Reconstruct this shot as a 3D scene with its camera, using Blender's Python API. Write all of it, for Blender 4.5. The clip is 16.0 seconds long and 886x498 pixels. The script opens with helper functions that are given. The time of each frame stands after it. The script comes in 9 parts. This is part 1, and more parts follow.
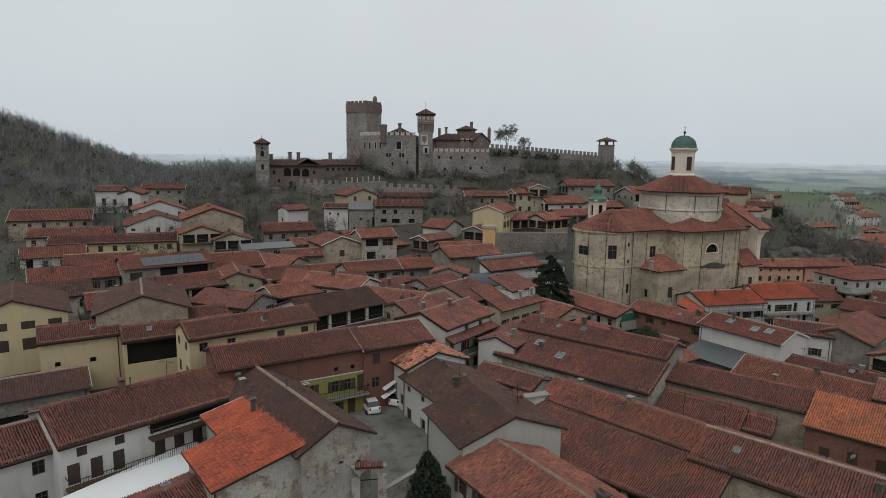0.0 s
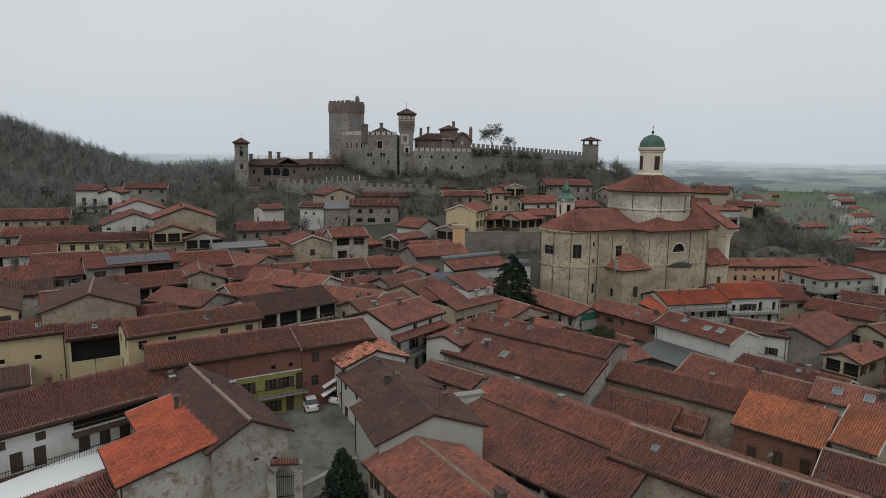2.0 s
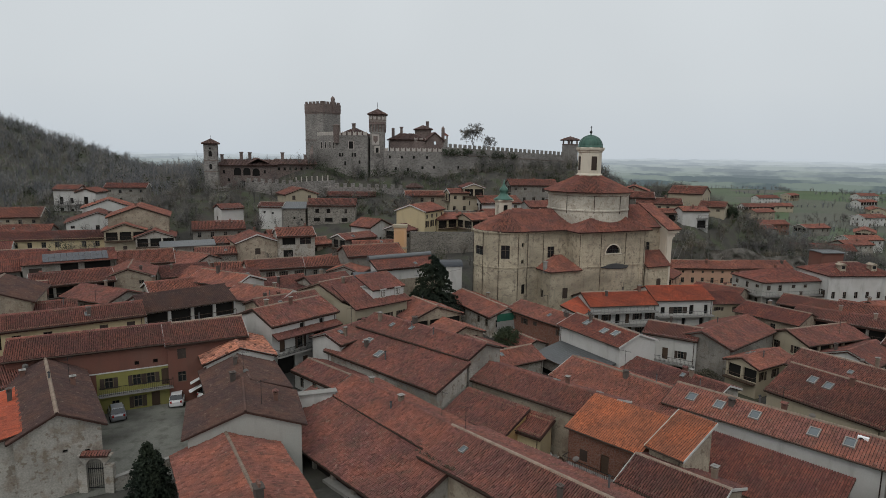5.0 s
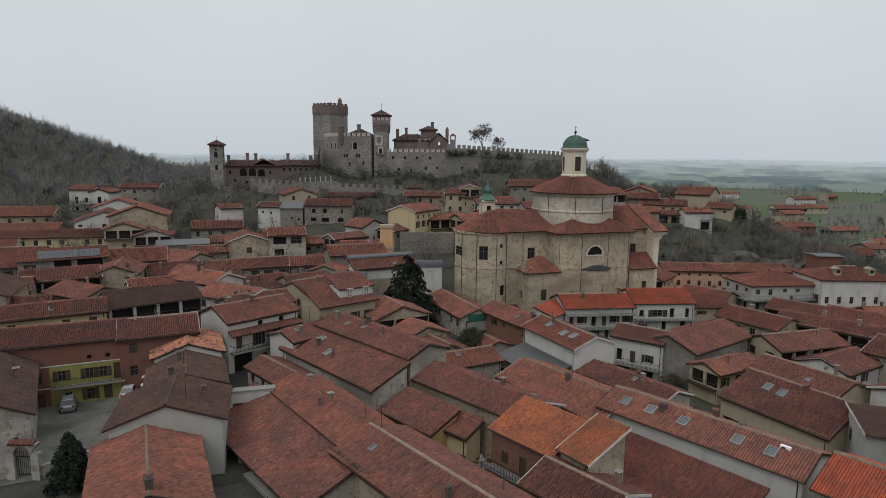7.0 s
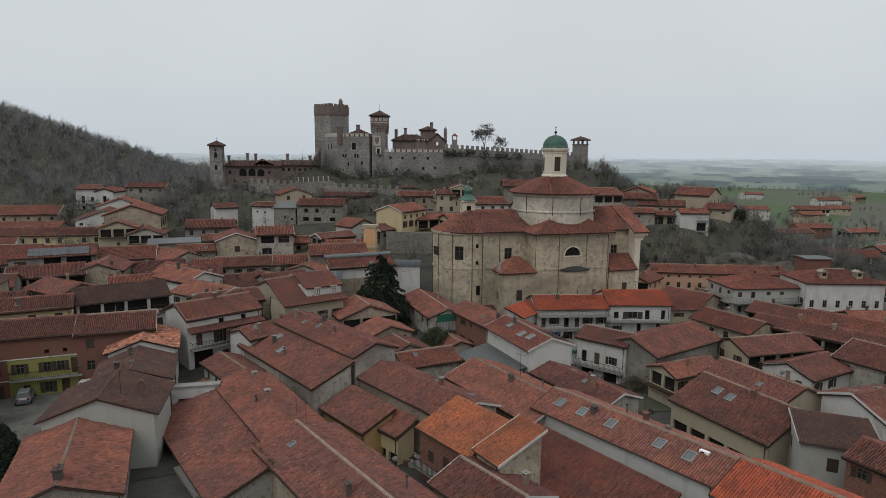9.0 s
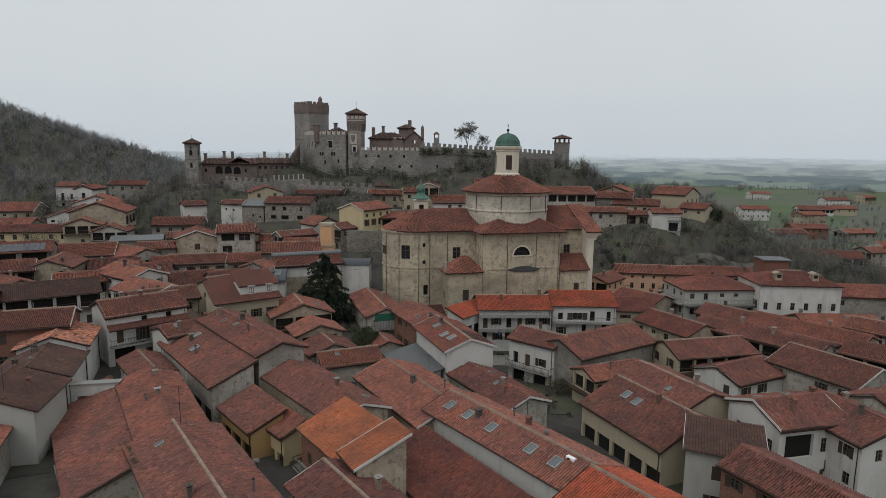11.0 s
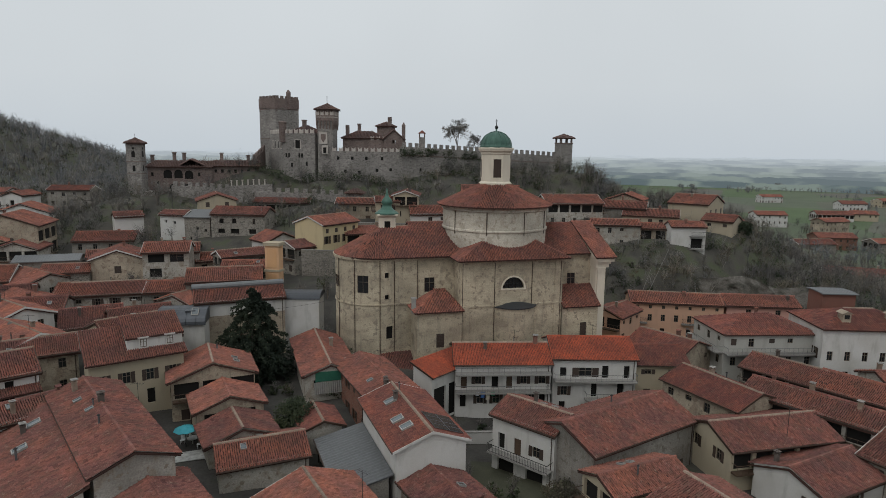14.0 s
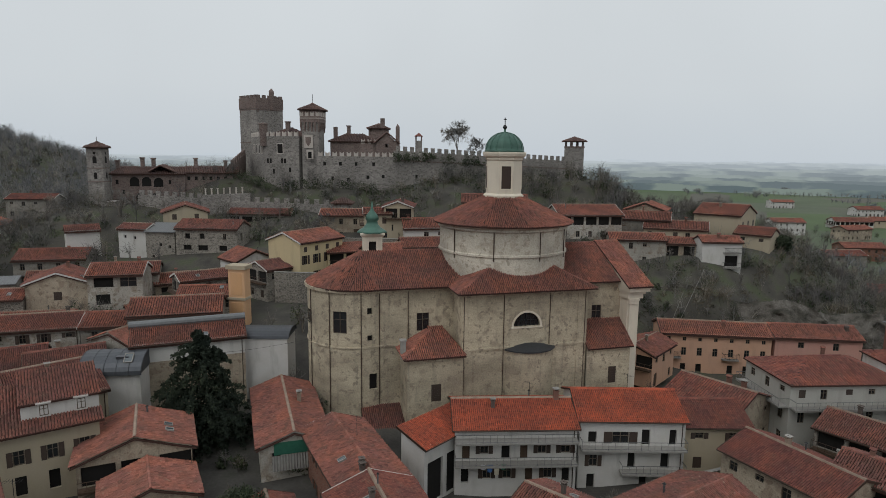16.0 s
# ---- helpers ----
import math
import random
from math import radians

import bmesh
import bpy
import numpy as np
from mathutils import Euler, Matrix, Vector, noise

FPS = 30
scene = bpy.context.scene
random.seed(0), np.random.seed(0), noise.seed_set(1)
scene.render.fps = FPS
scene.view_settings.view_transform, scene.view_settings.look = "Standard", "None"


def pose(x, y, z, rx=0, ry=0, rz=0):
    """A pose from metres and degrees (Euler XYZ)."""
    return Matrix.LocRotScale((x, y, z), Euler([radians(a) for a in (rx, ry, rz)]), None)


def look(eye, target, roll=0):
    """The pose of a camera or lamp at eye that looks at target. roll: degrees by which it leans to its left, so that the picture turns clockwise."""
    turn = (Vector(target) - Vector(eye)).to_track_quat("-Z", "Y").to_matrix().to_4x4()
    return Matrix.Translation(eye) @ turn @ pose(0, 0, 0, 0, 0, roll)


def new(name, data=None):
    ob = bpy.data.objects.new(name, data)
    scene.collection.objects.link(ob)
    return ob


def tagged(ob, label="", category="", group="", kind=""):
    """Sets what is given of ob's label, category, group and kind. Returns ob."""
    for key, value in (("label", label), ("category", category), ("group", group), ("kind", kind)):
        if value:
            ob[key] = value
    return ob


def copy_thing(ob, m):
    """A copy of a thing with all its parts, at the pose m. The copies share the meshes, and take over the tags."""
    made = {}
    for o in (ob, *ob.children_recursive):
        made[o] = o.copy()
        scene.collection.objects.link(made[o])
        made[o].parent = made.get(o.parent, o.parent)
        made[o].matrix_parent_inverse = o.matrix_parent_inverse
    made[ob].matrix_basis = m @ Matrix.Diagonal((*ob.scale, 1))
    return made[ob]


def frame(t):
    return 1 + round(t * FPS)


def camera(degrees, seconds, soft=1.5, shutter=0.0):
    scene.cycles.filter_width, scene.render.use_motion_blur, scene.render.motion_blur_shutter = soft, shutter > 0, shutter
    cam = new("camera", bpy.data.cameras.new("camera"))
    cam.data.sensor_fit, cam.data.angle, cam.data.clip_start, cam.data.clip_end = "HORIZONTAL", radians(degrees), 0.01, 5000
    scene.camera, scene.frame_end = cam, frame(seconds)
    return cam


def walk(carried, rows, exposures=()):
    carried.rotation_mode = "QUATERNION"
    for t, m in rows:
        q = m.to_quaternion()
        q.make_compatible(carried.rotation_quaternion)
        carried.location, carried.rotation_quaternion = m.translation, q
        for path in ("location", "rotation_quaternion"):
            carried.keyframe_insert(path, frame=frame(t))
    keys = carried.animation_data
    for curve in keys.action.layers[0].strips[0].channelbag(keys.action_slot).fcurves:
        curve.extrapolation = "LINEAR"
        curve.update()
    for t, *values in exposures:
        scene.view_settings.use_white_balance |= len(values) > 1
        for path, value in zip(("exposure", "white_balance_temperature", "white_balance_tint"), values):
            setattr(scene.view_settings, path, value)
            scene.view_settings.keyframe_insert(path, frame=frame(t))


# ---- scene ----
cam = camera(71.5, 16.0, soft=0.4)
METRES, EYE = 110.0, 31.0
ROWS = [
    (0.0, 0.0, 0.0, 0.0, 0.13, -8.56, -0.84),
    (0.5, 0.0173, -0.0009, 0.0001, 0.18, -8.57, -0.84),
    (1.0, 0.0335, -0.0015, 0.0001, 0.23, -8.57, -0.84),
    (1.5, 0.0522, -0.0023, 0.0002, 0.38, -8.57, -0.84),
    (2.0, 0.0699, -0.0029, 0.0008, 0.53, -8.6, -0.83),
    (2.5, 0.0876, -0.0034, 0.0013, 0.66, -8.61, -0.84),
    (3.0, 0.1161, -0.0039, 0.0019, 0.92, -8.62, -0.85),
    (3.5, 0.1519, -0.0041, 0.0027, 1.25, -8.65, -0.87),
    (4.0, 0.1859, -0.0041, 0.004, 1.71, -8.69, -0.84),
    (6.5, 0.3382, 0.0016, 0.0073, 6.36, -8.72, -0.65),
    (7.0, 0.3581, 0.0033, 0.0076, 6.94, -8.72, -0.64),
    (7.5, 0.3768, 0.0053, 0.0079, 7.47, -8.71, -0.64),
    (8.0, 0.3966, 0.0077, 0.0082, 8.04, -8.72, -0.64),
    (10.5, 0.5414, 0.0298, 0.0107, 11.01, -8.86, -0.64),
    (11.0, 0.5687, 0.0443, 0.0101, 11.06, -8.92, -0.69),
    (11.5, 0.5851, 0.0777, 0.0101, 11.07, -8.97, -0.73),
    (12.0, 0.5897, 0.1244, 0.0105, 11.07, -8.98, -0.79),
    (12.5, 0.583, 0.1839, 0.012, 11.08, -9.01, -0.82),
    (13.0, 0.5758, 0.2251, 0.0134, 11.08, -9.02, -0.82),
    (13.5, 0.5698, 0.2617, 0.0137, 11.11, -8.95, -0.79),
    (14.0, 0.5636, 0.2971, 0.0152, 11.1, -8.93, -0.78),
    (14.5, 0.5572, 0.3366, 0.0151, 11.11, -8.8, -0.74),
    (15.0, 0.5504, 0.3765, 0.0165, 11.12, -8.75, -0.72),
    (15.5, 0.5431, 0.417, 0.0168, 11.1, -8.66, -0.72),
    (16.0, 0.5356, 0.4611, 0.017, 11.11, -8.56, -0.7),
]
walk(cam, [(t, pose(METRES * x, METRES * y, EYE + METRES * z, 90 + pitch, roll, yaw)) for t, x, y, z, yaw, pitch, roll in ROWS])

# ---- world and light ----
SUN_UP, SUN_TURN = 50.0, 200.0
world = bpy.data.worlds.new("overcast_sky")
scene.world = world
world.use_nodes = True
wn, wl = world.node_tree.nodes, world.node_tree.links
wn.clear()
w_out = wn.new("ShaderNodeOutputWorld")
w_bg = wn.new("ShaderNodeBackground")
w_co = wn.new("ShaderNodeTexCoord")
w_sep = wn.new("ShaderNodeSeparateXYZ")
w_ramp = wn.new("ShaderNodeValToRGB")
w_noise = wn.new("ShaderNodeTexNoise")
w_mix = wn.new("ShaderNodeMix")
w_mix.data_type, w_mix.blend_type = "RGBA", "MULTIPLY"
w_mix.inputs[0].default_value = 0.16
w_noise.inputs["Scale"].default_value, w_noise.inputs["Detail"].default_value = 2.2, 3.0
cr = w_ramp.color_ramp
cr.elements[0].position, cr.elements[0].color = 0.0, (0.575, 0.63, 0.68, 1)
cr.elements[1].position, cr.elements[1].color = 1.0, (1.0, 1.04, 1.08, 1)
for at, col in ((0.10, (0.64, 0.685, 0.718, 1)), (0.35, (0.70, 0.742, 0.768, 1)), (0.55, (0.845, 0.88, 0.895, 1))):
    e = cr.elements.new(at)
    e.color = col
wl.new(w_co.outputs["Generated"], w_sep.inputs[0])
wl.new(w_sep.outputs["Z"], w_ramp.inputs[0])
wl.new(w_co.outputs["Generated"], w_noise.inputs["Vector"])
wl.new(w_ramp.outputs[0], w_mix.inputs[6])
wl.new(w_noise.outputs["Fac"], w_mix.inputs[7])
wl.new(w_mix.outputs[2], w_bg.inputs["Color"])
w_bg.inputs["Strength"].default_value = 1.0
wl.new(w_bg.outputs[0], w_out.inputs[0])
sun = new("sun", bpy.data.lights.new("sun", "SUN"))
sun.data.energy, sun.data.angle, sun.data.color = 0.6, radians(35), (1.0, 0.97, 0.93)
sun.matrix_world = look((0, 0, 0), (-math.sin(radians(SUN_TURN)) * math.cos(radians(SUN_UP)), -math.cos(radians(SUN_TURN)) * math.cos(radians(SUN_UP)), -math.sin(radians(SUN_UP))))
scene.view_settings.exposure = 0.04

# ---- materials ----
def nodes_of(name, rough=0.85, metal=0.0, spec=0.3):
    m = bpy.data.materials.new(name)
    m.use_nodes = True
    nt = m.node_tree
    b = nt.nodes["Principled BSDF"]
    b.inputs["Roughness"].default_value, b.inputs["Metallic"].default_value = rough, metal
    b.inputs["Specular IOR Level"].default_value = spec
    return m, nt, b


def noise_node(nt, scale, detail=4.0, stretch=(1, 1, 1), source="Object"):
    co = nt.nodes.new("ShaderNodeTexCoord")
    mp = nt.nodes.new("ShaderNodeMapping")
    mp.inputs["Scale"].default_value = stretch
    nz = nt.nodes.new("ShaderNodeTexNoise")
    nz.inputs["Scale"].default_value, nz.inputs["Detail"].default_value = scale, detail
    if source == "Position":
        ge = nt.nodes.new("ShaderNodeNewGeometry")
        nt.links.new(ge.outputs["Position"], mp.inputs[0])
    else:
        nt.links.new(co.outputs[source], mp.inputs[0])
    nt.links.new(mp.outputs[0], nz.inputs["Vector"])
    return nz


def ramp_node(nt, fac, stops):
    r = nt.nodes.new("ShaderNodeValToRGB")
    els = r.color_ramp.elements
    els[0].position, els[0].color = stops[0][0], (*stops[0][1], 1)
    els[1].position, els[1].color = stops[-1][0], (*stops[-1][1], 1)
    for p, c in stops[1:-1]:
        els.new(p).color = (*c, 1)
    nt.links.new(fac, r.inputs[0])
    return r.outputs[0]


def mix_node(nt, fac, a, b, mode="MIX"):
    x = nt.nodes.new("ShaderNodeMix")
    x.data_type, x.blend_type = "RGBA", mode
    for sock, v in ((x.inputs[0], fac), (x.inputs[6], a), (x.inputs[7], b)):
        if isinstance(v, (int, float)):
            sock.default_value = v
        elif isinstance(v, tuple):
            sock.default_value = (*v, 1)
        else:
            nt.links.new(v, sock)
    return x.outputs[2]


def bump(nt, b, height, strength, dist):
    n = nt.nodes.new("ShaderNodeBump")
    n.inputs["Strength"].default_value, n.inputs["Distance"].default_value = strength, dist
    nt.links.new(height, n.inputs["Height"])
    nt.links.new(n.outputs[0], b.inputs["Normal"])


def tint(c, k):
    return tuple(min(1.0, v * k) for v in c)


def plaster(name, col, dirt=(0.16, 0.15, 0.13), amount=0.5, patch=None):
    """Old lime plaster: blotches, streaks running down, fine grain; patch: a bare colour in large flakes."""
    m, nt, b = nodes_of(name, 0.92)
    big = noise_node(nt, 0.35, 6, source="Position")
    streak = noise_node(nt, 0.8, 6, (1.3, 1.3, 0.3), source="Position")
    fine = noise_node(nt, 9.0, 5, source="Position")
    base = mix_node(nt, fine.outputs["Fac"], tint(col, 0.86), tint(col, 1.08))
    f1 = ramp_node(nt, big.outputs["Fac"], ((0.42, (0, 0, 0)), (0.75, (amount, amount, amount))))
    c1 = mix_node(nt, f1, base, tint(dirt, 1.6))
    f2 = ramp_node(nt, streak.outputs["Fac"], ((0.54, (0, 0, 0)), (0.74, (amount * 0.8, amount * 0.8, amount * 0.8))))
    c2 = mix_node(nt, f2, c1, dirt)
    if patch:
        pn = noise_node(nt, 0.55, 8, source="Position")
        f3 = ramp_node(nt, pn.outputs["Fac"], ((0.56, (0, 0, 0)), (0.60, (1, 1, 1))))
        c2 = mix_node(nt, f3, c2, patch)
    nt.links.new(c2, b.inputs["Base Color"])
    bump(nt, b, fine.outputs["Fac"], 0.35, 0.03)
    return m


def masonry_render(name, col, brick, dirt, courses=0.12):
    """Thin lime coat over brickwork: courses showing through, flaked patches, soot and damp in blotches."""
    m, nt, b = nodes_of(name, 0.93)
    big, mid, fine = noise_node(nt, 0.12, 7, (1, 1, 1.8), "Position"), noise_node(nt, 0.8, 7, source="Position"), noise_node(nt, 7.0, 6, source="Position")
    course = noise_node(nt, 1.0, 3, (0.5, 0.5, 7.0), "Position")
    streak = noise_node(nt, 1.0, 5, (1.6, 1.6, 0.16), "Position")
    c = ramp_node(nt, big.outputs["Fac"], ((0.34, tint(col, 0.62)), (0.45, tint(col, 0.86)), (0.54, col), (0.66, tint(col, 1.22))))
    c = mix_node(nt, ramp_node(nt, course.outputs["Fac"], ((0.48, (0, 0, 0)), (0.68, (courses, courses, courses)))), c, tint(dirt, 1.1))
    c = mix_node(nt, ramp_node(nt, mid.outputs["Fac"], ((0.53, (0, 0, 0)), (0.62, (0.6, 0.6, 0.6)))), c, brick)
    c = mix_node(nt, ramp_node(nt, streak.outputs["Fac"], ((0.56, (0, 0, 0)), (0.78, (0.5, 0.5, 0.5)))), c, dirt)
    flake = noise_node(nt, 1.7, 9, source="Position")
    c = mix_node(nt, ramp_node(nt, flake.outputs["Fac"], ((0.585, (0, 0, 0)), (0.63, (0.7, 0.7, 0.7)))), c, tint(brick, 0.8))
    c = mix_node(nt, 0.45, c, fine.outputs["Fac"], "OVERLAY")
    nt.links.new(c, b.inputs["Base Color"])
    bump(nt, b, fine.outputs["Fac"], 0.5, 0.05)
    return m


def stone(name, c1, c2, joint, scale=2.2):
    """Rubble masonry: irregular stones in mortar."""
    m, nt, b = nodes_of(name, 0.95)
    ge = nt.nodes.new("ShaderNodeNewGeometry")
    mp = nt.nodes.new("ShaderNodeMapping")
    mp.inputs["Scale"].default_value = (1, 1, 1.5)
    nt.links.new(ge.outputs["Position"], mp.inputs[0])
    vo = nt.nodes.new("ShaderNodeTexVoronoi")
    vo.inputs["Scale"].default_value = scale
    nt.links.new(mp.outputs[0], vo.inputs["Vector"])
    ed = nt.nodes.new("ShaderNodeTexVoronoi")
    ed.feature = "DISTANCE_TO_EDGE"
    ed.inputs["Scale"].default_value = scale
    nt.links.new(mp.outputs[0], ed.inputs["Vector"])
    sp = nt.nodes.new("ShaderNodeSeparateColor")
    nt.links.new(vo.outputs["Color"], sp.inputs[0])
    mid = tuple((p + q) / 2 for p, q in zip(c1, c2))
    c = ramp_node(nt, sp.outputs[0], ((0.0, c1), (0.5, mid), (1.0, c2)))
    big = noise_node(nt, 0.16, 6, source="Position")
    c = mix_node(nt, ramp_node(nt, big.outputs["Fac"], ((0.35, (0, 0, 0)), (0.7, (0.65, 0.65, 0.65)))), c, tint(c1, 0.55))
    je = ramp_node(nt, ed.outputs["Distance"], ((0.02, (1, 1, 1)), (0.10, (0, 0, 0))))
    c = mix_node(nt, je, c, joint)
    nt.links.new(c, b.inputs["Base Color"])
    bump(nt, b, ed.outputs["Distance"], 0.5, 0.12)
    return m


def tile_mat(name, cols, moss=0.5):
    """Clay tiles: each tile its own tone, repaired patches, soot, lichen and bleached spots over the roof."""
    m, nt, b = nodes_of(name, 0.9, spec=0.2)
    ge = nt.nodes.new("ShaderNodeNewGeometry")
    n = len(cols) - 1
    c = ramp_node(nt, ge.outputs["Random Per Island"], tuple((i / n, q) for i, q in enumerate(cols)))
    big = noise_node(nt, 0.22, 7, source="Position")
    mid = noise_node(nt, 1.1, 6, source="Position")
    spots = noise_node(nt, 2.6, 7, source="Position")
    hue = noise_node(nt, 0.45, 4, source="Position")
    fine = noise_node(nt, 14.0, 4, source="Position")
    c = mix_node(nt, 0.75, c, ramp_node(nt, hue.outputs["Fac"], ((0.32, (0.72, 0.80, 0.92)), (0.5, (1.0, 1.0, 1.0)), (0.66, (1.32, 1.18, 1.02)))), "MULTIPLY")
    f = ramp_node(nt, big.outputs["Fac"], ((0.36, (0, 0, 0)), (0.80, (moss, moss, moss))))
    c = mix_node(nt, f, c, (0.075, 0.046, 0.037))
    k = min(1.0, moss * 1.15)
    f = ramp_node(nt, mid.outputs["Fac"], ((0.48, (0, 0, 0)), (0.72, (k, k, k))))
    c = mix_node(nt, f, c, (0.088, 0.066, 0.050))
    f = ramp_node(nt, spots.outputs["Fac"], ((0.60, (0, 0, 0)), (0.74, (moss, moss, moss))))
    c = mix_node(nt, f, c, (0.30, 0.225, 0.17))
    c = mix_node(nt, 0.55, c, fine.outputs["Fac"], "OVERLAY")
    oi = nt.nodes.new("ShaderNodeObjectInfo")
    c = mix_node(nt, 1.0, c, ramp_node(nt, oi.outputs["Random"], ((0.0, (0.86, 0.88, 0.92)), (0.5, (1.02, 1.02, 1.02)), (1.0, (1.20, 1.20, 1.20)))), "MULTIPLY")
    nt.links.new(c, b.inputs["Base Color"])
    bump(nt, b, fine.outputs["Fac"], 0.3, 0.02)
    return m


def spread(c, k=1.0):
    """Tones of single tiles round a mean: mostly near it, a few dark, a few bleached."""
    return tuple(tint(c, 1 + k * d) for d in (-0.5, -0.22, -0.08, 0.0, 0.06, 0.14, 0.36))


def plain(name, col, rough=0.7, metal=0.0, vary=0.25, scale=3.0, spec=0.3):
    m, nt, b = nodes_of(name, rough, metal, spec)
    nz = noise_node(nt, scale, 5)
    oi = nt.nodes.new("ShaderNodeObjectInfo")
    c = mix_node(nt, nz.outputs["Fac"], tint(col, 1 - vary), tint(col, 1 + vary))
    dark = ramp_node(nt, oi.outputs["Random"], ((0.0, (0.8, 0.8, 0.8)), (1.0, (1.15, 1.15, 1.15))))
    c = mix_node(nt, 1.0, c, dark, "MULTIPLY")
    nt.links.new(c, b.inputs["Base Color"])
    bump(nt, b, nz.outputs["Fac"], 0.15, 0.02)
    return m


M = {
    "white": plaster("white_plaster", (0.51, 0.50, 0.478), (0.22, 0.205, 0.18), 0.55),
    "oldwhite": masonry_render("worn_white_plaster", (0.335, 0.312, 0.275), (0.21, 0.165, 0.125), (0.12, 0.105, 0.09)),
    "cream": plaster("cream_plaster", (0.36, 0.31, 0.225), (0.22, 0.19, 0.15), 0.5),
    "yellow": plaster("yellow_plaster", (0.50, 0.41, 0.25), (0.27, 0.22, 0.15), 0.45),
    "grey": masonry_render("grey_render", (0.225, 0.209, 0.185), (0.16, 0.138, 0.115), (0.09, 0.081, 0.072)),
    "beige": masonry_render("beige_render", (0.325, 0.275, 0.21), (0.22, 0.165, 0.125), (0.125, 0.105, 0.085)),
    "palegrey": plaster("pale_grey_plaster", (0.36, 0.355, 0.325), (0.2, 0.19, 0.17), 0.4),
    "drum": masonry_render("drum_plaster", (0.47, 0.43, 0.36), (0.34, 0.29, 0.23), (0.22, 0.195, 0.165), 0.12),
    "rose": plaster("rose_plaster", (0.46, 0.25, 0.205), (0.27, 0.18, 0.15), 0.4),
    "pink": plaster("salmon_plaster", (0.50, 0.305, 0.21), (0.25, 0.17, 0.13), 0.4),
    "ochre": plaster("ochre_plaster", (0.42, 0.27, 0.12), (0.2, 0.14, 0.09), 0.5),
    "green": plaster("olive_green_plaster", (0.24, 0.225, 0.07), (0.14, 0.125, 0.06), 0.5),
    "red": plaster("oxide_red_plaster", (0.17, 0.075, 0.056), (0.10, 0.06, 0.048), 0.5),
    "church": masonry_render("church_lime_plaster", (0.41, 0.352, 0.258), (0.24, 0.20, 0.155), (0.16, 0.145, 0.12), 0.2),
    "lantern": plaster("cream_stucco", (0.62, 0.56, 0.46), (0.35, 0.30, 0.25), 0.35),
    "stone": stone("rubble_stone", (0.13, 0.12, 0.105), (0.30, 0.27, 0.23), (0.26, 0.24, 0.21)),
    "castle": stone("castle_stone", (0.135, 0.124, 0.115), (0.33, 0.305, 0.28), (0.235, 0.22, 0.205), 2.0),
    "brickwall": stone("worn_brick", (0.17, 0.07, 0.045), (0.24, 0.11, 0.075), (0.19, 0.13, 0.105), 3.5),
    "castlebrick": stone("dark_brick", (0.125, 0.09, 0.08), (0.225, 0.168, 0.15), (0.185, 0.155, 0.142), 2.2),
    "t_old": tile_mat("old_clay_tiles", spread((0.172, 0.072, 0.059), 0.78), 0.45),
    "t_rust": tile_mat("rust_clay_tiles", spread((0.234, 0.094, 0.070), 0.75), 0.38),
    "t_new": tile_mat("bright_clay_tiles", spread((0.325, 0.078, 0.043), 0.6), 0.2),
    "t_orange": tile_mat("orange_clay_tiles", spread((0.34, 0.118, 0.062), 0.6), 0.2),
    "t_brown": tile_mat("brown_cement_tiles", spread((0.083, 0.047, 0.039), 0.5), 0.3),
    "t_wine": tile_mat("wine_red_tiles", spread((0.160, 0.058, 0.045), 0.7), 0.3),
    "t_patch": tile_mat("patchy_clay_tiles", spread((0.30, 0.13, 0.088), 1.7), 0.2),
    "t_castle": tile_mat("dark_castle_tiles", spread((0.112, 0.072, 0.066), 0.6), 0.5),
    "deck": plain("roof_boards", (0.05, 0.026, 0.02), 0.9),
    "mortar": plain("ridge_mortar", (0.23, 0.175, 0.135), 0.95, 0.0, 0.5, 2.0),
    "wood": plain("dark_wood", (0.07, 0.045, 0.03), 0.7),
    "shutter": plain("brown_shutter_paint", (0.042, 0.028, 0.021), 0.6),
    "shutterg": plain("green_shutter_paint", (0.035, 0.05, 0.035), 0.6),
    "frame": plain("window_frame_paint", (0.11, 0.088, 0.066), 0.6),
    "glass": plain("window_glass", (0.018, 0.02, 0.022), 0.12, spec=0.6),
    # near-black, so the shade of unlit rooms is put into the colour
    "dark": plain("painted_interior_shade", (0.012, 0.011, 0.010), 0.95),
    "metal": plain("zinc_sheet", (0.14, 0.145, 0.148), 0.5, 0.5),
    "gutter": plain("copper_brown_gutter", (0.06, 0.04, 0.03), 0.5, 0.4),
    "iron": plain("dark_iron", (0.03, 0.03, 0.03), 0.55, 0.5),
    "concrete": plain("concrete", (0.24, 0.232, 0.215), 0.9),
    "copper": plain("green_copper", (0.058, 0.125, 0.098), 0.5, 0.2, 0.45, 1.2),
    "whitemetal": plain("white_sheet", (0.80, 0.81, 0.81), 0.5, 0.0, 0.06, 0.6),
    "chimney": plain("chimney_brick", (0.16, 0.088, 0.068), 0.95),
    "sootbrick": plain("sooty_stack", (0.095, 0.078, 0.068), 0.95),
}

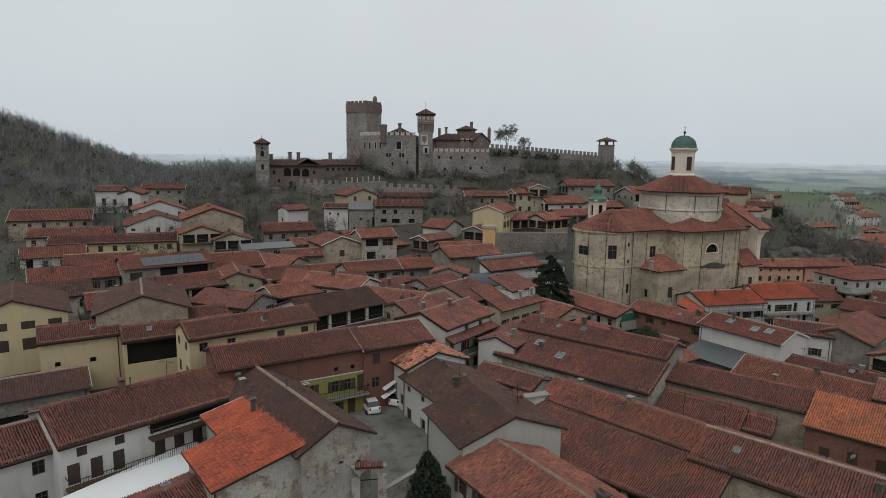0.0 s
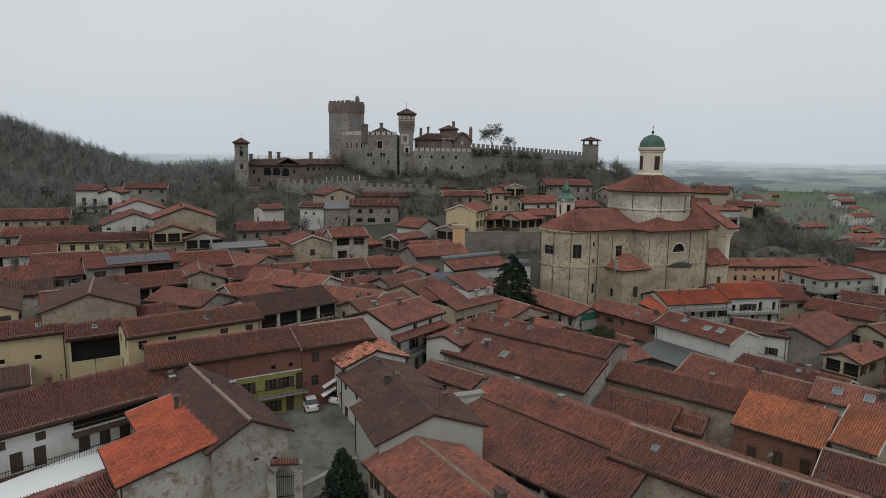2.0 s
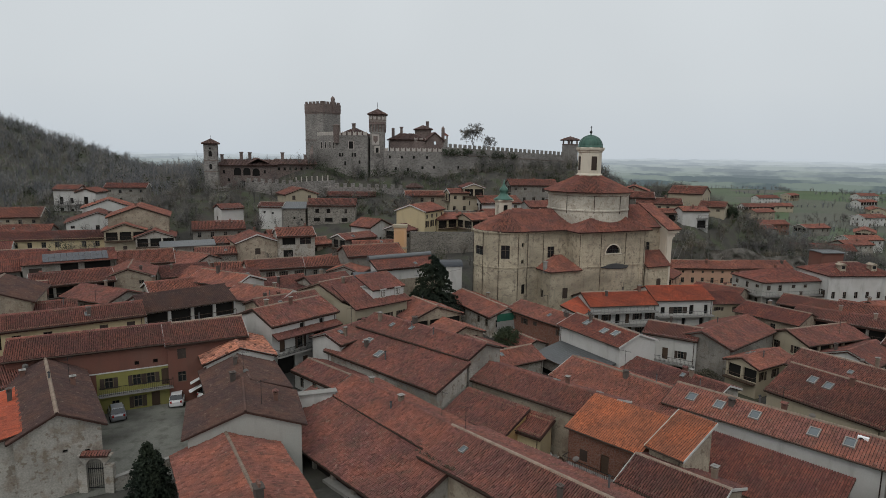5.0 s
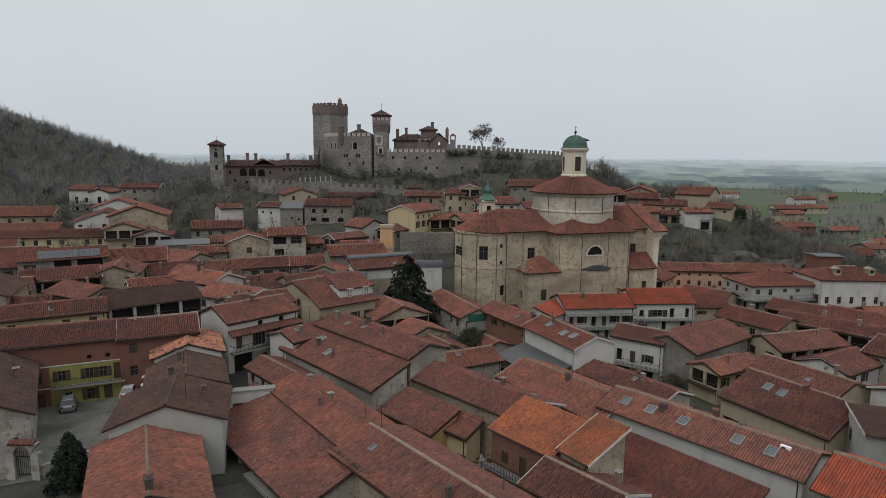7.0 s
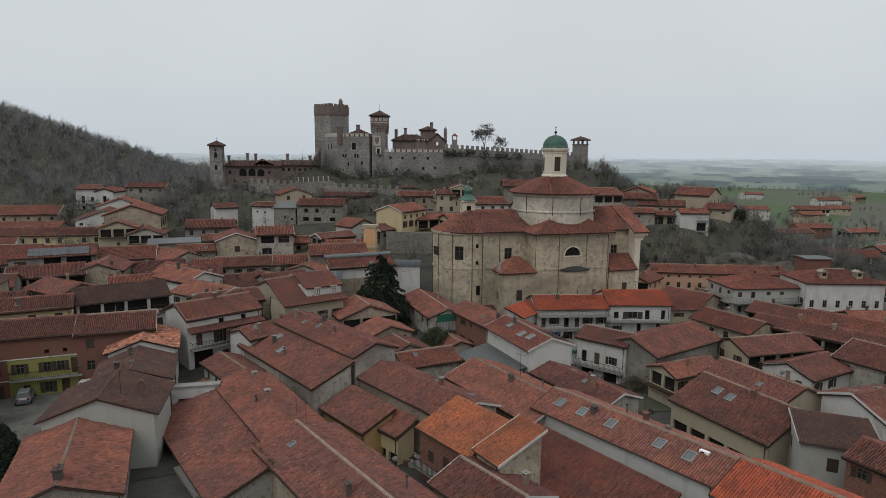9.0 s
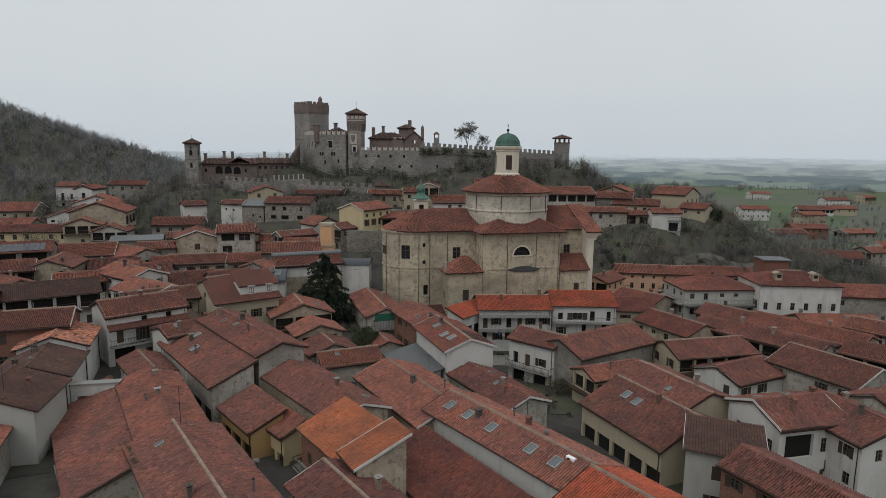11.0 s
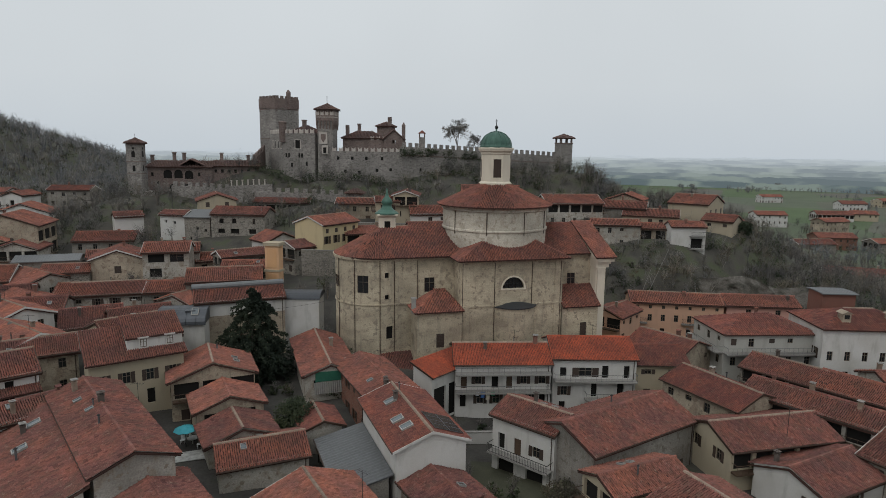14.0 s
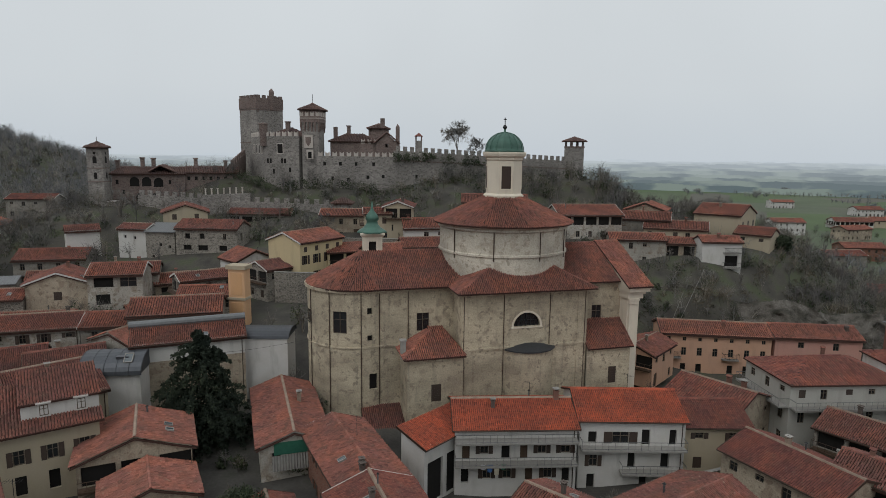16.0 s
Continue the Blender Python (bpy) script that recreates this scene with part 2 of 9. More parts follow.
# ---- mesh helpers ----
class Soup:
    """Vertices and faces of one mesh, with a material number a face."""
    def __init__(self):
        self.v, self.f, self.m = [], [], []

    def add(self, verts, faces, mat=0, xf=None):
        k = len(self.v)
        self.v += [tuple(xf @ Vector(p)) for p in verts] if xf is not None else [tuple(p) for p in verts]
        self.f += [tuple(i + k for i in q) for q in faces]
        self.m += [mat] * len(faces)
        return self

    def box(self, x0, x1, y0, y1, z0, z1, mat=0, xf=None):
        return self.add([(x0, y0, z0), (x1, y0, z0), (x1, y1, z0), (x0, y1, z0), (x0, y0, z1), (x1, y0, z1), (x1, y1, z1), (x0, y1, z1)],
                        [(3, 2, 1, 0), (4, 5, 6, 7), (0, 1, 5, 4), (1, 2, 6, 5), (2, 3, 7, 6), (3, 0, 4, 7)], mat, xf)

    def ring(self, profile, n=24, mat=0, xf=None, a0=0.0, a1=2 * math.pi, cap=True):
        """A surface turned round z from (radius, height) pairs."""
        full = abs(a1 - a0 - 2 * math.pi) < 1e-6
        cols = n if full else n + 1
        verts = [(r * math.cos(a0 + (a1 - a0) * i / n), r * math.sin(a0 + (a1 - a0) * i / n), z) for r, z in profile for i in range(cols)]
        faces = [(j * cols + i, j * cols + (i + 1) % cols, (j + 1) * cols + (i + 1) % cols, (j + 1) * cols + i) for j in range(len(profile) - 1) for i in range(n)]
        if cap and full:
            faces.append(tuple(range((len(profile) - 1) * cols, len(profile) * cols)))
            faces.append(tuple(reversed(range(cols))))
        return self.add(verts, faces, mat, xf)

    def weld(self):
        """Join vertices that lie on one another."""
        seen, to = {}, []
        for p in self.v:
            to.append(seen.setdefault(tuple(round(c, 3) for c in p), len(seen)))
        self.v = list(seen)
        self.f = [tuple(to[i] for i in q) for q in self.f]
        return self

    def tube(self, a, b, r0, r1=None, n=6, mat=0):
        a, b = Vector(a), Vector(b)
        q = (b - a).to_track_quat("Z", "Y").to_matrix().to_4x4()
        return self.ring([(r0, 0), (r1 if r1 is not None else r0, (b - a).length)], n, mat, Matrix.Translation(a) @ q)

    def mesh(self, name, mats, smooth=False):
        me = bpy.data.meshes.new(name)
        me.from_pydata(self.v, [], self.f)
        for x in mats:
            me.materials.append(x)
        if len(mats) > 1:
            me.polygons.foreach_set("material_index", self.m)
        if smooth:
            me.polygons.foreach_set("use_smooth", [True] * len(self.f))
        me.update()
        return me


def part(name, soup, mats, parent=None, label="", m=None, kind="", smooth=False):
    """Link a soup (or a ready mesh) as ONE mesh object under its parent."""
    data = soup.mesh(name, mats if isinstance(mats, (list, tuple)) else [mats], smooth) if isinstance(soup, Soup) else soup
    ob = new(name, data)
    if parent is not None:
        ob.parent = parent
    if m is not None:
        ob.matrix_basis = m
    if label:
        ob["label"] = label
    if kind:
        ob["kind"] = kind
    return ob


def thing(name, m, label, category, group="", kind=""):
    ob = new(name)
    ob.matrix_basis = m
    ob.empty_display_size = 0.3
    return tagged(ob, label, category, group, kind)


# ---- lie of the land ----
LAND = []
def spot(x, y, z, reach=30.0):
    LAND.append((x, y, z, reach))

for q in ((-5, 63, 1.4), (13, 50, 0.2), (-30, 50, 0.5), (30, 45, -0.5), (23, 109, 0.0), (54, 108, -3.4), (68, 76, -2.4), (90, 80, -2.6), (75, 138, -2.4), (85, 150, -3.6), (101, 151, -3.4), (35, 118, 1.0), (110, 130, 0.5)):
    spot(*q)
for q in ((-20, 95, 2.0), (0, 120, 2.5), (-10, 140, 4.5), (-40, 110, 3.5), (-60, 90, 3.0), (-50, 135, 7.0), (-75, 150, 8.0), (-95, 183, 13.0), (-75, 190, 13.5), (-100, 150, 8.0), (15, 150, 8.0)):
    spot(*q)
for q in ((-28, 160, 11.0), (-20, 172, 13.5), (5, 172, 14.5), (30, 165, 12.0), (-25, 186, 18.0), (5, 188, 18.5), (-50, 186, 20.0), (-30, 205, 27.0), (0, 200, 24.5), (30, 215, 26.0), (61, 232, 27.0)):
    spot(*q)
for q in ((60, 170, 9.0), (60, 200, 17.0), (85, 185, 13.0), (100, 200, 14.0), (85, 172, 8.5), (85, 165, -2.5), (105, 170, -2.0), (120, 185, 3.0), (0, 225, 31.0), (30, 245, 33.0), (90, 225, 18.0)):
    spot(*q)
for q in ((160, 160, -3), (160, 220, -4), (150, 80, -3), (150, 20, -3), (60, 10, -2), (-20, 0, 0), (-80, 40, 1), (-140, 100, 8), (-140, 200, 16), (-60, 260, 22), (20, 300, 22), (110, 300, 0), (220, 300, -6), (60, 50, -2)):
    spot(*q, reach=45.0)
LX, LY, LZ, LR = (np.array(c, float) for c in zip(*LAND))


def land(x, y):
    """Height of the ground, as an array or a number."""
    x, y = np.asarray(x, float), np.asarray(y, float)
    d2 = (x[..., None] - LX) ** 2 + (y[..., None] - LY) ** 2
    w = 1.0 / (d2 / (LR * LR) + 0.02) ** 2
    near = (w * LZ).sum(-1) / w.sum(-1)
    far = -7.0 + 83.6 * np.exp(-((((x + 314) * 0.876 - (y - 187) * 0.483) / 198) ** 2 + (((x + 314) * 0.483 + (y - 187) * 0.876) / 205) ** 2)) + 6 * np.exp(-((x + 60) / 120) ** 2 - ((y - 60) / 120) ** 2)
    r = np.maximum(np.abs(x - 10) - 125, np.maximum(np.abs(y - 150) - 140, 0))
    k = np.clip(1 - r / 55.0, 0, 1)
    k = k * k * (3 - 2 * k)
    return near * k + far * (1 - k)


def land_at(x, y):
    return float(land(np.array([x]), np.array([y]))[0])

# ---- ground ----
def ground_sheet():
    xs = np.concatenate([-np.geomspace(4000, 200, 34), np.arange(-184, 200, 4.0), np.geomspace(204, 4000, 22)])
    ys = np.concatenate([-np.geomspace(3000, 40, 8), np.arange(-24, 330, 4.0), np.geomspace(335, 4800, 40)])
    gx, gy = np.meshgrid(xs, ys)
    gz = land(gx, gy)
    verts = np.stack([gx, gy, gz], -1).reshape(-1, 3)
    nx, ny = len(xs), len(ys)
    i = np.arange(nx * ny).reshape(ny, nx)
    faces = np.stack([i[:-1, :-1], i[:-1, 1:], i[1:, 1:], i[1:, :-1]], -1).reshape(-1, 4)
    me = bpy.data.meshes.new("ground")
    me.from_pydata(verts.tolist(), [], faces.tolist())
    # cover: red = grass, green = paving, blue = scrub
    town = np.exp(-(((gx - 15) / 85) ** 4 + ((gy - 85) / 62) ** 4))
    field = np.clip((gx - 115) / 30, 0, 1) * np.clip((gy - 140) / 40, 0, 1)
    scrub = 1 - np.clip(town + field, 0, 1)
    cover = np.stack([field, town, scrub, np.ones_like(town)], -1).reshape(-1, 4)
    at = me.color_attributes.new("cover", "FLOAT_COLOR", "POINT")
    at.data.foreach_set("color", cover.ravel())
    me.polygons.foreach_set("use_smooth", [True] * len(me.polygons))
    m, nt, b = nodes_of("ground_cover", 0.95)
    ca = nt.nodes.new("ShaderNodeVertexColor")
    ca.layer_name = "cover"
    sp = nt.nodes.new("ShaderNodeSeparateColor")
    nt.links.new(ca.outputs[0], sp.inputs[0])
    big, mid, fine = (noise_node(nt, s, 6, source="Position") for s in (0.03, 0.25, 3.0))
    scr = ramp_node(nt, mid.outputs["Fac"], ((0.3, (0.040, 0.038, 0.034)), (0.5, (0.062, 0.058, 0.048)), (0.64, (0.056, 0.066, 0.036)), (0.78, (0.08, 0.071, 0.055))))
    ge = nt.nodes.new("ShaderNodeNewGeometry")
    mp = nt.nodes.new("ShaderNodeMapping")
    mp.inputs["Scale"].default_value, mp.inputs["Rotation"].default_value = (1.0, 0.6, 0.0), (0, 0, 0.35)
    nt.links.new(ge.outputs["Position"], mp.inputs[0])
    vo = nt.nodes.new("ShaderNodeTexVoronoi")
    vo.inputs["Scale"].default_value = 0.015
    nt.links.new(mp.outputs[0], vo.inputs["Vector"])
    vs = nt.nodes.new("ShaderNodeSeparateColor")
    nt.links.new(vo.outputs["Color"], vs.inputs[0])
    gra = ramp_node(nt, vs.outputs[0], ((0.0, (0.058, 0.092, 0.036)), (0.3, (0.078, 0.092, 0.062)), (0.5, (0.066, 0.098, 0.042)), (0.7, (0.088, 0.085, 0.07)), (1.0, (0.075, 0.096, 0.056))))
    gra = mix_node(nt, 0.5, gra, ramp_node(nt, big.outputs["Fac"], ((0.35, (0.8, 0.8, 0.8)), (0.65, (1.15, 1.15, 1.15)))), "MULTIPLY")
    pav = ramp_node(nt, mid.outputs["Fac"], ((0.3, (0.034, 0.032, 0.029)), (0.6, (0.062, 0.059, 0.053)), (0.8, (0.037, 0.041, 0.027))))
    c = mix_node(nt, sp.outputs[1], scr, pav)
    c = mix_node(nt, sp.outputs[0], c, gra)
    c = mix_node(nt, 0.3, c, fine.outputs["Fac"], "OVERLAY")
    nt.links.new(c, b.inputs["Base Color"])
    bump(nt, b, fine.outputs["Fac"], 0.6, 0.08)
    me.materials.append(m)
    return tagged(new("ground", me), "sloping ground of paved yards, scrub and green fields", "ground", kind="structure")

ground_sheet()

# ---- houses ----
TILE_FACES = np.array([[0, 3, 4, 1], [1, 4, 5, 2]])


def tile_field(rng, p0, ex, ed, en, length, slope, tw, tl, wave, jitter):
    """Rows of barrel tiles over one slope: p0 ridge corner, ex along the ridge, ed down the slope, en off it."""
    nc, nr = max(1, round(length / tw)), max(1, round(slope / tl))
    tw, tl = length / nc, slope / nr
    ii, jj = np.meshgrid(np.arange(nc), np.arange(nr))
    ii, jj = ii.ravel().astype(float), jj.ravel().astype(float)
    n = len(ii)
    a = (ii + 0.5) * tw + rng.normal(0, jitter * 0.35, n)
    s0 = jj * tl - 0.05
    s1 = (jj + 1) * tl + 0.04 + rng.normal(0, jitter * 0.6, n)
    lift = rng.normal(0, jitter * 0.25, n)
    skew = rng.normal(0, jitter * 0.5, n)
    rise = 0.6 if jitter > 0.02 else 0.30
    half = 0.395 if jitter > 0.02 else 0.44
    prof = ((-half, 0.0), (0.0, rise), (half, 0.0))
    def surf(aa, ss, hh):
        dz = wave[0] * np.sin(aa * wave[2] + wave[3]) * np.sin(ss * 0.8 + wave[4]) + wave[1] * np.sin(np.pi * aa / length) * np.sin(np.pi * ss / slope)
        return (p0[None] + aa[:, None] * ex[None] + ss[:, None] * ed[None] + (hh - dz)[:, None] * en[None])
    v = np.empty((n, 6, 3))
    for k, (pa, ph) in enumerate(prof):
        v[:, k] = surf(a + pa * tw * 0.86, s0, ph * tw * 0.8 + 0.02 + 0 * a)
        v[:, 3 + k] = surf(a + pa * tw + skew, s1, ph * tw + 0.055 + lift)
    faces = (np.arange(n)[:, None, None] * 6 + TILE_FACES[None]).reshape(-1, 4)
    return v.reshape(-1, 3), faces


def quick_mesh(name, blocks, mats):
    """A mesh from (verts, quads) blocks of numpy arrays."""
    vs, fs, k = [], [], 0
    for v, f in blocks:
        vs.append(v)
        fs.append(f + k)
        k += len(v)
    v, f = np.concatenate(vs).astype(np.float32), np.concatenate(fs).astype(np.int32)
    me = bpy.data.meshes.new(name)
    me.vertices.add(len(v))
    me.vertices.foreach_set("co", v.ravel())
    me.loops.add(f.size)
    me.loops.foreach_set("vertex_index", f.ravel())
    me.polygons.add(len(f))
    me.polygons.foreach_set("loop_start", np.arange(0, f.size, 4, dtype=np.int32))
    me.update(calc_edges=True)
    for x in mats:
        me.materials.append(x)
    return me


ROOF = {  # material, tile width, tile length, jitter
    "old": ("t_old", 0.22, 0.36, 0.038), "rust": ("t_rust", 0.22, 0.36, 0.038), "new": ("t_new", 0.22, 0.36, 0.010), "orange": ("t_orange", 0.23, 0.36, 0.010),
    "brown": ("t_brown", 0.26, 0.36, 0.008), "wine": ("t_wine", 0.22, 0.36, 0.010), "patch": ("t_patch", 0.22, 0.36, 0.03), "flat": ("t_rust", 0.26, 0.36, 0.010),
}
CACHE = {}


def window_mesh(kind, w, h):
    key = (kind, round(w, 2), round(h, 2))
    if key in CACHE:
        return CACHE[key]
    s = Soup()
    if kind == "frame":
        t = 0.07
        us, vs = (0, t, w / 2 - t / 2, w / 2 + t / 2, w - t, w), (0, t, h * 0.62, h * 0.62 + 0.05, h - t, h)
        solid = lambda i, j: 0 <= i < 5 and 0 <= j < 5 and (i in (0, 2, 4) or j in (0, 2, 4))
        y0, y1 = 0.10, 0.19
        for i in range(5):
            for j in range(5):
                if solid(i, j):
                    a, b, c, d = us[i], us[i + 1], vs[j], vs[j + 1]
                    s.add([(a, y0, c), (b, y0, c), (b, y0, d), (a, y0, d)], [(0, 1, 2, 3)])
                    for k, e in (((i - 1, j), ((a, c), (a, d))), ((i + 1, j), ((b, d), (b, c))), ((i, j - 1), ((b, c), (a, c))), ((i, j + 1), ((a, d), (b, d)))):
                        if not solid(*k):
                            (p, q), (r, z) = e
                            s.add([(p, y0, q), (r, y0, z), (r, y1, z), (p, y1, q)], [(0, 1, 2, 3)])
        s.weld()
        me = s.mesh("window", [M["frame"]])
    elif kind == "pane":
        s.box(0.04, w - 0.04, 0.16, 0.18, 0.04, h - 0.04)
        me = s.mesh("pane", [M["glass"]])
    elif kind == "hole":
        # near-black slab closing the recess: room shade painted in
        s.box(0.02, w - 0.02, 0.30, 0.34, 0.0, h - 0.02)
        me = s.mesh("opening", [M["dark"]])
    elif kind == "door":
        s.box(0, w, 0.12, 0.18, 0, h)
        for k in range(3):
            s.box(0.12, w - 0.12, 0.09, 0.13, 0.15 + k * h / 3.2, 0.15 + (k + 0.8) * h / 3.2)
        me = s.mesh("door", [M["wood"]])
    else:
        lw, n = w / 2, 9
        pts = [(-0.03, 0.0)] + [p for k in range(n) for p in ((-0.055, 0.04 + k * (h - 0.08) / n), (-0.025, 0.04 + (k + 0.92) * (h - 0.08) / n))] + [(-0.03, h)]
        rows = [(x, y, z) for y, z in pts for x in (0, lw)]
        k = len(rows)
        rows += [(0, 0, 0), (lw, 0, 0), (0, 0, h), (lw, 0, h)]
        s.add(rows, [(2 * j, 2 * j + 1, 2 * j + 3, 2 * j + 2) for j in range(len(pts) - 1)] + [(k + 1, k, k + 2, k + 3), (k, k + 1, 1, 0), (k - 2, k - 1, k + 3, k + 2),
              (k, *range(0, k, 2), k + 2), (*range(k - 1, 0, -2), k + 1, k + 3)])
        me = s.mesh("shutter", [M["shutterg" if kind == "shutterg" else "shutter"]])
    CACHE[key] = me
    return me


def put_window(parent, side, u, z, w, h, style):
    """A window (frame, pane, shutters), a hole backed by a painted-dark panel or a door at (u, z) on a wall's side."""
    m = side @ pose(u, 0, z)
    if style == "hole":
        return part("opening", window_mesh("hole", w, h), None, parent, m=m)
    if style == "door":
        return part("door", window_mesh("door", w, h), None, parent, m=m)
    wi = part("window", window_mesh("frame", w, h), None, parent, m=m)
    part("pane", window_mesh("pane", w, h), None, wi)
    if style in ("open", "openg"):
        sh = "shutterg" if style == "openg" else "shutter"
        for x in (-w / 2 - 0.02, w + 0.02):
            part("shutter", window_mesh(sh, w, h), None, wi, m=pose(x, -0.01, 0))
    elif style == "shut":
        for x in (0, w / 2):
            part("shutter", window_mesh("shutter", w, h), None, wi, m=pose(x, 0.05, 0))
    return wi


def facade(s, side, width, z0, z1, holes, gable=0.0, mat=0):
    """One outer wall with real openings and reveals; gable adds the triangle under the roof."""
    us = sorted({0.0, width, *(v for h in holes for v in (h[0], h[1]))})
    vs = sorted({z0, z1, *(v for h in holes for v in (h[2], h[3]))})
    for i in range(len(us) - 1):
        for j in range(len(vs) - 1):
            um, vm = (us[i] + us[i + 1]) / 2, (vs[j] + vs[j + 1]) / 2
            if any(h[0] < um < h[1] and h[2] < vm < h[3] for h in holes):
                continue
            s.add([(us[i], 0, vs[j]), (us[i + 1], 0, vs[j]), (us[i + 1], 0, vs[j + 1]), (us[i], 0, vs[j + 1])], [(0, 1, 2, 3)], mat, side)
    for u0, u1, v0, v1 in holes:
        d = 0.34
        s.add([(u0, 0, v0), (u1, 0, v0), (u1, 0, v1), (u0, 0, v1), (u0, d, v0), (u1, d, v0), (u1, d, v1), (u0, d, v1)], [(0, 4, 5, 1), (1, 5, 6, 2), (2, 6, 7, 3), (3, 7, 4, 0)], mat, side)
    if gable:
        s.add([(0, 0, z1), (width, 0, z1), (width / 2, 0, z1 + gable)], [(0, 1, 2)], mat, side)


def chimney(parent, x, y, z, rng, tall=1.1):
    """A roof stack: brick with a slab on stubs, plastered with a tile tent, or a thin metal flue."""
    kind = rng.random()
    w, tall = rng.uniform(0.16, 0.26), tall * rng.uniform(0.5, 0.85)
    turn = pose(x, y, z, 0, 0, rng.uniform(-6, 6))
    if kind > 0.78:
        r = rng.uniform(0.06, 0.1)
        c = part("chimney", Soup().ring([(r, -0.4), (r, tall), (r * 0.9, tall)], 10), M["metal"], parent, m=turn)
        part("cap", Soup().ring([(r * 2.0, 0.0), (r * 0.3, 0.14)], 10), M["iron"], c, m=pose(0, 0, tall + 0.07))
        return c
    s = Soup()
    s.box(-w, w, -w, w, -0.9, tall)
    s.box(-w - 0.06, w + 0.06, -w - 0.06, w + 0.06, tall, tall + 0.08)
    for q in (-1, 1):
        for r in (-1, 1):
            s.box(q * w - 0.05 * q - 0.05, q * w - 0.05 * q + 0.05, r * w - 0.05 * r - 0.05, r * w - 0.05 * r + 0.05, tall + 0.08, tall + 0.28)
    c = part("chimney", s, M["chimney" if kind < 0.36 else ("mortar" if kind < 0.56 else "sootbrick")], parent, m=turn)
    t = Soup()
    if kind < 0.3:
        t.add([(-w - 0.1, -w - 0.1, 0), (w + 0.1, -w - 0.1, 0), (w + 0.1, w + 0.1, 0), (-w - 0.1, w + 0.1, 0), (-w - 0.1, 0, 0.2), (w + 0.1, 0, 0.2)],
              [(0, 1, 5, 4), (2, 3, 4, 5), (1, 2, 5), (3, 0, 4), (3, 2, 1, 0)])
        part("cap", t, M["t_old"], c, m=pose(0, 0, tall + 0.28))
    else:
        t.box(-w - 0.1, w + 0.1, -w - 0.1, w + 0.1, 0, 0.06).box(-w * 0.5, w * 0.5, -w * 0.5, w * 0.5, 0.06, 0.12)
        part("cap", t.weld(), M["concrete" if kind < 0.6 else "sootbrick"], c, m=pose(0, 0, tall + 0.28))
    return c


def skylight(parent, xf):
    """A roof window in a pale metal frame."""
    s = Soup()
    for x0, x1, y0, y1 in ((-0.5, 0.5, -0.64, -0.54), (-0.5, 0.5, 0.54, 0.64), (-0.5, -0.4, -0.54, 0.54), (0.4, 0.5, -0.54, 0.54)):
        s.box(x0, x1, y0, y1, 0, 0.2)
    k = part("skylight", s, M["concrete"], parent, m=xf)
    part("pane", Soup().box(-0.41, 0.41, -0.55, 0.55, 0.12, 0.15), M["skyglass"], k)


M["skyglass"] = plain("skylight_glass", (0.07, 0.085, 0.092), 0.1, 0.0, 0.1, spec=0.8)
HOUSES = []
SIDE_OF = {}
SIDES = ("-y", "+x", "+y", "-x")


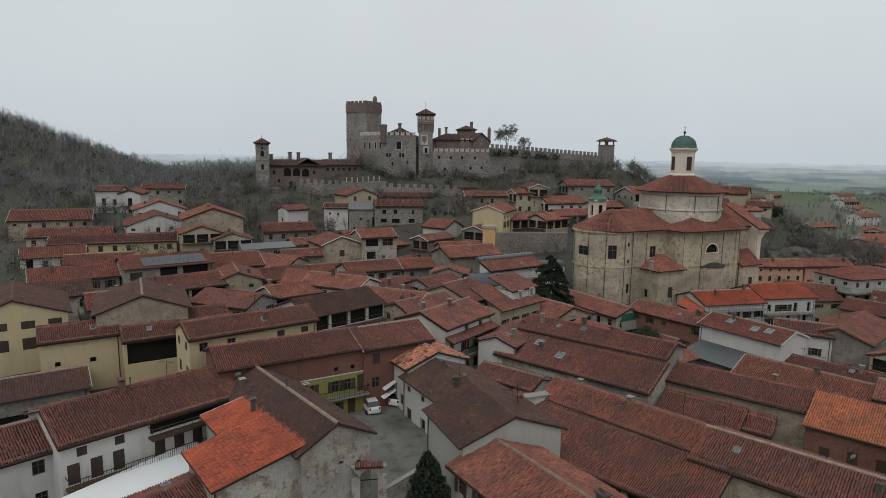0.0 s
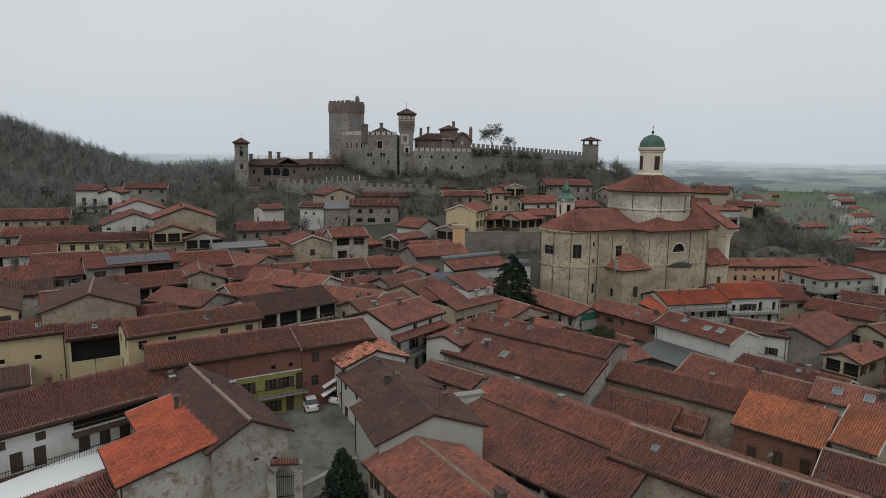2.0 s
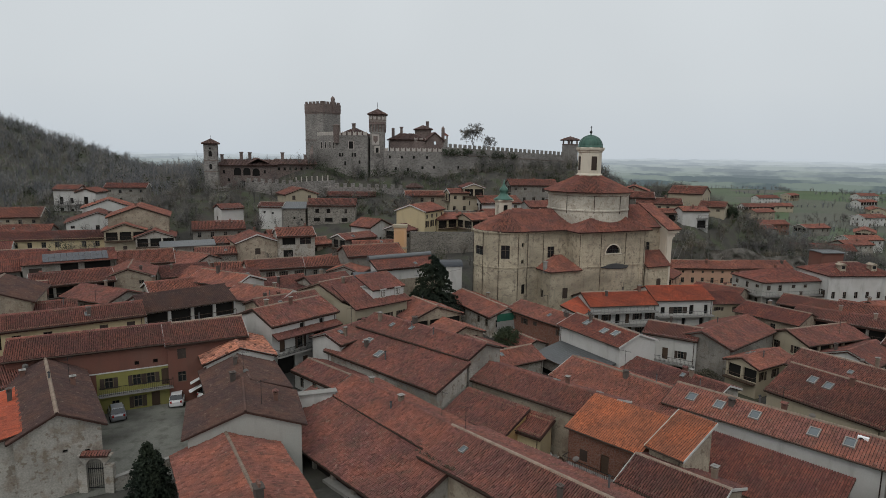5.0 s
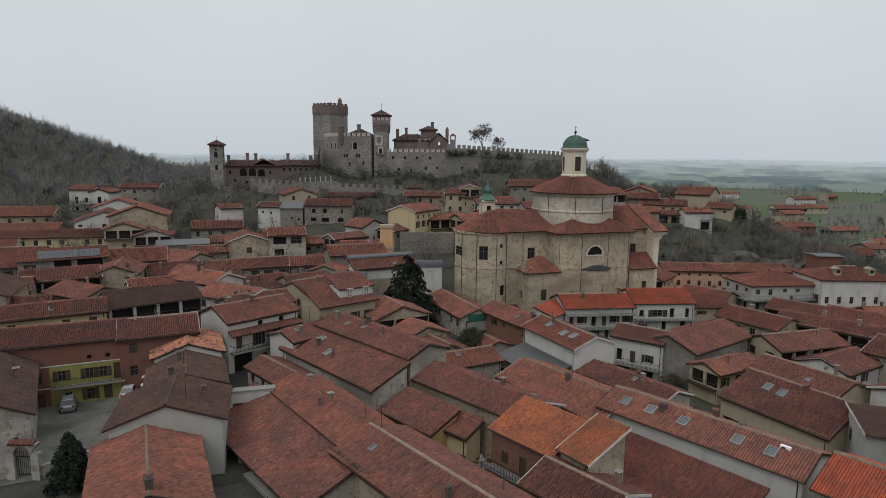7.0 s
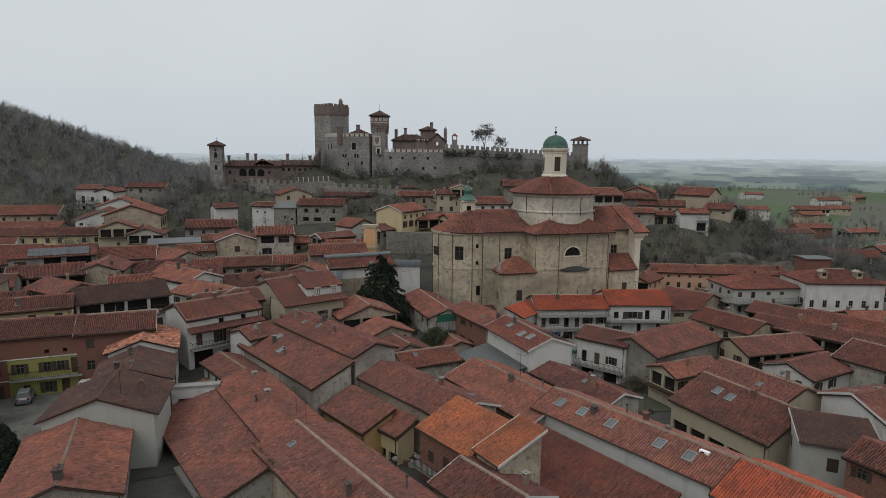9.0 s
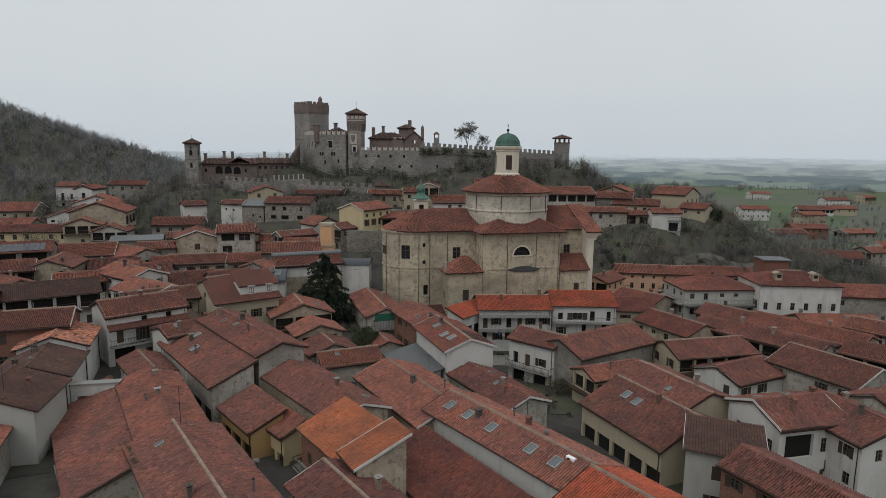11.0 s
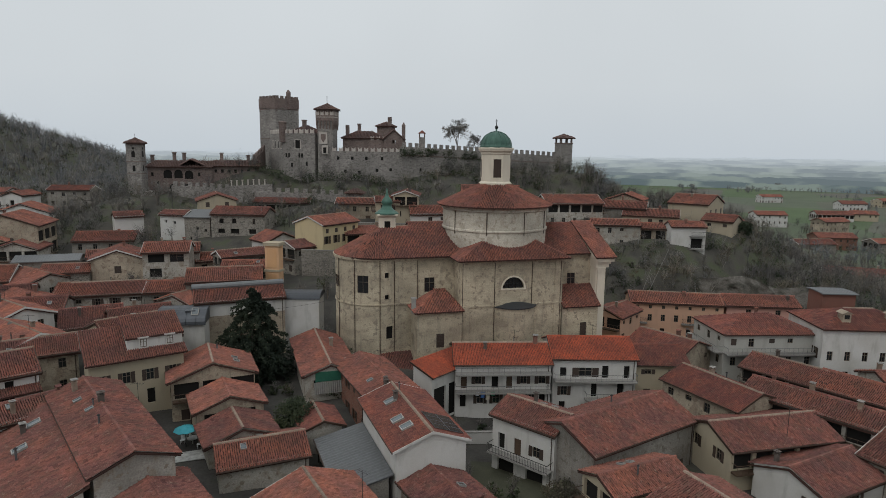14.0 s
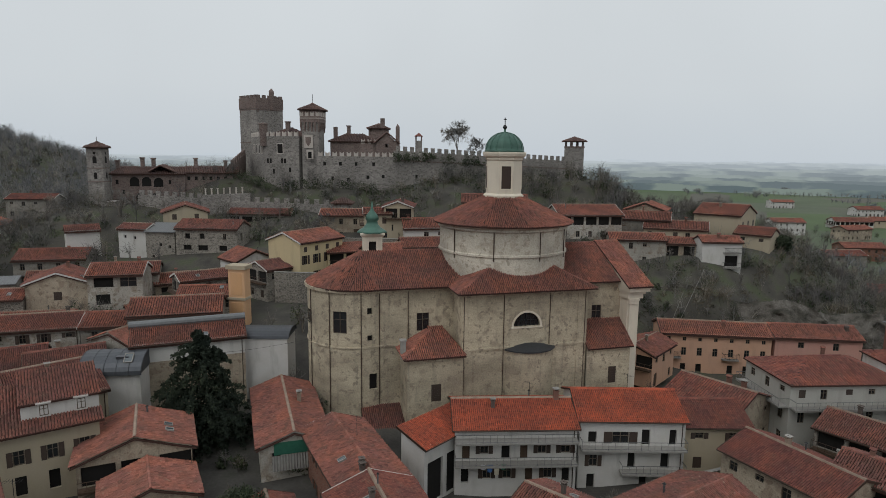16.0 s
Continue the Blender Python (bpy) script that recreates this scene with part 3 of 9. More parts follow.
def house(cx, cy, yaw, length, width, ridge, wall="oldwhite", roof="old", pitch=20.0, base=None, shed=0, windows="auto", style="open", chimneys=1, sky=(),
          label="", category="house", name="house", eave=0.45, verge=0.25, storey=2.85, hip=0.0, gut=True):
    """A house: walls with openings, boarded roof, tiles, ridge, gutters, chimneys. x runs along the ridge.
    shed: +1 or -1, a single slope falling to +y or -y. length and width are the roof's own."""
    rng = np.random.default_rng(int(abs(cx * 131 + cy * 17 + length * 7)) + 5)
    if style == "open":
        style = "bare" if cy > 125 or rng.random() < 0.35 else style
    tp = math.tan(radians(pitch))
    fall = (width if shed else width / 2) * tp
    ez = ridge - fall
    if base is None:
        corners = [(cx + math.cos(radians(yaw)) * a * length / 2 - math.sin(radians(yaw)) * b * width / 2, cy + math.sin(radians(yaw)) * a * length / 2 + math.cos(radians(yaw)) * b * width / 2) for a in (-1, 1) for b in (-1, 1)]
        base = min(land_at(*c) for c in corners) - 0.3
    base = min(base, ez - 1.6)
    words = {"old": "old clay-tiled", "rust": "rust-red tiled", "new": "bright red tiled", "orange": "orange tiled", "brown": "dark brown tiled", "wine": "wine-red tiled", "patch": "patched clay-tiled", "flat": "even red tiled", "metal": "grey sheet-metal"}
    tones = {"oldwhite": "worn white plaster", "white": "white plaster", "cream": "cream plaster", "yellow": "yellow plaster", "grey": "grey render", "beige": "beige render", "pink": "salmon-pink plaster", "rose": "dusty rose plaster", "ochre": "ochre plaster", "green": "olive-green plaster", "red": "oxide-red plaster", "stone": "rubble stone", "brickwall": "worn brick"}
    ob = thing(name, pose(cx, cy, base, 0, 0, yaw), label or f"{tones.get(wall, 'plaster')} village house under {'a single-pitch' if shed else 'a'} {words[roof]} roof", category, "village houses")
    HOUSES.append((ob, cx, cy))
    l, w = length - 2 * verge, width - 2 * eave
    top = ez - base + eave * tp          # wall top under the eaves
    rz = ridge - base
    sd = {"-y": (pose(-l / 2, -w / 2, 0), l), "+x": (pose(l / 2, -w / 2, 0, 0, 0, 90), w), "+y": (pose(l / 2, w / 2, 0, 0, 0, 180), l), "-x": (pose(-l / 2, w / 2, 0, 0, 0, 270), w)}
    SIDE_OF[ob.name] = (sd, top, base)
    s = Soup()
    todo, open_side = [], ""
    for k, key in enumerate(SIDES):
        xf, wd = sd[key]
        ang = radians(yaw + (-90, 0, 90, 180)[k])
        nx, ny = math.cos(ang), math.sin(ang)
        h = top
        if shed and key == ("-y" if shed > 0 else "+y"):
            h = rz - eave * tp
        holes = []
        seen = ny < 0.35
        if windows == "auto" and seen and wd > 2.2:
            n_st = max(1, int((h + 0.5) / storey))
            cols = max(1, int(wd / 2.7))
            step = wd / cols
            ww = 0.85 if rng.random() < 0.6 else 0.95
            for st in range(n_st):
                z = h - 2.15 - (n_st - 1 - st) * storey
                for c in range(cols):
                    r = rng.random()
                    u = step * (c + 0.5) - ww / 2 + rng.uniform(-0.15, 0.15)
                    if r < 0.22 or (z < 0.35 and st):
                        continue
                    if st == 0 and z < 0.9 and r < 0.55 and h > 2.4:
                        holes.append((u - 0.1, u + ww + 0.25, 0.05, min(2.15, h - 0.3), "door" if r < 0.42 else "hole"))
                    elif z > 0.2:
                        hh = 1.3 if (st < n_st - 1 or n_st == 1) else rng.choice((1.25, 1.0, 0.7))
                        holes.append((u, u + ww, z + 1.3 - hh, z + 1.3, style if r < 0.75 else ("shut" if r < 0.88 else "bare")))
            if h > 4.6 and wd > 4.5 and cy > 84 and rng.random() < 0.22:
                holes = [q for q in holes if q[3] < h - storey + 0.3] + bays(max(2, int(wd / 2.6)), wd, h - 2.35, 1.9, 0.35)
                open_side = key
        elif isinstance(windows, dict):
            holes = [tuple(q) for q in windows.get(key, ())]
        holes = [q for q in holes if 0.05 < q[0] and q[1] < wd - 0.05 and q[3] < h - 0.08 and q[2] > 0.01]
        if key in ("+x", "-x"):
            if shed:
                lo, hi = top, rz - eave * tp
                # left end of the wall as seen from outside
                left_low = (key == "+x") == (shed < 0)
                facade(s, xf, wd, 0, top, [q[:4] for q in holes if q[3] < top])
                holes = [q for q in holes if q[3] < top]
                s.add([(0, 0, lo), (wd, 0, lo), (wd, 0, hi)] if left_low else [(0, 0, lo), (wd, 0, lo), (0, 0, hi)], [(0, 1, 2)], 0, xf)
            else:
                facade(s, xf, wd, 0, top, [q[:4] for q in holes], 0.0 if hip else rz - top - 0.02)
        else:
            facade(s, xf, wd, 0, h, [q[:4] for q in holes])
        todo += [(xf, q) for q in holes]
    part("wall", s, M[wall], ob)
    for xf, (u0, u1, v0, v1, st) in todo:
        put_window(ob, xf, u0, v0, u1 - u0, v1 - v0, st)
    if open_side:
        balcony(ob, open_side, (top if not shed else min(top, rz - eave * tp)) - 2.4, 0.1, sd[open_side][1] - 0.1, 0.9, "wood", "wood")
    # roof
    dk, sm = Soup(), Soup()
    tiles = []
    mat, tw, tl, jit = ROOF.get(roof, ("metal", 0.2, 1.0, 0.0))
    far = cy > 128 or cx < -62
    if far:
        tw, tl = tw * 1.5, tl * 1.5
    wave = (rng.uniform(0.015, 0.04) if jit > 0.02 else 0.004, rng.uniform(0.05, 0.20) if jit > 0.02 else 0.0, rng.uniform(0.5, 1.1), rng.uniform(0, 6), rng.uniform(0, 6))
    cs, sn = math.cos(radians(pitch)), math.sin(radians(pitch))
    runs = [(shed, width)] if shed else [(1, width / 2), (-1, width / 2)]
    for sg, run in runs:
        y0 = -sg * width / 2 if shed else 0.0
        hl = length / 2
        hp = hip * run if not shed else 0.0
        y1 = y0 + sg * run
        zt, ze = rz, rz - run * tp
        sink = 0.0 if roof == "metal" else wave[0] + wave[1]
        zt, ze = zt - sink, ze - sink
        dk.add([(-hl + hp, y0, zt), (hl - hp, y0, zt), (hl, y1, ze), (-hl, y1, ze), (-hl + hp, y0, zt - 0.16), (hl - hp, y0, zt - 0.16), (hl, y1, ze - 0.14), (-hl, y1, ze - 0.14)],
               [(0, 3, 2, 1), (4, 5, 6, 7), (3, 7, 6, 2), (0, 4, 7, 3), (1, 2, 6, 5), (0, 1, 5, 4)])
        zt, ze = zt + sink, ze + sink
        if roof != "metal":
            v, f = tile_field(rng, np.array((-hl, y0, zt + 0.01)), np.array((1.0, 0, 0)), np.array((0, sg * cs, -sn)), np.array((0, sg * sn, cs)), length, run / cs, tw, tl, wave, jit)
            if hp:
                c = v.reshape(-1, 6, 3).mean(1)
                keep = np.abs(c[:, 0]) < hl - hp * (1 - np.abs(c[:, 1] - y0) / run) - 0.05
                v = v.reshape(-1, 6, 3)[keep].reshape(-1, 3)
                n = keep.sum()
                f = (np.arange(n)[:, None, None] * 6 + TILE_FACES[None]).reshape(-1, 4)
            tiles.append((v, f))
        else:
            for k in range(int(length / 0.5)):
                x = -hl + 0.25 + k * 0.5
                sm.add([(x - 0.04, y0, zt + 0.002), (x + 0.04, y0, zt + 0.002), (x + 0.04, y1, ze + 0.002), (x - 0.04, y1, ze + 0.002), (x, y0, zt + 0.05), (x, y1, ze + 0.05)], [(0, 4, 5, 3), (4, 1, 2, 5)])
    if hip and not shed:
        for sx in (-1, 1):
            hl, hp, hw = length / 2, hip * width / 2, width / 2
            zt, ze = rz, rz - width / 2 * tp
            dk.add([(sx * (hl - hp), 0, zt), (sx * hl, -hw, ze), (sx * hl, hw, ze), (sx * (hl - hp), 0, zt - 0.16), (sx * hl, -hw, ze - 0.14), (sx * hl, hw, ze - 0.14)], [(0, 1, 2), (3, 5, 4), (1, 4, 5, 2)])
            sl = math.hypot(hp, zt - ze)
            ed = np.array((sx * hp / sl, 0, -(zt - ze) / sl))
            v, f = tile_field(rng, np.array((sx * (hl - hp), -hw, zt + 0.01)), np.array((0, 1.0, 0)), ed, np.array((sx * (zt - ze) / sl, 0, hp / sl)), width, sl, tw, tl, wave, jit)
            v8 = v.reshape(-1, 6, 3)
            c = v8.mean(1)
            keep = np.abs(c[:, 1]) < hw * np.clip((np.abs(c[:, 0]) - (hl - hp)) / hp, 0, 1) + 0.05
            n = int(keep.sum())
            tiles.append((v8[keep].reshape(-1, 3), (np.arange(n)[:, None, None] * 6 + TILE_FACES[None]).reshape(-1, 4)))
    rf = part("roof", dk.weld(), M["metal"] if roof == "metal" else M["deck"], ob)
    if roof == "metal":
        part("seams", sm, M["metal"], rf, kind="stuff")
    if tiles:
        part("roof_tiles", quick_mesh("roof_tiles", tiles, [M[mat]]), None, rf, kind="stuff")
    if not shed and roof != "metal":
        rg = Soup()
        n = max(2, int((length - hip * width) / 0.45))
        for k in range(n):
            x = -(length - hip * width) / 2 + k * (length - hip * width) / n
            rg.add([(x, -0.17, 0), (x, -0.08, 0.13), (x, 0.08, 0.13), (x, 0.17, 0), (x + 0.48, -0.19, 0.0), (x + 0.48, -0.09, 0.16), (x + 0.48, 0.09, 0.16), (x + 0.48, 0.19, 0.0)], [(0, 4, 5, 1), (1, 5, 6, 2), (2, 6, 7, 3), (4, 7, 6, 5)])
        part("ridge", rg, M[mat] if rng.random() < 0.5 else M["mortar"], rf, m=pose(0, 0, rz + 0.02), kind="stuff")
    trim = np.random.default_rng(int(abs(cx * 97 + cy * 41 + width * 11)) + 9)
    if not hip and roof != "metal" and trim.random() < 0.42:
        # boards along the verges, painted or bare
        board = M["white"] if trim.random() < 0.6 else M["gutter"]
        for sg, run in runs:
            y0 = -sg * width / 2 if shed else 0.0
            y1 = y0 + sg * run
            for x0, x1 in ((-length / 2 - 0.05, -length / 2), (length / 2, length / 2 + 0.05)):
                v = [(x, y, z) for y, z in ((y0, rz + 0.1), (y1, rz - run * tp + 0.1)) for x in (x0, x1)]
                v += [(x, y, z - 0.26) for x, y, z in v]
                part("verge_board", Soup().add(v, [(0, 1, 3, 2), (4, 6, 7, 5), (0, 2, 6, 4), (1, 5, 7, 3), (0, 4, 5, 1), (2, 3, 7, 6)]), board, rf)
    if not sky and not hip and jit > 0.02 and cy < 150 and trim.random() < 0.5:
        for _ in range(1 + int(trim.random() < 0.4)):
            sg = shed or (1 if trim.random() < 0.5 else -1)
            x, y = trim.uniform(-0.4, 0.4) * length, sg * trim.uniform(0.12, 0.36) * width
            zz = rz - (abs(y) if not shed else (y * shed + width / 2)) * tp
            skylight(ob, pose(x, y, zz + 0.04, -pitch * sg, 0, 0) @ Matrix.Diagonal((0.6, 0.62, 0.9, 1.0)))
    if gut and not far:
        for sg, run in runs:
            y1 = (-sg * width / 2 if shed else 0.0) + sg * run
            g = Soup().tube((-length / 2, y1 + sg * 0.05, rz - run * tp - 0.04), (length / 2, y1 + sg * 0.05, rz - run * tp - 0.04), 0.075)
            part("gutter", g, M["gutter"], rf)
            d = Soup().tube((length / 2 - 0.6, sg * (w / 2 + 0.07) if not shed else y1 - sg * (eave - 0.07), 0.0), (length / 2 - 0.6, sg * (w / 2 + 0.07) if not shed else y1 - sg * (eave - 0.07), rz - run * tp - 0.05), 0.05)
            part("downpipe", d, M["gutter"], ob)
    for _ in range(chimneys):
        x, y = rng.uniform(-0.42, 0.42) * length, rng.uniform(-0.3, 0.3) * width
        zz = rz - (abs(y) if not shed else (y * shed + width / 2)) * tp
        if hip and abs(x) > length / 2 - hip * width / 2:
            continue
        chimney(ob, x, y, zz, rng, rng.uniform(0.8, 1.3))
    for x, y in sky:
        zz = rz - (abs(y) if not shed else (y * shed + width / 2)) * tp
        sg = shed or (1 if y > 0 else -1)
        skylight(ob, pose(x, y, zz + 0.04, -pitch * sg, 0, 0))
    return ob


def balcony(ob, key, z, u0, u1, deep=1.1, mat="concrete", rail="iron"):
    """A slab with a railing along one side of a house, z above its foot."""
    xf, wd = SIDE_OF[ob.name][0][key]
    b = part("balcony", Soup().box(u0, u1, -deep, 0.02, z - 0.2, z), M[mat], ob, m=xf)
    for a, c, e, f, g, h in ((u0, u1, -deep, -deep + 0.05, z + 0.92, z + 0.97), (u0, u1, -deep, -deep + 0.04, z + 0.12, z + 0.15), (u0, u0 + 0.05, -deep + 0.05, 0, z + 0.92, z + 0.97), (u1 - 0.05, u1, -deep + 0.05, 0, z + 0.92, z + 0.97)):
        part("rail", Soup().box(a, c, e, f, g, h), M[rail], b)
    key_ = ("baluster", rail)
    if key_ not in CACHE:
        CACHE[key_] = Soup().box(-0.014, 0.014, 0.01, 0.035, 0, 0.93).mesh("baluster", [M[rail]])
    n = max(2, int((u1 - u0) / (0.2 if rail == "iron" else 0.7)))
    for k in range(n + 1):
        part("baluster", CACHE[key_], None, b, m=pose(u0 + 0.02 + (u1 - u0 - 0.04) * k / n, -deep, z))
    return b


def row(n, wd, z, w=0.9, h=1.35, style="open", skip=()):
    """n evenly spaced openings along a wall of that width."""
    return [(wd * (k + 0.5) / n - w / 2, wd * (k + 0.5) / n + w / 2, z, z + h, style) for k in range(n) if k not in skip]


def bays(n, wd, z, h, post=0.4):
    # each gap between posts gets a near-black backing as painted shade
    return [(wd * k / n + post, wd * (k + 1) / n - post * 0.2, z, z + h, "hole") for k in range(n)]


def tile_poly(rng, poly, tw=0.24, tl=0.38, jit=0.035):
    """Barrel tiles over a flat convex polygon that leans."""
    p = np.array(poly, float)
    n = np.cross(p[1] - p[0], p[2] - p[0])
    n /= np.linalg.norm(n)
    if n[2] < 0:
        n = -n
    ed = np.array((0, 0, -1.0)) + n[2] * n
    ed /= np.linalg.norm(ed)
    ex = np.cross(ed, n)
    c = p.mean(0)
    a, s = (p - c) @ ex, (p - c) @ ed
    p0 = c + a.min() * ex + s.min() * ed
    v, f = tile_field(rng, p0, ex, ed, n, np.ptp(a), np.ptp(s), tw, tl, (0.02, 0.03, 0.8, 1.0, 2.0), jit)
    v8 = v.reshape(-1, 6, 3)
    m = v8.mean(1) - c
    ma, ms = m @ ex, m @ ed
    keep = np.ones(len(ma), bool)
    sign = np.sign(sum(a[i] * s[(i + 1) % len(a)] - a[(i + 1) % len(a)] * s[i] for i in range(len(a))))
    for i in range(len(a)):
        j = (i + 1) % len(a)
        keep &= sign * ((a[j] - a[i]) * (ms - s[i]) - (s[j] - s[i]) * (ma - a[i])) > -0.02
    k = int(keep.sum())
    return v8[keep].reshape(-1, 3), (np.arange(k)[:, None, None] * 6 + TILE_FACES[None]).reshape(-1, 4)


def tiled_roof(parent, faces, mat="t_rust", tw=0.24, tl=0.38, seed=3, thick=0.15, name="roof"):
    """A roof of flat faces: boards below and tiles above."""
    rng = np.random.default_rng(seed)
    d = Soup()
    for q in faces:
        k = len(q)
        d.add(list(q) + [(x, y, z - thick) for x, y, z in q], [tuple(range(k)), tuple(reversed(range(k, 2 * k)))] + [(i, i + k, (i + 1) % k + k, (i + 1) % k) for i in range(k)])
    rf = part(name, d.weld(), M["deck"], parent)
    part("roof_tiles", quick_mesh("roof_tiles", [tile_poly(rng, q, tw, tl) for q in faces], [M[mat]]), None, rf, kind="stuff")
    return rf


def cone_faces(r0, z0, r1, z1, n, cx=0.0, cy=0.0, a0=0.0, a1=2 * math.pi):
    out = []
    for i in range(n):
        t0, t1 = a0 + (a1 - a0) * i / n, a0 + (a1 - a0) * (i + 1) / n
        q = [(cx + r0 * math.cos(t0), cy + r0 * math.sin(t0), z0), (cx + r0 * math.cos(t1), cy + r0 * math.sin(t1), z0)]
        q += [(cx + r1 * math.cos(t1), cy + r1 * math.sin(t1), z1), (cx + r1 * math.cos(t0), cy + r1 * math.sin(t0), z1)] if r1 > 0.05 else [(cx, cy, z1)]
        out.append(q)
    return out

# ---- the village, yard by yard ----
# round the paved court
h = house(-57.6, 80.6, 124, 14, 12.6, 12.4, "yellow", "brown", windows={"-x": row(4, 11.7, 6.3, 1.5, 1.0, "shut") + row(4, 11.7, 3.6, 1.5, 1.5, "shut"), "-y": row(4, 13.5, 4.6), "+y": row(4, 13.5, 4.6)}, label="tall yellow plastered house with brown roof and dark shutters")
house(-40.7, 81.4, 117, 12, 11.5, 13.0, "beige", "brown", windows={"-x": [(4, 6, 5, 7.5, "shut")]})
house(-45.0, 74.0, 33, 9.0, 6.8, 10.0, "yellow", "old", windows={"-y": [(1.4, 2.0, 4, 4.6, "hole"), (5, 5.7, 4, 4.6, "hole")]}, chimneys=0)
house(-36.8, 75.2, 33, 7.0, 6.0, 9.6, "yellow", "old", windows={"-y": [(0.3, 5.9, 4.2, 6.9, "hole")]}, chimneys=0)
house(-34.0, 81.3, 36, 9.0, 5.6, 10.2, "yellow", "old")
house(-24.0, 73.9, 37, 16.0, 6.9, 11.5, "yellow", "old", style="shut")
h = house(-17.5, 67.6, 31, 17.0, 8.0, 10.5, "red", "old", chimneys=0, windows={"-y": [(12.1, 13.0, 1.2, 2.6, "open"), (14.0, 14.9, 0.7, 2.8, "door"), (12.1, 13.0, 3.9, 5.2, "open"), (13.6, 14.5, 3.9, 5.2, "open"), (15.2, 16.1, 3.5, 5.5, "door"), (5.8, 7.6, 3.8, 5.1, "shut"), (6.9, 7.8, 0.6, 2.6, "door"), (9.8, 10.6, 1.2, 2.4, "bare"), (9.2, 10.1, 3.9, 5.2, "open"), (12.4, 12.9, 6.3, 6.8, "hole"), (14.4, 14.9, 6.3, 6.8, "hole"), (3, 4.2, 3.8, 5.1, "shut"), (4.4, 5.4, 0.6, 2.6, "door")]}, label="oxide-red and olive-green farmhouse wing round the court")
balcony(h, "-y", 3.35, 8.6, 16.4, 0.8)
xf = SIDE_OF[h.name][0]["-y"][0]
gp = Soup()
facade(gp, xf @ pose(8.4, -0.03, 0), 8.0, 0.35, 5.8, [(0.8, 1.7, 3.9, 5.2), (1.4, 2.2, 1.2, 2.4), (3.7, 4.6, 1.2, 2.6), (5.6, 6.5, 0.7, 2.8), (3.7, 4.6, 3.9, 5.2), (5.2, 6.1, 3.9, 5.2), (6.8, 7.7, 3.5, 5.5)])
part("green_front", gp.weld(), M["green"], h, "olive-green plastered front")
for z in (3.1, 5.8):
    part("string_course", Soup().box(7.2, 16.5, -0.1, 0.0, z, z + 0.12), M["white"], h, m=xf)
house(-7.1, 74.0, 32, 9.6, 8.6, 10.4, "red", "old", chimneys=1)
h = house(0.5, 84.9, 53, 11.6, 9.1, 10.3, "white", "old", chimneys=2, windows={"-y": [(0.8, 3.6, 0.1, 2.9, "hole"), (5.0, 5.9, 0.2, 2.3, "door"), (6.8, 7.7, 0.8, 2.2, "shut"), (9.0, 9.9, 0.2, 2.3, "door"), (1.2, 2.1, 3.7, 5.7, "door"), (4.2, 5.1, 3.7, 5.7, "open"), (7.4, 8.3, 3.7, 5.7, "open"), (4.6, 5.4, 6.4, 7.2, "hole"), (8.0, 8.8, 6.4, 7.2, "hole")], "-x": ()}, label="white house with a balcony over a dark arched passage")
balcony(h, "-y", 3.5, 0.2, 11.0, 1.1)
tiled_roof(h, [[tuple(SIDE_OF[h.name][0]["-y"][0] @ Vector(p)) for p in ((0.0, -1.5, 6.0), (11.1, -1.5, 6.0), (11.1, 0.0, 6.5), (0.0, 0.0, 6.5))]], "t_old", 0.21, 0.34, 41, name="canopy")
h = house(-29.2, 56.5, 47, 16.5, 10.2, 8.9, "white", "old", windows={"-y": row(9, 16, 0.2, 0.95, 2.0, "door", (2, 5)) + row(9, 16, 3.1, 0.95, 1.8, "shut", (3,)) + [(7.2, 15.6, 5.35, 6.4, "hole"), (1.2, 2.0, 5.4, 6.2, "shut"), (4.2, 5.0, 5.4, 6.2, "shut")]}, chimneys=2, label="white farmhouse with long wooden balconies and old tiled roof")
balcony(h, "-y", 3.0, 0.2, 15.8, 1.2, "wood", "iron"), balcony(h, "-y", 5.25, 7.0, 15.8, 1.0, "wood", "wood")
house(-39.5, 48.0, 47, 12, 8.5, 7.4, "white", "old")
house(-48.5, 63.5, 35, 18, 7.5, 6.3, "grey", "brown", chimneys=0, windows={"-y": bays(4, 17, 0.2, 2.2)}, label="dark open shed under a low brown roof")
house(-14.45, 55.8, 128.8, 19, 7.5, 8.9, "oldwhite", "brown", pitch=27, chimneys=3, windows={"-x": [(3.5, 3.9, 4.6, 4.9, "hole"), (5.2, 5.6, 4.2, 4.5, "hole")], "-y": row(4, 17.5, 3.2, 0.9, 1.2, "shut"), "+y": ()}, label="peeling grey gable house with dark brown tiled roof")
house(-16.2, 48.1, -52, 7.9, 8.0, 7.66, "oldwhite", "new", shed=-1, pitch=12, windows={}, chimneys=0, label="peeling rendered shed under a bright red single-pitch roof")
h = house(-19.0, 54.2, -52, 5.2, 5.0, 7.64, "oldwhite", "new", shed=-1, pitch=12, windows={}, chimneys=0, label="low rendered annexe under a bright red single-pitch roof")
chimney(h, 1.2, 1.2, 7.4 - SIDE_OF[h.name][2], np.random.default_rng(0), 1.9)
house(5.0, 56.4, 113, 9.0, 11.0, 8.0, "palegrey", "brown", style="shut", windows={"-x": [(1.2, 1.8, 3.4, 4.0, "hole")]})
house(1.4, 65.5, 120, 9.8, 8.8, 7.6, "white", "brown", chimneys=2)
house(-2.6, 72.9, 121, 8.8, 8.6, 8.5, "white", "patch")
house(10.2, 84.6, 58, 11.5, 6.2, 7.4, "white", "old", chimneys=2)
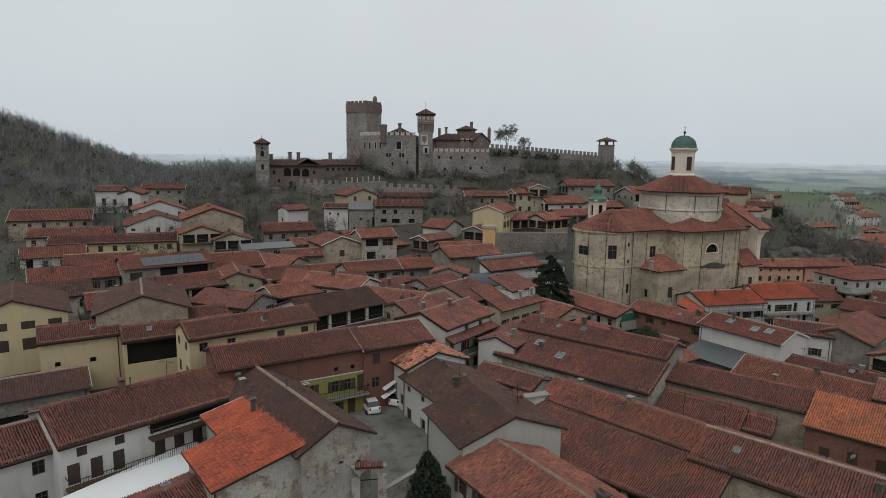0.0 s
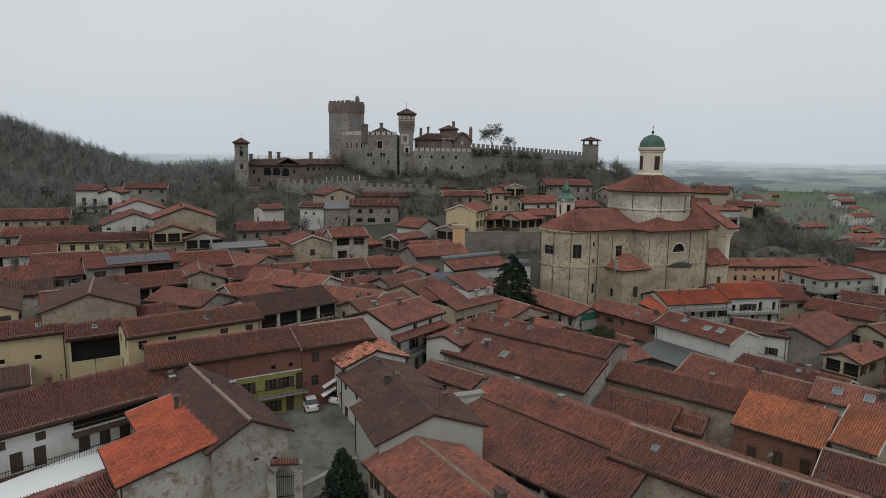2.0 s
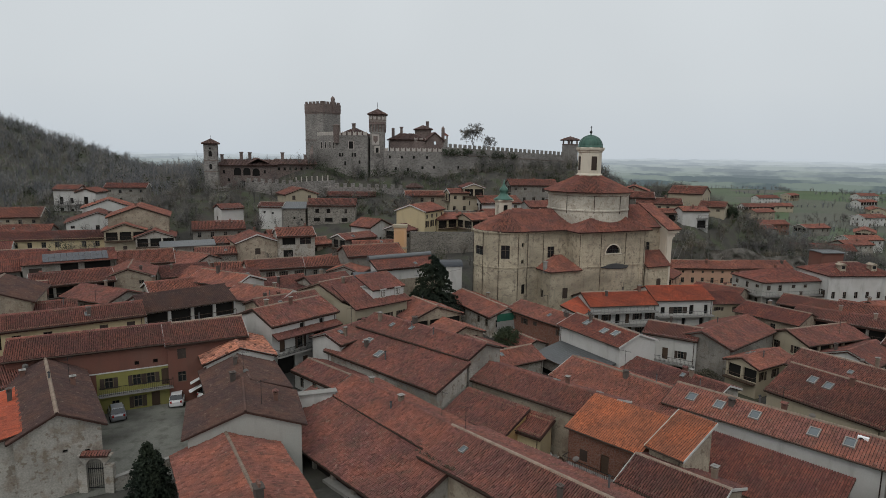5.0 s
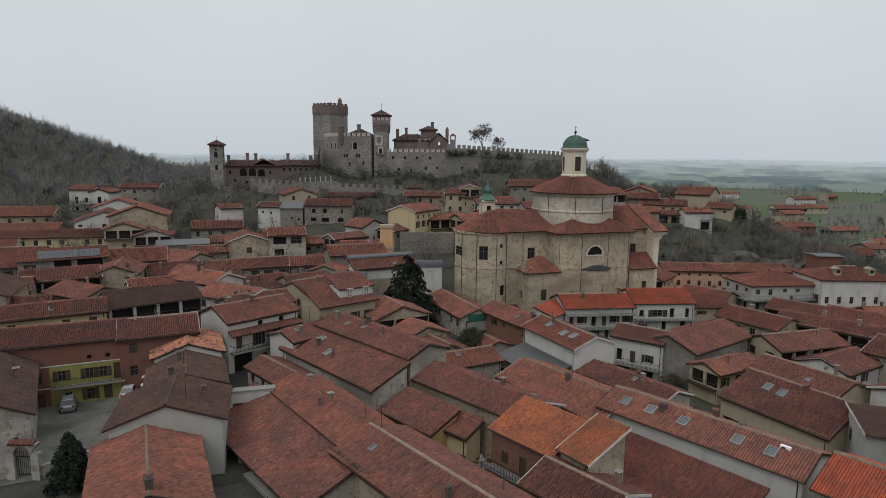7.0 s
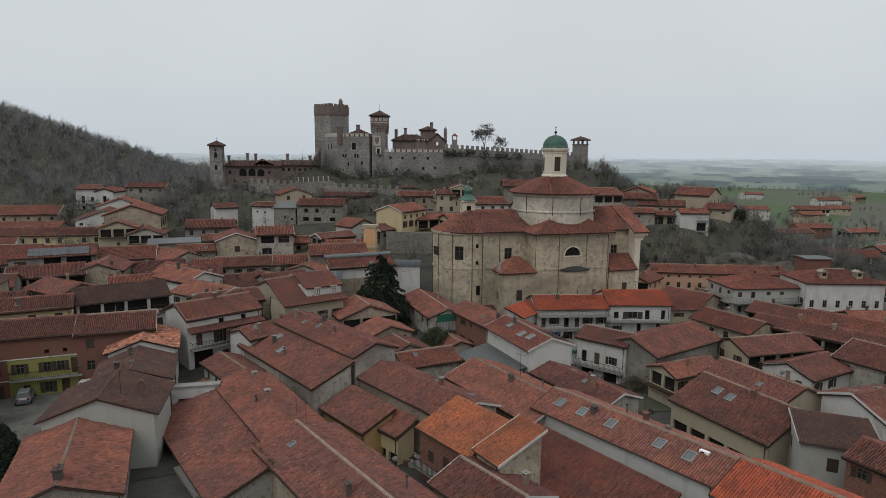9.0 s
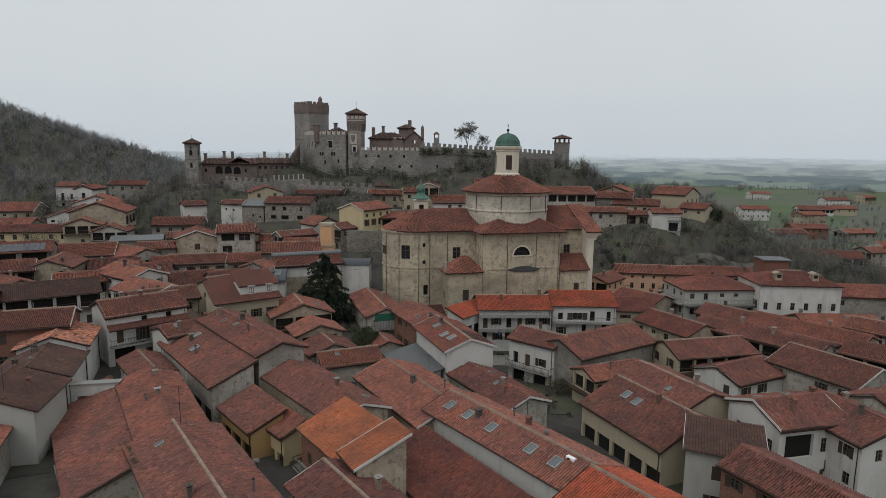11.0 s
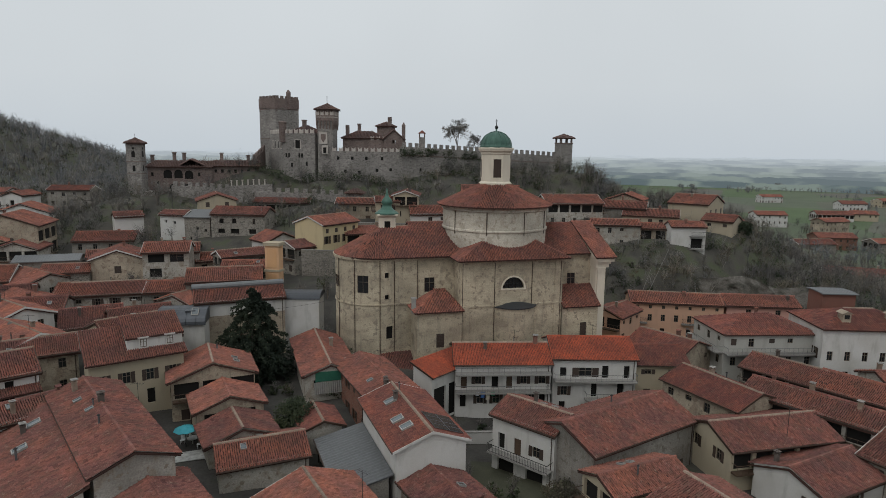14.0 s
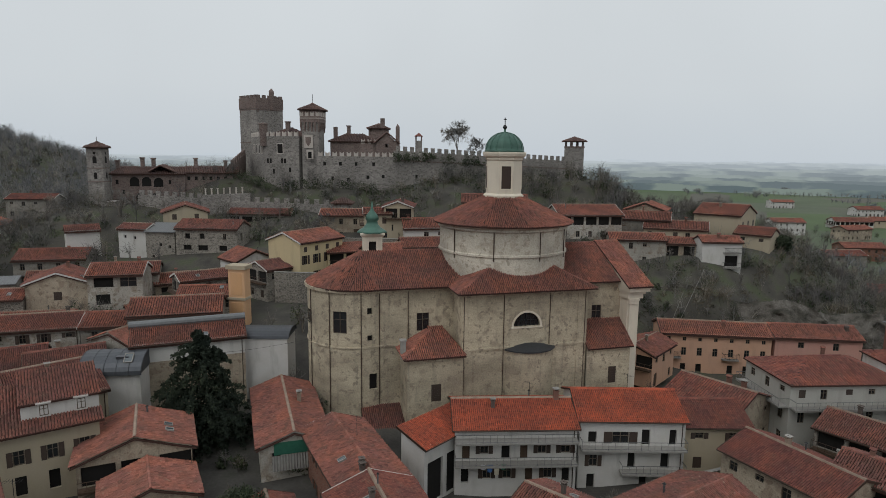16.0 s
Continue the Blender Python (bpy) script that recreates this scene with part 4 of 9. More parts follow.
h = house(8.4, 46.6, -57, 14.5, 9.4, 6.1, "oldwhite", "rust", chimneys=0, label="low barn under a weathered rust-red tiled roof")
zc, w = 6.1 - SIDE_OF[h.name][2], 0.42
c = part("chimney", Soup().box(-w, w, -0.3, 0.3, -0.6, 0.9).box(-w - 0.1, w + 0.1, -0.4, 0.4, 0.9, 1.02).weld(), M["sootbrick"], h, "large sooty brick chimney", m=pose(6.2, 0.1, zc))
for q in (-0.28, 0.0, 0.28):
    part("pot", Soup().ring([(0.11, 0), (0.13, 0.3), (0.1, 0.3)], 8), M["chimney"], c, m=pose(q, 0, 1.02))
house(9.0, 74.5, -40, 9, 5.5, 4.6, "white", "old", chimneys=0)
# long barns
house(19.7, 62.3, -46, 18.5, 7.0, 5.6, "beige", "rust", chimneys=3, windows={"-x": (), "+y": bays(4, 18, 0.1, 2.2)}, label="long barn with sagging rust-red clay tile roof")
house(32.6, 49.7, -43, 19, 9.0, 5.7, "beige", "old", chimneys=2, windows={}, label="long barn with dark old clay tile roof")
house(45.5, 37.5, -43, 18, 9.0, 5.6, "beige", "old", chimneys=2, windows={}, label="long barn with dark old clay tile roof")
house(15.1, 57.5, -44, 25, 6.8, 4.25, "oldwhite", "old", shed=-1, chimneys=0, windows={"-y": bays(7, 24, 0.05, 1.9)}, label="open lean-to cart shed with posts and old tiles")
house(22.0, 40.0, 45, 9, 6, 4.6, "oldwhite", "rust", chimneys=1, windows={})
house(21.0, 80.0, 141, 21, 7.0, 8.6, "oldwhite", "old", chimneys=4, windows={})
house(17.1, 75.2, 140, 21.5, 6.0, 7.1, "oldwhite", "old", shed=1, windows={"+y": bays(6, 20.5, 0.1, 2.4)}, chimneys=2, sky=((6, -1), (2, 0.5)))
house(35.4, 69.4, -39, 19.5, 7.4, 6.0, "beige", "old", chimneys=1, windows={})
house(29.0, 65.4, -39, 9.0, 4.6, 4.2, "ochre", "old", shed=-1, chimneys=0, windows={"-y": bays(3, 8.5, 0.05, 2.0)})
house(33.9, 63.4, -36, 4.4, 3.2, 3.6, "yellow", "rust", shed=-1, chimneys=0, windows={"-y": bays(2, 3.9, 0.05, 1.6)})
h = house(42.0, 59.0, -42, 8.4, 5.6, 6.4, "brickwall", "orange", shed=-1, chimneys=0, windows={"-y": [(1.4, 2.3, 3.4, 4.6, "shut"), (3.8, 4.7, 2.9, 4.9, "door"), (6.2, 7.1, 2.9, 4.9, "door")]}, label="brick house with bright orange single-pitch tile roof")
balcony(h, "-y", 2.8, 0.1, 7.6, 1.1)
part("blue_sheet", Soup().box(6.0, 7.4, -1.2, -1.13, 2.75, 3.6), plain("blue_tarpaulin", (0.03, 0.10, 0.22), 0.6), h, "blue sheet hung on the railing", m=SIDE_OF[h.name][0]["-y"][0])
house(46.9, 54.5, -48, 3.9, 5.6, 7.4, "beige", "orange", shed=-1, chimneys=0, windows={})
house(46.4, 73.2, -48, 17, 9.4, 5.4, "beige", "rust", chimneys=2, windows={})
house(55.0, 81.0, -49, 14.5, 6.6, 3.4, "oldwhite", "old", chimneys=3, windows={})
house(58.9, 62.0, -42, 21, 7.6, 6.1, "white", "flat", chimneys=3, sky=((-8, -1.8), (-5, -1.8), (-1.4, -1.8), (4, -1.8), (7, -1.8)), windows={}, label="long white house with old red roof and row of skylights")
house(53.0, 56.5, -44, 18, 6.2, 3.8, "beige", "wine", shed=-1, chimneys=0, windows={})
house(45.7, 50.4, -42, 8.5, 7.4, 5.0, "beige", "old", chimneys=1, windows={})
house(69.5, 47.0, -44, 11, 9.0, 8.3, "oldwhite", "new", chimneys=0)
house(79.2, 66.2, -12, 7.4, 7.0, 5.1, "palegrey", "brown", shed=-1, pitch=6, chimneys=0, windows={"-y": [(2.4, 3.4, 4.3, 5.7, "shut"), (2.4, 3.5, 1.2, 2.7, "open")], "-x": [(1, 1.8, 4.3, 5.6, "shut")]}, label="pale plastered tower house under a low brown roof")
house(83.0, 56.5, -52, 12, 6.4, 6.4, "brickwall", "old", chimneys=0)
house(74.4, 76.6, -55, 14, 12.0, 4.5, "cream", "old", pitch=24, chimneys=1, sky=((-3, -2), (-1, -2.2)), windows={"-y": bays(5, 13.5, 0.05, 2.2)}, label="cream farm building with open bays and old tiles")
house(76.8, 80.9, -55, 12, 8.4, 5.5, "cream", "old")
house(70.1, 90.5, 34, 9.5, 5.8, 3.2, "cream", "rust")
house(68.7, 100.4, 44, 16.5, 10, 5.0, "grey", "old", windows={"-x": [(1, 3.4, 0.1, 2.4, "hole")], "-y": row(4, 16, 1.2, 0.9, 1.2, "shut")}, label="grey rendered barn with old tiled roof")
h = house(60.3, 99.6, -30, 8.6, 7.2, 4.7, "white", "old", chimneys=1, windows={"-y": [(0.8, 1.7, 3.2, 5.1, "hole"), (3.0, 3.9, 3.2, 5.1, "door"), (5.4, 6.3, 3.7, 4.9, "open"), (0.8, 3.0, 0.2, 2.3, "hole"), (4.6, 6.8, 0.2, 2.3, "hole")], "-x": [(2.2, 3.0, 3.6, 4.8, "bare")]}, label="white farmhouse with a balcony over the green yard")
balcony(h, "-y", 3.0, 0.1, 8.0, 1.2)
house(84.9, 103.5, 24, 14, 8.6, 4.0, "cream", "old", chimneys=0)
house(88.8, 97.5, 38, 10.4, 8.4, 2.7, "white", "old")
house(101.0, 97.5, -52, 13, 11, 4.5, "oldwhite", "old")
house(87.5, 74.5, 24, 9, 8.6, 6.4, "white", "old", chimneys=2, windows={"-y": [(0.8, 4.2, 4.3, 6.8, "hole"), (5.2, 6.0, 4.6, 6.2, "bare"), (7.0, 7.8, 4.6, 6.2, "bare"), (1.2, 3.6, 0.6, 2.8, "hole"), (5.4, 6.3, 0.6, 2.7, "door")], "-x": [(1.4, 2.2, 4.6, 6.0, "bare"), (4.0, 4.8, 4.2, 6.2, "hole"), (6.0, 6.8, 4.6, 6.0, "bare")]}, label="white house with an open dark loggia under old tiles")
house(94.0, 74.0, -66, 10, 9, 6.0, "white", "old", chimneys=2)
house(94.3, 107.5, -40, 20, 7, 5.2, "oldwhite", "old", chimneys=3)
house(103, 112, -42, 18, 8, 5.4, "oldwhite", "rust", chimneys=3)
house(112, 100, -40, 16, 8, 5.0, "cream", "old", chimneys=2)
house(104, 84, 30, 12, 8, 5.0, "oldwhite", "old", chimneys=2)
house(106, 66, -50, 12, 8, 6.0, "beige", "old", chimneys=1)
house(114, 80, -40, 14, 8, 5.0, "cream", "old", chimneys=1)
house(120, 116, -42, 18, 8, 4.6, "oldwhite", "rust", chimneys=2)
house(96, 121, -42, 16, 8, 4.6, "stone", "old", chimneys=1)
house(111, 123, 10, 14, 8, 4.4, "oldwhite", "rust", chimneys=2)
h = house(106.8, 134.6, 8, 15.5, 11.0, 10.0, "white", "wine", hip=1, chimneys=0, windows={"-y": row(6, 15, 5.6, 0.8, 1.4, "bare") + row(6, 15, 2.6, 0.8, 1.4, "bare"), "-x": row(3, 10, 5.6, 0.9, 1.6)}, label="white three-storey house with hipped wine-red roof and dormers")
for x in (-3.6, 3.2):
    d = part("dormer", Soup().box(-0.6, 0.6, -0.7, 0.7, -0.4, 1.1).add([(-0.85, -0.9, 1.1), (0.85, -0.9, 1.1), (0.85, 0.9, 1.1), (-0.85, 0.9, 1.1), (0, -0.9, 1.5), (0, 0.9, 1.5)], [(0, 1, 4), (1, 2, 5, 4), (2, 3, 5), (3, 0, 4, 5), (3, 2, 1, 0)]), M["beige"], h, m=pose(x, -3.0, 10.0 - SIDE_OF[h.name][2] - 1.1))
    part("pane", window_mesh("pane", 0.8, 0.7), None, d, m=pose(-0.4, -0.88, 0.25))
house(105.0, 139.5, 8, 5.6, 5, 11.7, "red", "metal", pitch=3, chimneys=0, windows={"-y": [(3.6, 4.5, 8, 9, "hole")]}, label="red brick rooftop block with flat metal top")
house(121, 136, 6, 15, 9, 7.6, "grey", "rust", chimneys=1)
h = house(92.2, 134.0, 15, 15, 10.5, 8.4, "palegrey", "wine", hip=1, chimneys=2, label="pale grey villa with hipped wine-red roof")
top_ = SIDE_OF[h.name][1] - 2.9
balcony(h, "-y", top_, 0.0, 14.4, 1.3, "concrete", "metal"), balcony(h, "-x", top_, 0.0, 9.5, 1.3, "concrete", "metal")
h = house(84.6, 160.3, 3, 18, 8.0, 5.5, "pink", "rust", windows={"-y": row(7, 17.5, 6.2, 0.6, 0.65, "bare") + row(7, 17.5, 3.7, 0.8, 1.35, "bare") + row(7, 17.5, 0.5, 0.9, 1.8, "hole", (3,))}, base=-3.4, label="long salmon-pink house with arched gateway and shutters")
balcony(h, "-y", 3.5, 0.6, 3.2, 0.8), balcony(h, "-y", 3.5, 9.8, 12.4, 0.8)
house(100.5, 161.5, 5, 14, 8.0, 5.6, "rose", "rust", style="bare", base=-3.4)
house(72.5, 149, 60, 9, 7, 5.0, "pink", "rust", base=-1.5)
h = house(54.0, 117.0, 14, 13.6, 9.4, 6.1, "white", "new", chimneys=3, base=-3.6, windows={"-y": [(0.8, 1.6, 4.6, 6.5, "door"), (2.7, 3.6, 5.2, 6.4, "open"), (5.0, 5.9, 4.6, 6.5, "hole"), (7.0, 7.8, 4.6, 6.5, "door"), (8.9, 9.8, 5.2, 6.4, "open"), (11.4, 12.4, 5.2, 6.4, "open"), (0.7, 1.5, 1.9, 3.8, "hole"), (3.0, 3.9, 2.4, 3.7, "open"), (5.2, 6.1, 2.4, 3.7, "open"), (7.6, 8.4, 1.9, 3.8, "door"), (9.6, 10.5, 2.4, 3.7, "open"), (11.6, 12.4, 1.9, 3.8, "hole")]}, label="white house with two long balconies under bright red tiles")
balcony(h, "-y", 4.4, 0.0, 13.0, 1.3, "concrete", "metal"), balcony(h, "-y", 6.95, 0.0, 13.0, 1.3, "concrete", "metal")
h = house(66.4, 121.0, 11, 12, 10.0, 6.7, "white", "new", chimneys=0, base=-3.4, windows={"-y": row(4, 11.5, 0.2, 0.85, 1.9, "hole", (1,)) + [(1.2, 2.1, 3.0, 4.3, "open"), (5.4, 6.2, 2.8, 4.8, "hole"), (9.0, 9.9, 2.8, 4.8, "hole"), (1.0, 1.9, 5.7, 7.0, "hole"), (3.6, 5.4, 5.7, 7.0, "open"), (6.8, 7.7, 5.5, 7.3, "hole"), (9.8, 10.6, 5.5, 7.3, "hole")]}, label="white three-storey house under bright red tiles")
balcony(h, "-y", 2.7, 4.5, 11.4, 1.2, "concrete", "metal"), balcony(h, "-y", 5.4, 0.1, 11.4, 1.2, "concrete", "metal")
house(47.0, 112.6, 60, 9.6, 4.2, 4.9, "white", "new", shed=-1, pitch=17, chimneys=0, base=-3.4, windows={"-y": bays(3, 9, 0.6, 4.6, 0.5)}, label="white lean-to wing with an open dark bay under bright red tiles")
house(79.0, 130.5, -40, 10, 9.6, 5.2, "beige", "wine", chimneys=2)
house(75.8, 123.5, 11, 8, 9, 5.4, "cream", "wine", chimneys=1, base=-3)
house(82.5, 112.5, -52, 12, 8.5, 5.0, "beige", "wine", chimneys=2)
h = house(29.0, 112.8, 120, 17, 7.6, 5.2, "oldwhite", "rust", chimneys=1)
xf, top_ = SIDE_OF[h.name][0]["-x"][0], SIDE_OF[h.name][1]
part("canvas_screen", Soup().box(1.3, 5.4, -0.12, -0.04, top_ - 1.1, top_ + 0.2), plain("dark_green_canvas", (0.02, 0.09, 0.06), 0.8), h, "dark green canvas screen", m=xf)
cs = Soup()
for k in range(16):
    cs.add([(1.1 + k * 0.28, -0.55, top_ - 2.6), (1.24 + k * 0.28, -0.66, top_ - 2.6), (1.38 + k * 0.28, -0.55, top_ - 2.6), (1.1 + k * 0.28, -0.2, top_ - 1.1), (1.24 + k * 0.28, -0.31, top_ - 1.1), (1.38 + k * 0.28, -0.2, top_ - 1.1)], [(0, 1, 4, 3), (1, 2, 5, 4)])
part("corrugated_sheet", cs.weld(), M["concrete"], h, "pale corrugated sheet", m=xf)
house(40.2, 103.4, -53, 15, 7.0, 5.8, "brickwall", "rust", chimneys=2)
h = house(47.4, 91.4, 122.6, 13.4, 7.9, 6.8, "white", "wine", chimneys=2, sky=((-3.6, 1.6), (-1.6, 1.9), (2.6, 1.4)), windows={"-x": [(3.0, 3.9, 5.6, 6.2, "hole")]}, label="white gabled house with skylights and solar panels")
PVM = plain("solar_cell", (0.012, 0.014, 0.022), 0.18, 0.0, 0.2, spec=0.6)
def solar(parent, m, nx, ny, pw=1.0, ph=1.6):
    """A field of solar panels in light frames."""
    for i in range(nx):
        for j in range(ny):
            k = part("solar_panel", Soup().box(0, pw - 0.04, 0, ph - 0.04, 0.03, 0.09), M["metal"], parent, m=m @ pose(i * pw, j * ph, 0))
            part("cell_sheet", Soup().box(0.03, pw - 0.07, 0.03, ph - 0.07, 0.09, 0.096), PVM, k)
zr = 6.8 - SIDE_OF[h.name][2]
solar(h, Matrix.Translation((-5.8, -3.5, zr - 3.5 * math.tan(radians(20)) + 0.13)) @ pose(0, 0, 0, 20, 0, 0), 4, 2)
house(42.1, 88.0, 122.6, 12, 5.4, 2.9, "grey", "metal", shed=1, pitch=12, chimneys=0, windows={"+y": bays(3, 12, 0.05, 2)}, label="grey corrugated metal lean-to shed")
house(35.5, 95.5, 125, 6, 5, 3.2, "oldwhite", "wine", chimneys=0, windows={})
house(19.0, 100.6, 126, 8.2, 10.5, 7.2, "beige", "rust", chimneys=1)
house(24.2, 95.3, 129, 6.3, 8.2, 5.2, "beige", "rust", windows={"-x": [(0.8, 6.4, 2.6, 3.6, "hole")]}, chimneys=0)
house(28.2, 90.6, 131, 6.2, 8.0, 3.9, "oldwhite", "old", chimneys=0)
house(32.4, 87.7, 35, 9.2, 7.0, 3.4, "oldwhite", "rust", chimneys=0, windows={})
# the middle of the village
house(2.8, 107.2, 55, 9.5, 12.5, 9.3, "cream", "old", chimneys=1)
house(-10.0, 114.4, 41, 9, 11, 8.0, "white", "old")
h = house(13.4, 118.2, 34, 13.5, 4.2, 11.5, "white", "rust", shed=-1, pitch=20, chimneys=0, windows={"-y": row(5, 13, 5.9, 0.75, 1.0, "hole", (1, 4)) + row(3, 13, 1.6, 0.9, 1.6, "hole")}, label="long white house with tiled slope under a curved zinc ridge")
part("plinth", Soup().box(0.0, 13.0, -0.06, -0.004, 0.0, SIDE_OF[h.name][1] - 2.4), M["beige"], h, "bare beige lower wall", m=SIDE_OF[h.name][0]["-y"][0])
part("zinc_ridge", Soup().ring([(0.55, -6.9), (0.55, 6.9)], 12, 0, pose(0, 2.0, 11.55 - SIDE_OF[h.name][2], 0, 90, 0)), M["metal"], h, "rounded zinc ridge cap")
house(4.9, 128.6, 27, 12.6, 9.2, 12.5, "grey", "rust", chimneys=0, windows={"-y": row(3, 12, 4.4, 0.8, 0.8, "hole"), "-x": [(4.0, 4.7, 6.0, 6.8, "hole")]}, label="grey weathered barn with a rust-red tiled roof")
house(-16.3, 143.3, 26, 9.0, 8.6, 14.0, "oldwhite", "rust", chimneys=1, windows={"-y": [(1.0, 4.0, 6.2, 8.0, "hole"), (5.0, 7.6, 6.2, 7.8, "bare"), (1.2, 3.4, 3.2, 5.0, "hole")]})
house(-15.1, 124.9, 29, 12.0, 8.2, 9.6, "oldwhite", "rust", chimneys=1)
house(-5.6, 129.0, 23, 8.6, 7.8, 9.5, "grey", "rust", chimneys=0)
house(1.8, 122.6, -100, 8, 7.5, 9.6, "oldwhite", "rust", chimneys=0)
house(-31.5, 134.0, 25, 9, 7, 10.4, "stone", "rust", chimneys=0)
house(-19.0, 113.5, 30, 9, 8, 9.2, "oldwhite", "old", chimneys=1)
house(3.5, 139.5, 20, 10, 6.5, 11.8, "stone", "rust", chimneys=0, base=3)
house(-2.5, 147.0, 50, 10, 6, 12.6, "stone", "old", chimneys=0, base=4)
house(-8.0, 145.9, 50, 16, 10.9, 7.3, "grey", "rust", chimneys=0)
house(-8.0, 99.5, -23, 12, 9, 9.2, "white", "rust", chimneys=2)
house(-3.5, 96.0, 45, 11, 8, 8.8, "beige", "old", chimneys=2)
house(-1.5, 114.5, 45, 9, 8, 8.6, "oldwhite", "old", chimneys=1)
house(-25.5, 119.0, -20, 12, 10, 8.4, "oldwhite", "rust", chimneys=1)
house(-24.0, 132, 24, 13, 10, 7.6, "oldwhite", "rust", chimneys=1)
house(-33.0, 121, 40, 10, 9, 8.6, "oldwhite", "old")
house(-26.5, 104, 40, 9, 8, 9.0, "oldwhite", "rust")
house(-25.0, 140.0, 122, 9.3, 10.0, 13.1, "beige", "old", windows={"-x": [(4.0, 5.2, 4.0, 5.4, "shut"), (2, 2.8, 1, 1.9, "shut"), (6.2, 7, 1, 1.9, "shut")]})
house(-20.5, 151.5, 30, 10.5, 8.5, 12.5, "oldwhite", "rust")
house(-39.5, 154.5, 25, 13, 9, 13.9, "grey", "rust")
house(-40.5, 139.0, 30, 12, 7, 11.0, "grey", "metal", pitch=14, chimneys=0)
house(-33.0, 147.0, 35, 9, 7, 11.2, "stone", "rust", chimneys=0)
house(-12.5, 156.5, 40, 12, 8, 10.2, "beige", "rust", chimneys=1)
house(-5.0, 138.0, 50, 9, 7, 7.2, "beige", "rust", chimneys=0)
# towards the castle hill
house(12.9, 155.7, 68, 11.3, 8.8, 19.3, "yellow", "rust", windows={"-y": row(4, 10.8, 5.8, 0.9, 1.6) + row(4, 10.8, 2.8, 0.9, 1.6) + row(4, 10.8, 8.0, 0.8, 0.9, "shut")}, base=8)
house(9.0, 150.0, 60, 7, 7, 14.6, "stone", "old", chimneys=0, base=6)
house(19.0, 160.5, 40, 10, 7, 16.5, "yellow", "rust", base=8)
house(27.0, 160.0, 40, 9, 8, 16.8, "cream", "rust", base=9)
house(34.0, 165.5, 25, 12, 8, 17.5, "stone", "rust", base=10)
house(-12.4, 166.6, 8, 13.2, 8.2, 19.3, "stone", "old", base=10.5, chimneys=2, windows={"-y": [(2.0, 3.0, 5.2, 6.3, "hole"), (5.0, 6.0, 5.2, 6.3, "hole"), (9.8, 10.5, 5.1, 6.3, "bare"), (1.6, 3.2, 2.9, 3.9, "hole"), (4.6, 6.6, 2.8, 3.9, "hole"), (9.0, 10.6, 2.8, 3.9, "hole"), (2.2, 3.0, 0.6, 1.5, "bare")], "+x": [(2, 3, 4.6, 6.2, "hole")]}, label="dark rubble-stone house with small openings under old tiles")
house(-22.3, 164.6, 8, 6.6, 5.2, 18.3, "stone", "metal", shed=-1, pitch=15, chimneys=0, base=9.5, windows={"-y": [(2.8, 3.4, 4.4, 5.0, "hole"), (4.8, 5.3, 4.0, 4.6, "hole"), (1.2, 1.7, 2.0, 2.6, "hole")]}, label="rubble-stone house under a pale sheet-metal roof")
house(-25.2, 176.3, 124, 9, 10, 21.7, "cream", "old", windows={"-x": row(2, 9.1, 5.4, 0.9, 1.2, "shut")}, chimneys=0, base=13)
house(-39.6, 161.6, 46, 6.6, 5.6, 17.8, "white", "old", windows={"-x": [(1.6, 2.4, 4.6, 5.6, "shut")]}, chimneys=0, base=9.0, label="small white house standing alone under old tiles")
house(-28.6, 164.8, 3, 6.8, 5.4, 18.2, "white", "old", chimneys=0, base=9.0, windows={"-y": [(1.2, 1.8, 6.3, 6.9, "hole"), (3.4, 4.0, 6.1, 6.7, "hole")]}, label="plain white house wall with two tiny windows")
house(-0.2, 157.9, -35, 7.6, 8.4, 15.0, "white", "rust", pitch=24, base=6.0, chimneys=1, windows={"-y": [(3.0, 3.8, 3.4, 4.6, "bare")], "+x": [(3.2, 4.0, 3.4, 4.5, "bare")]}, label="white gabled house with a steep rust-red roof")
house(12.0, 182, 12, 13, 7, 21.0, "beige", "rust")
house(-11.6, 186.5, 9, 15.5, 6, 20.0, "stone", "old", chimneys=0, base=13.5, windows={"-y": bays(5, 15, 1.6, 3.2)}, label="long dark open barn below the castle wall")
house(25.5, 174.5, 100, 8, 6.5, 23.8, "cream", "old", base=12)
house(21.5, 172.0, 20, 6, 6, 22.3, "cream", "rust", base=12)
house(32.5, 173.0, 20, 12, 9, 20.4, "white", "rust", base=12)
house(43.5, 190.0, 10, 15, 9, 24.5, "grey", "rust", base=15)
house(45.0, 176.0, 20, 10, 8, 19.0, "white", "rust", base=11)
house(63.5, 195, 18, 15, 11, 22.4, "oldwhite", "rust")
house(76.0, 203, -10, 16, 9, 20.6, "grey", "rust")
house(79.5, 210, 75, 10, 10, 22.4, "beige", "rust")
house(84.5, 199, -10, 14, 9, 19.0, "cream", "rust")
h = house(90.6, 185.4, 8, 8.4, 6.0, 17.4, "white", "rust", base=6.2, windows={"-y": [(1.2, 2.2, 9.2, 10.2, "shut"), (0.8, 1.8, 1.6, 2.5, "hole"), (4.6, 7.2, 8.2, 10.4, "hole"), (4.6, 7.2, 5.2, 7.4, "hole"), (4.2, 6.6, 1.6, 2.6, "hole")]}, label="tall white house with open loggias on the cliff edge")
balcony(h, "-y", 8.1, 4.2, 7.6, 0.9), balcony(h, "-y", 5.1, 4.2, 7.6, 0.9)
house(97.2, 208.4, 149, 11, 12.5, 22.5, "cream", "rust", windows={"-x": row(3, 11.6, 5.2, 1.1, 1.6, "shut")}, base=12)
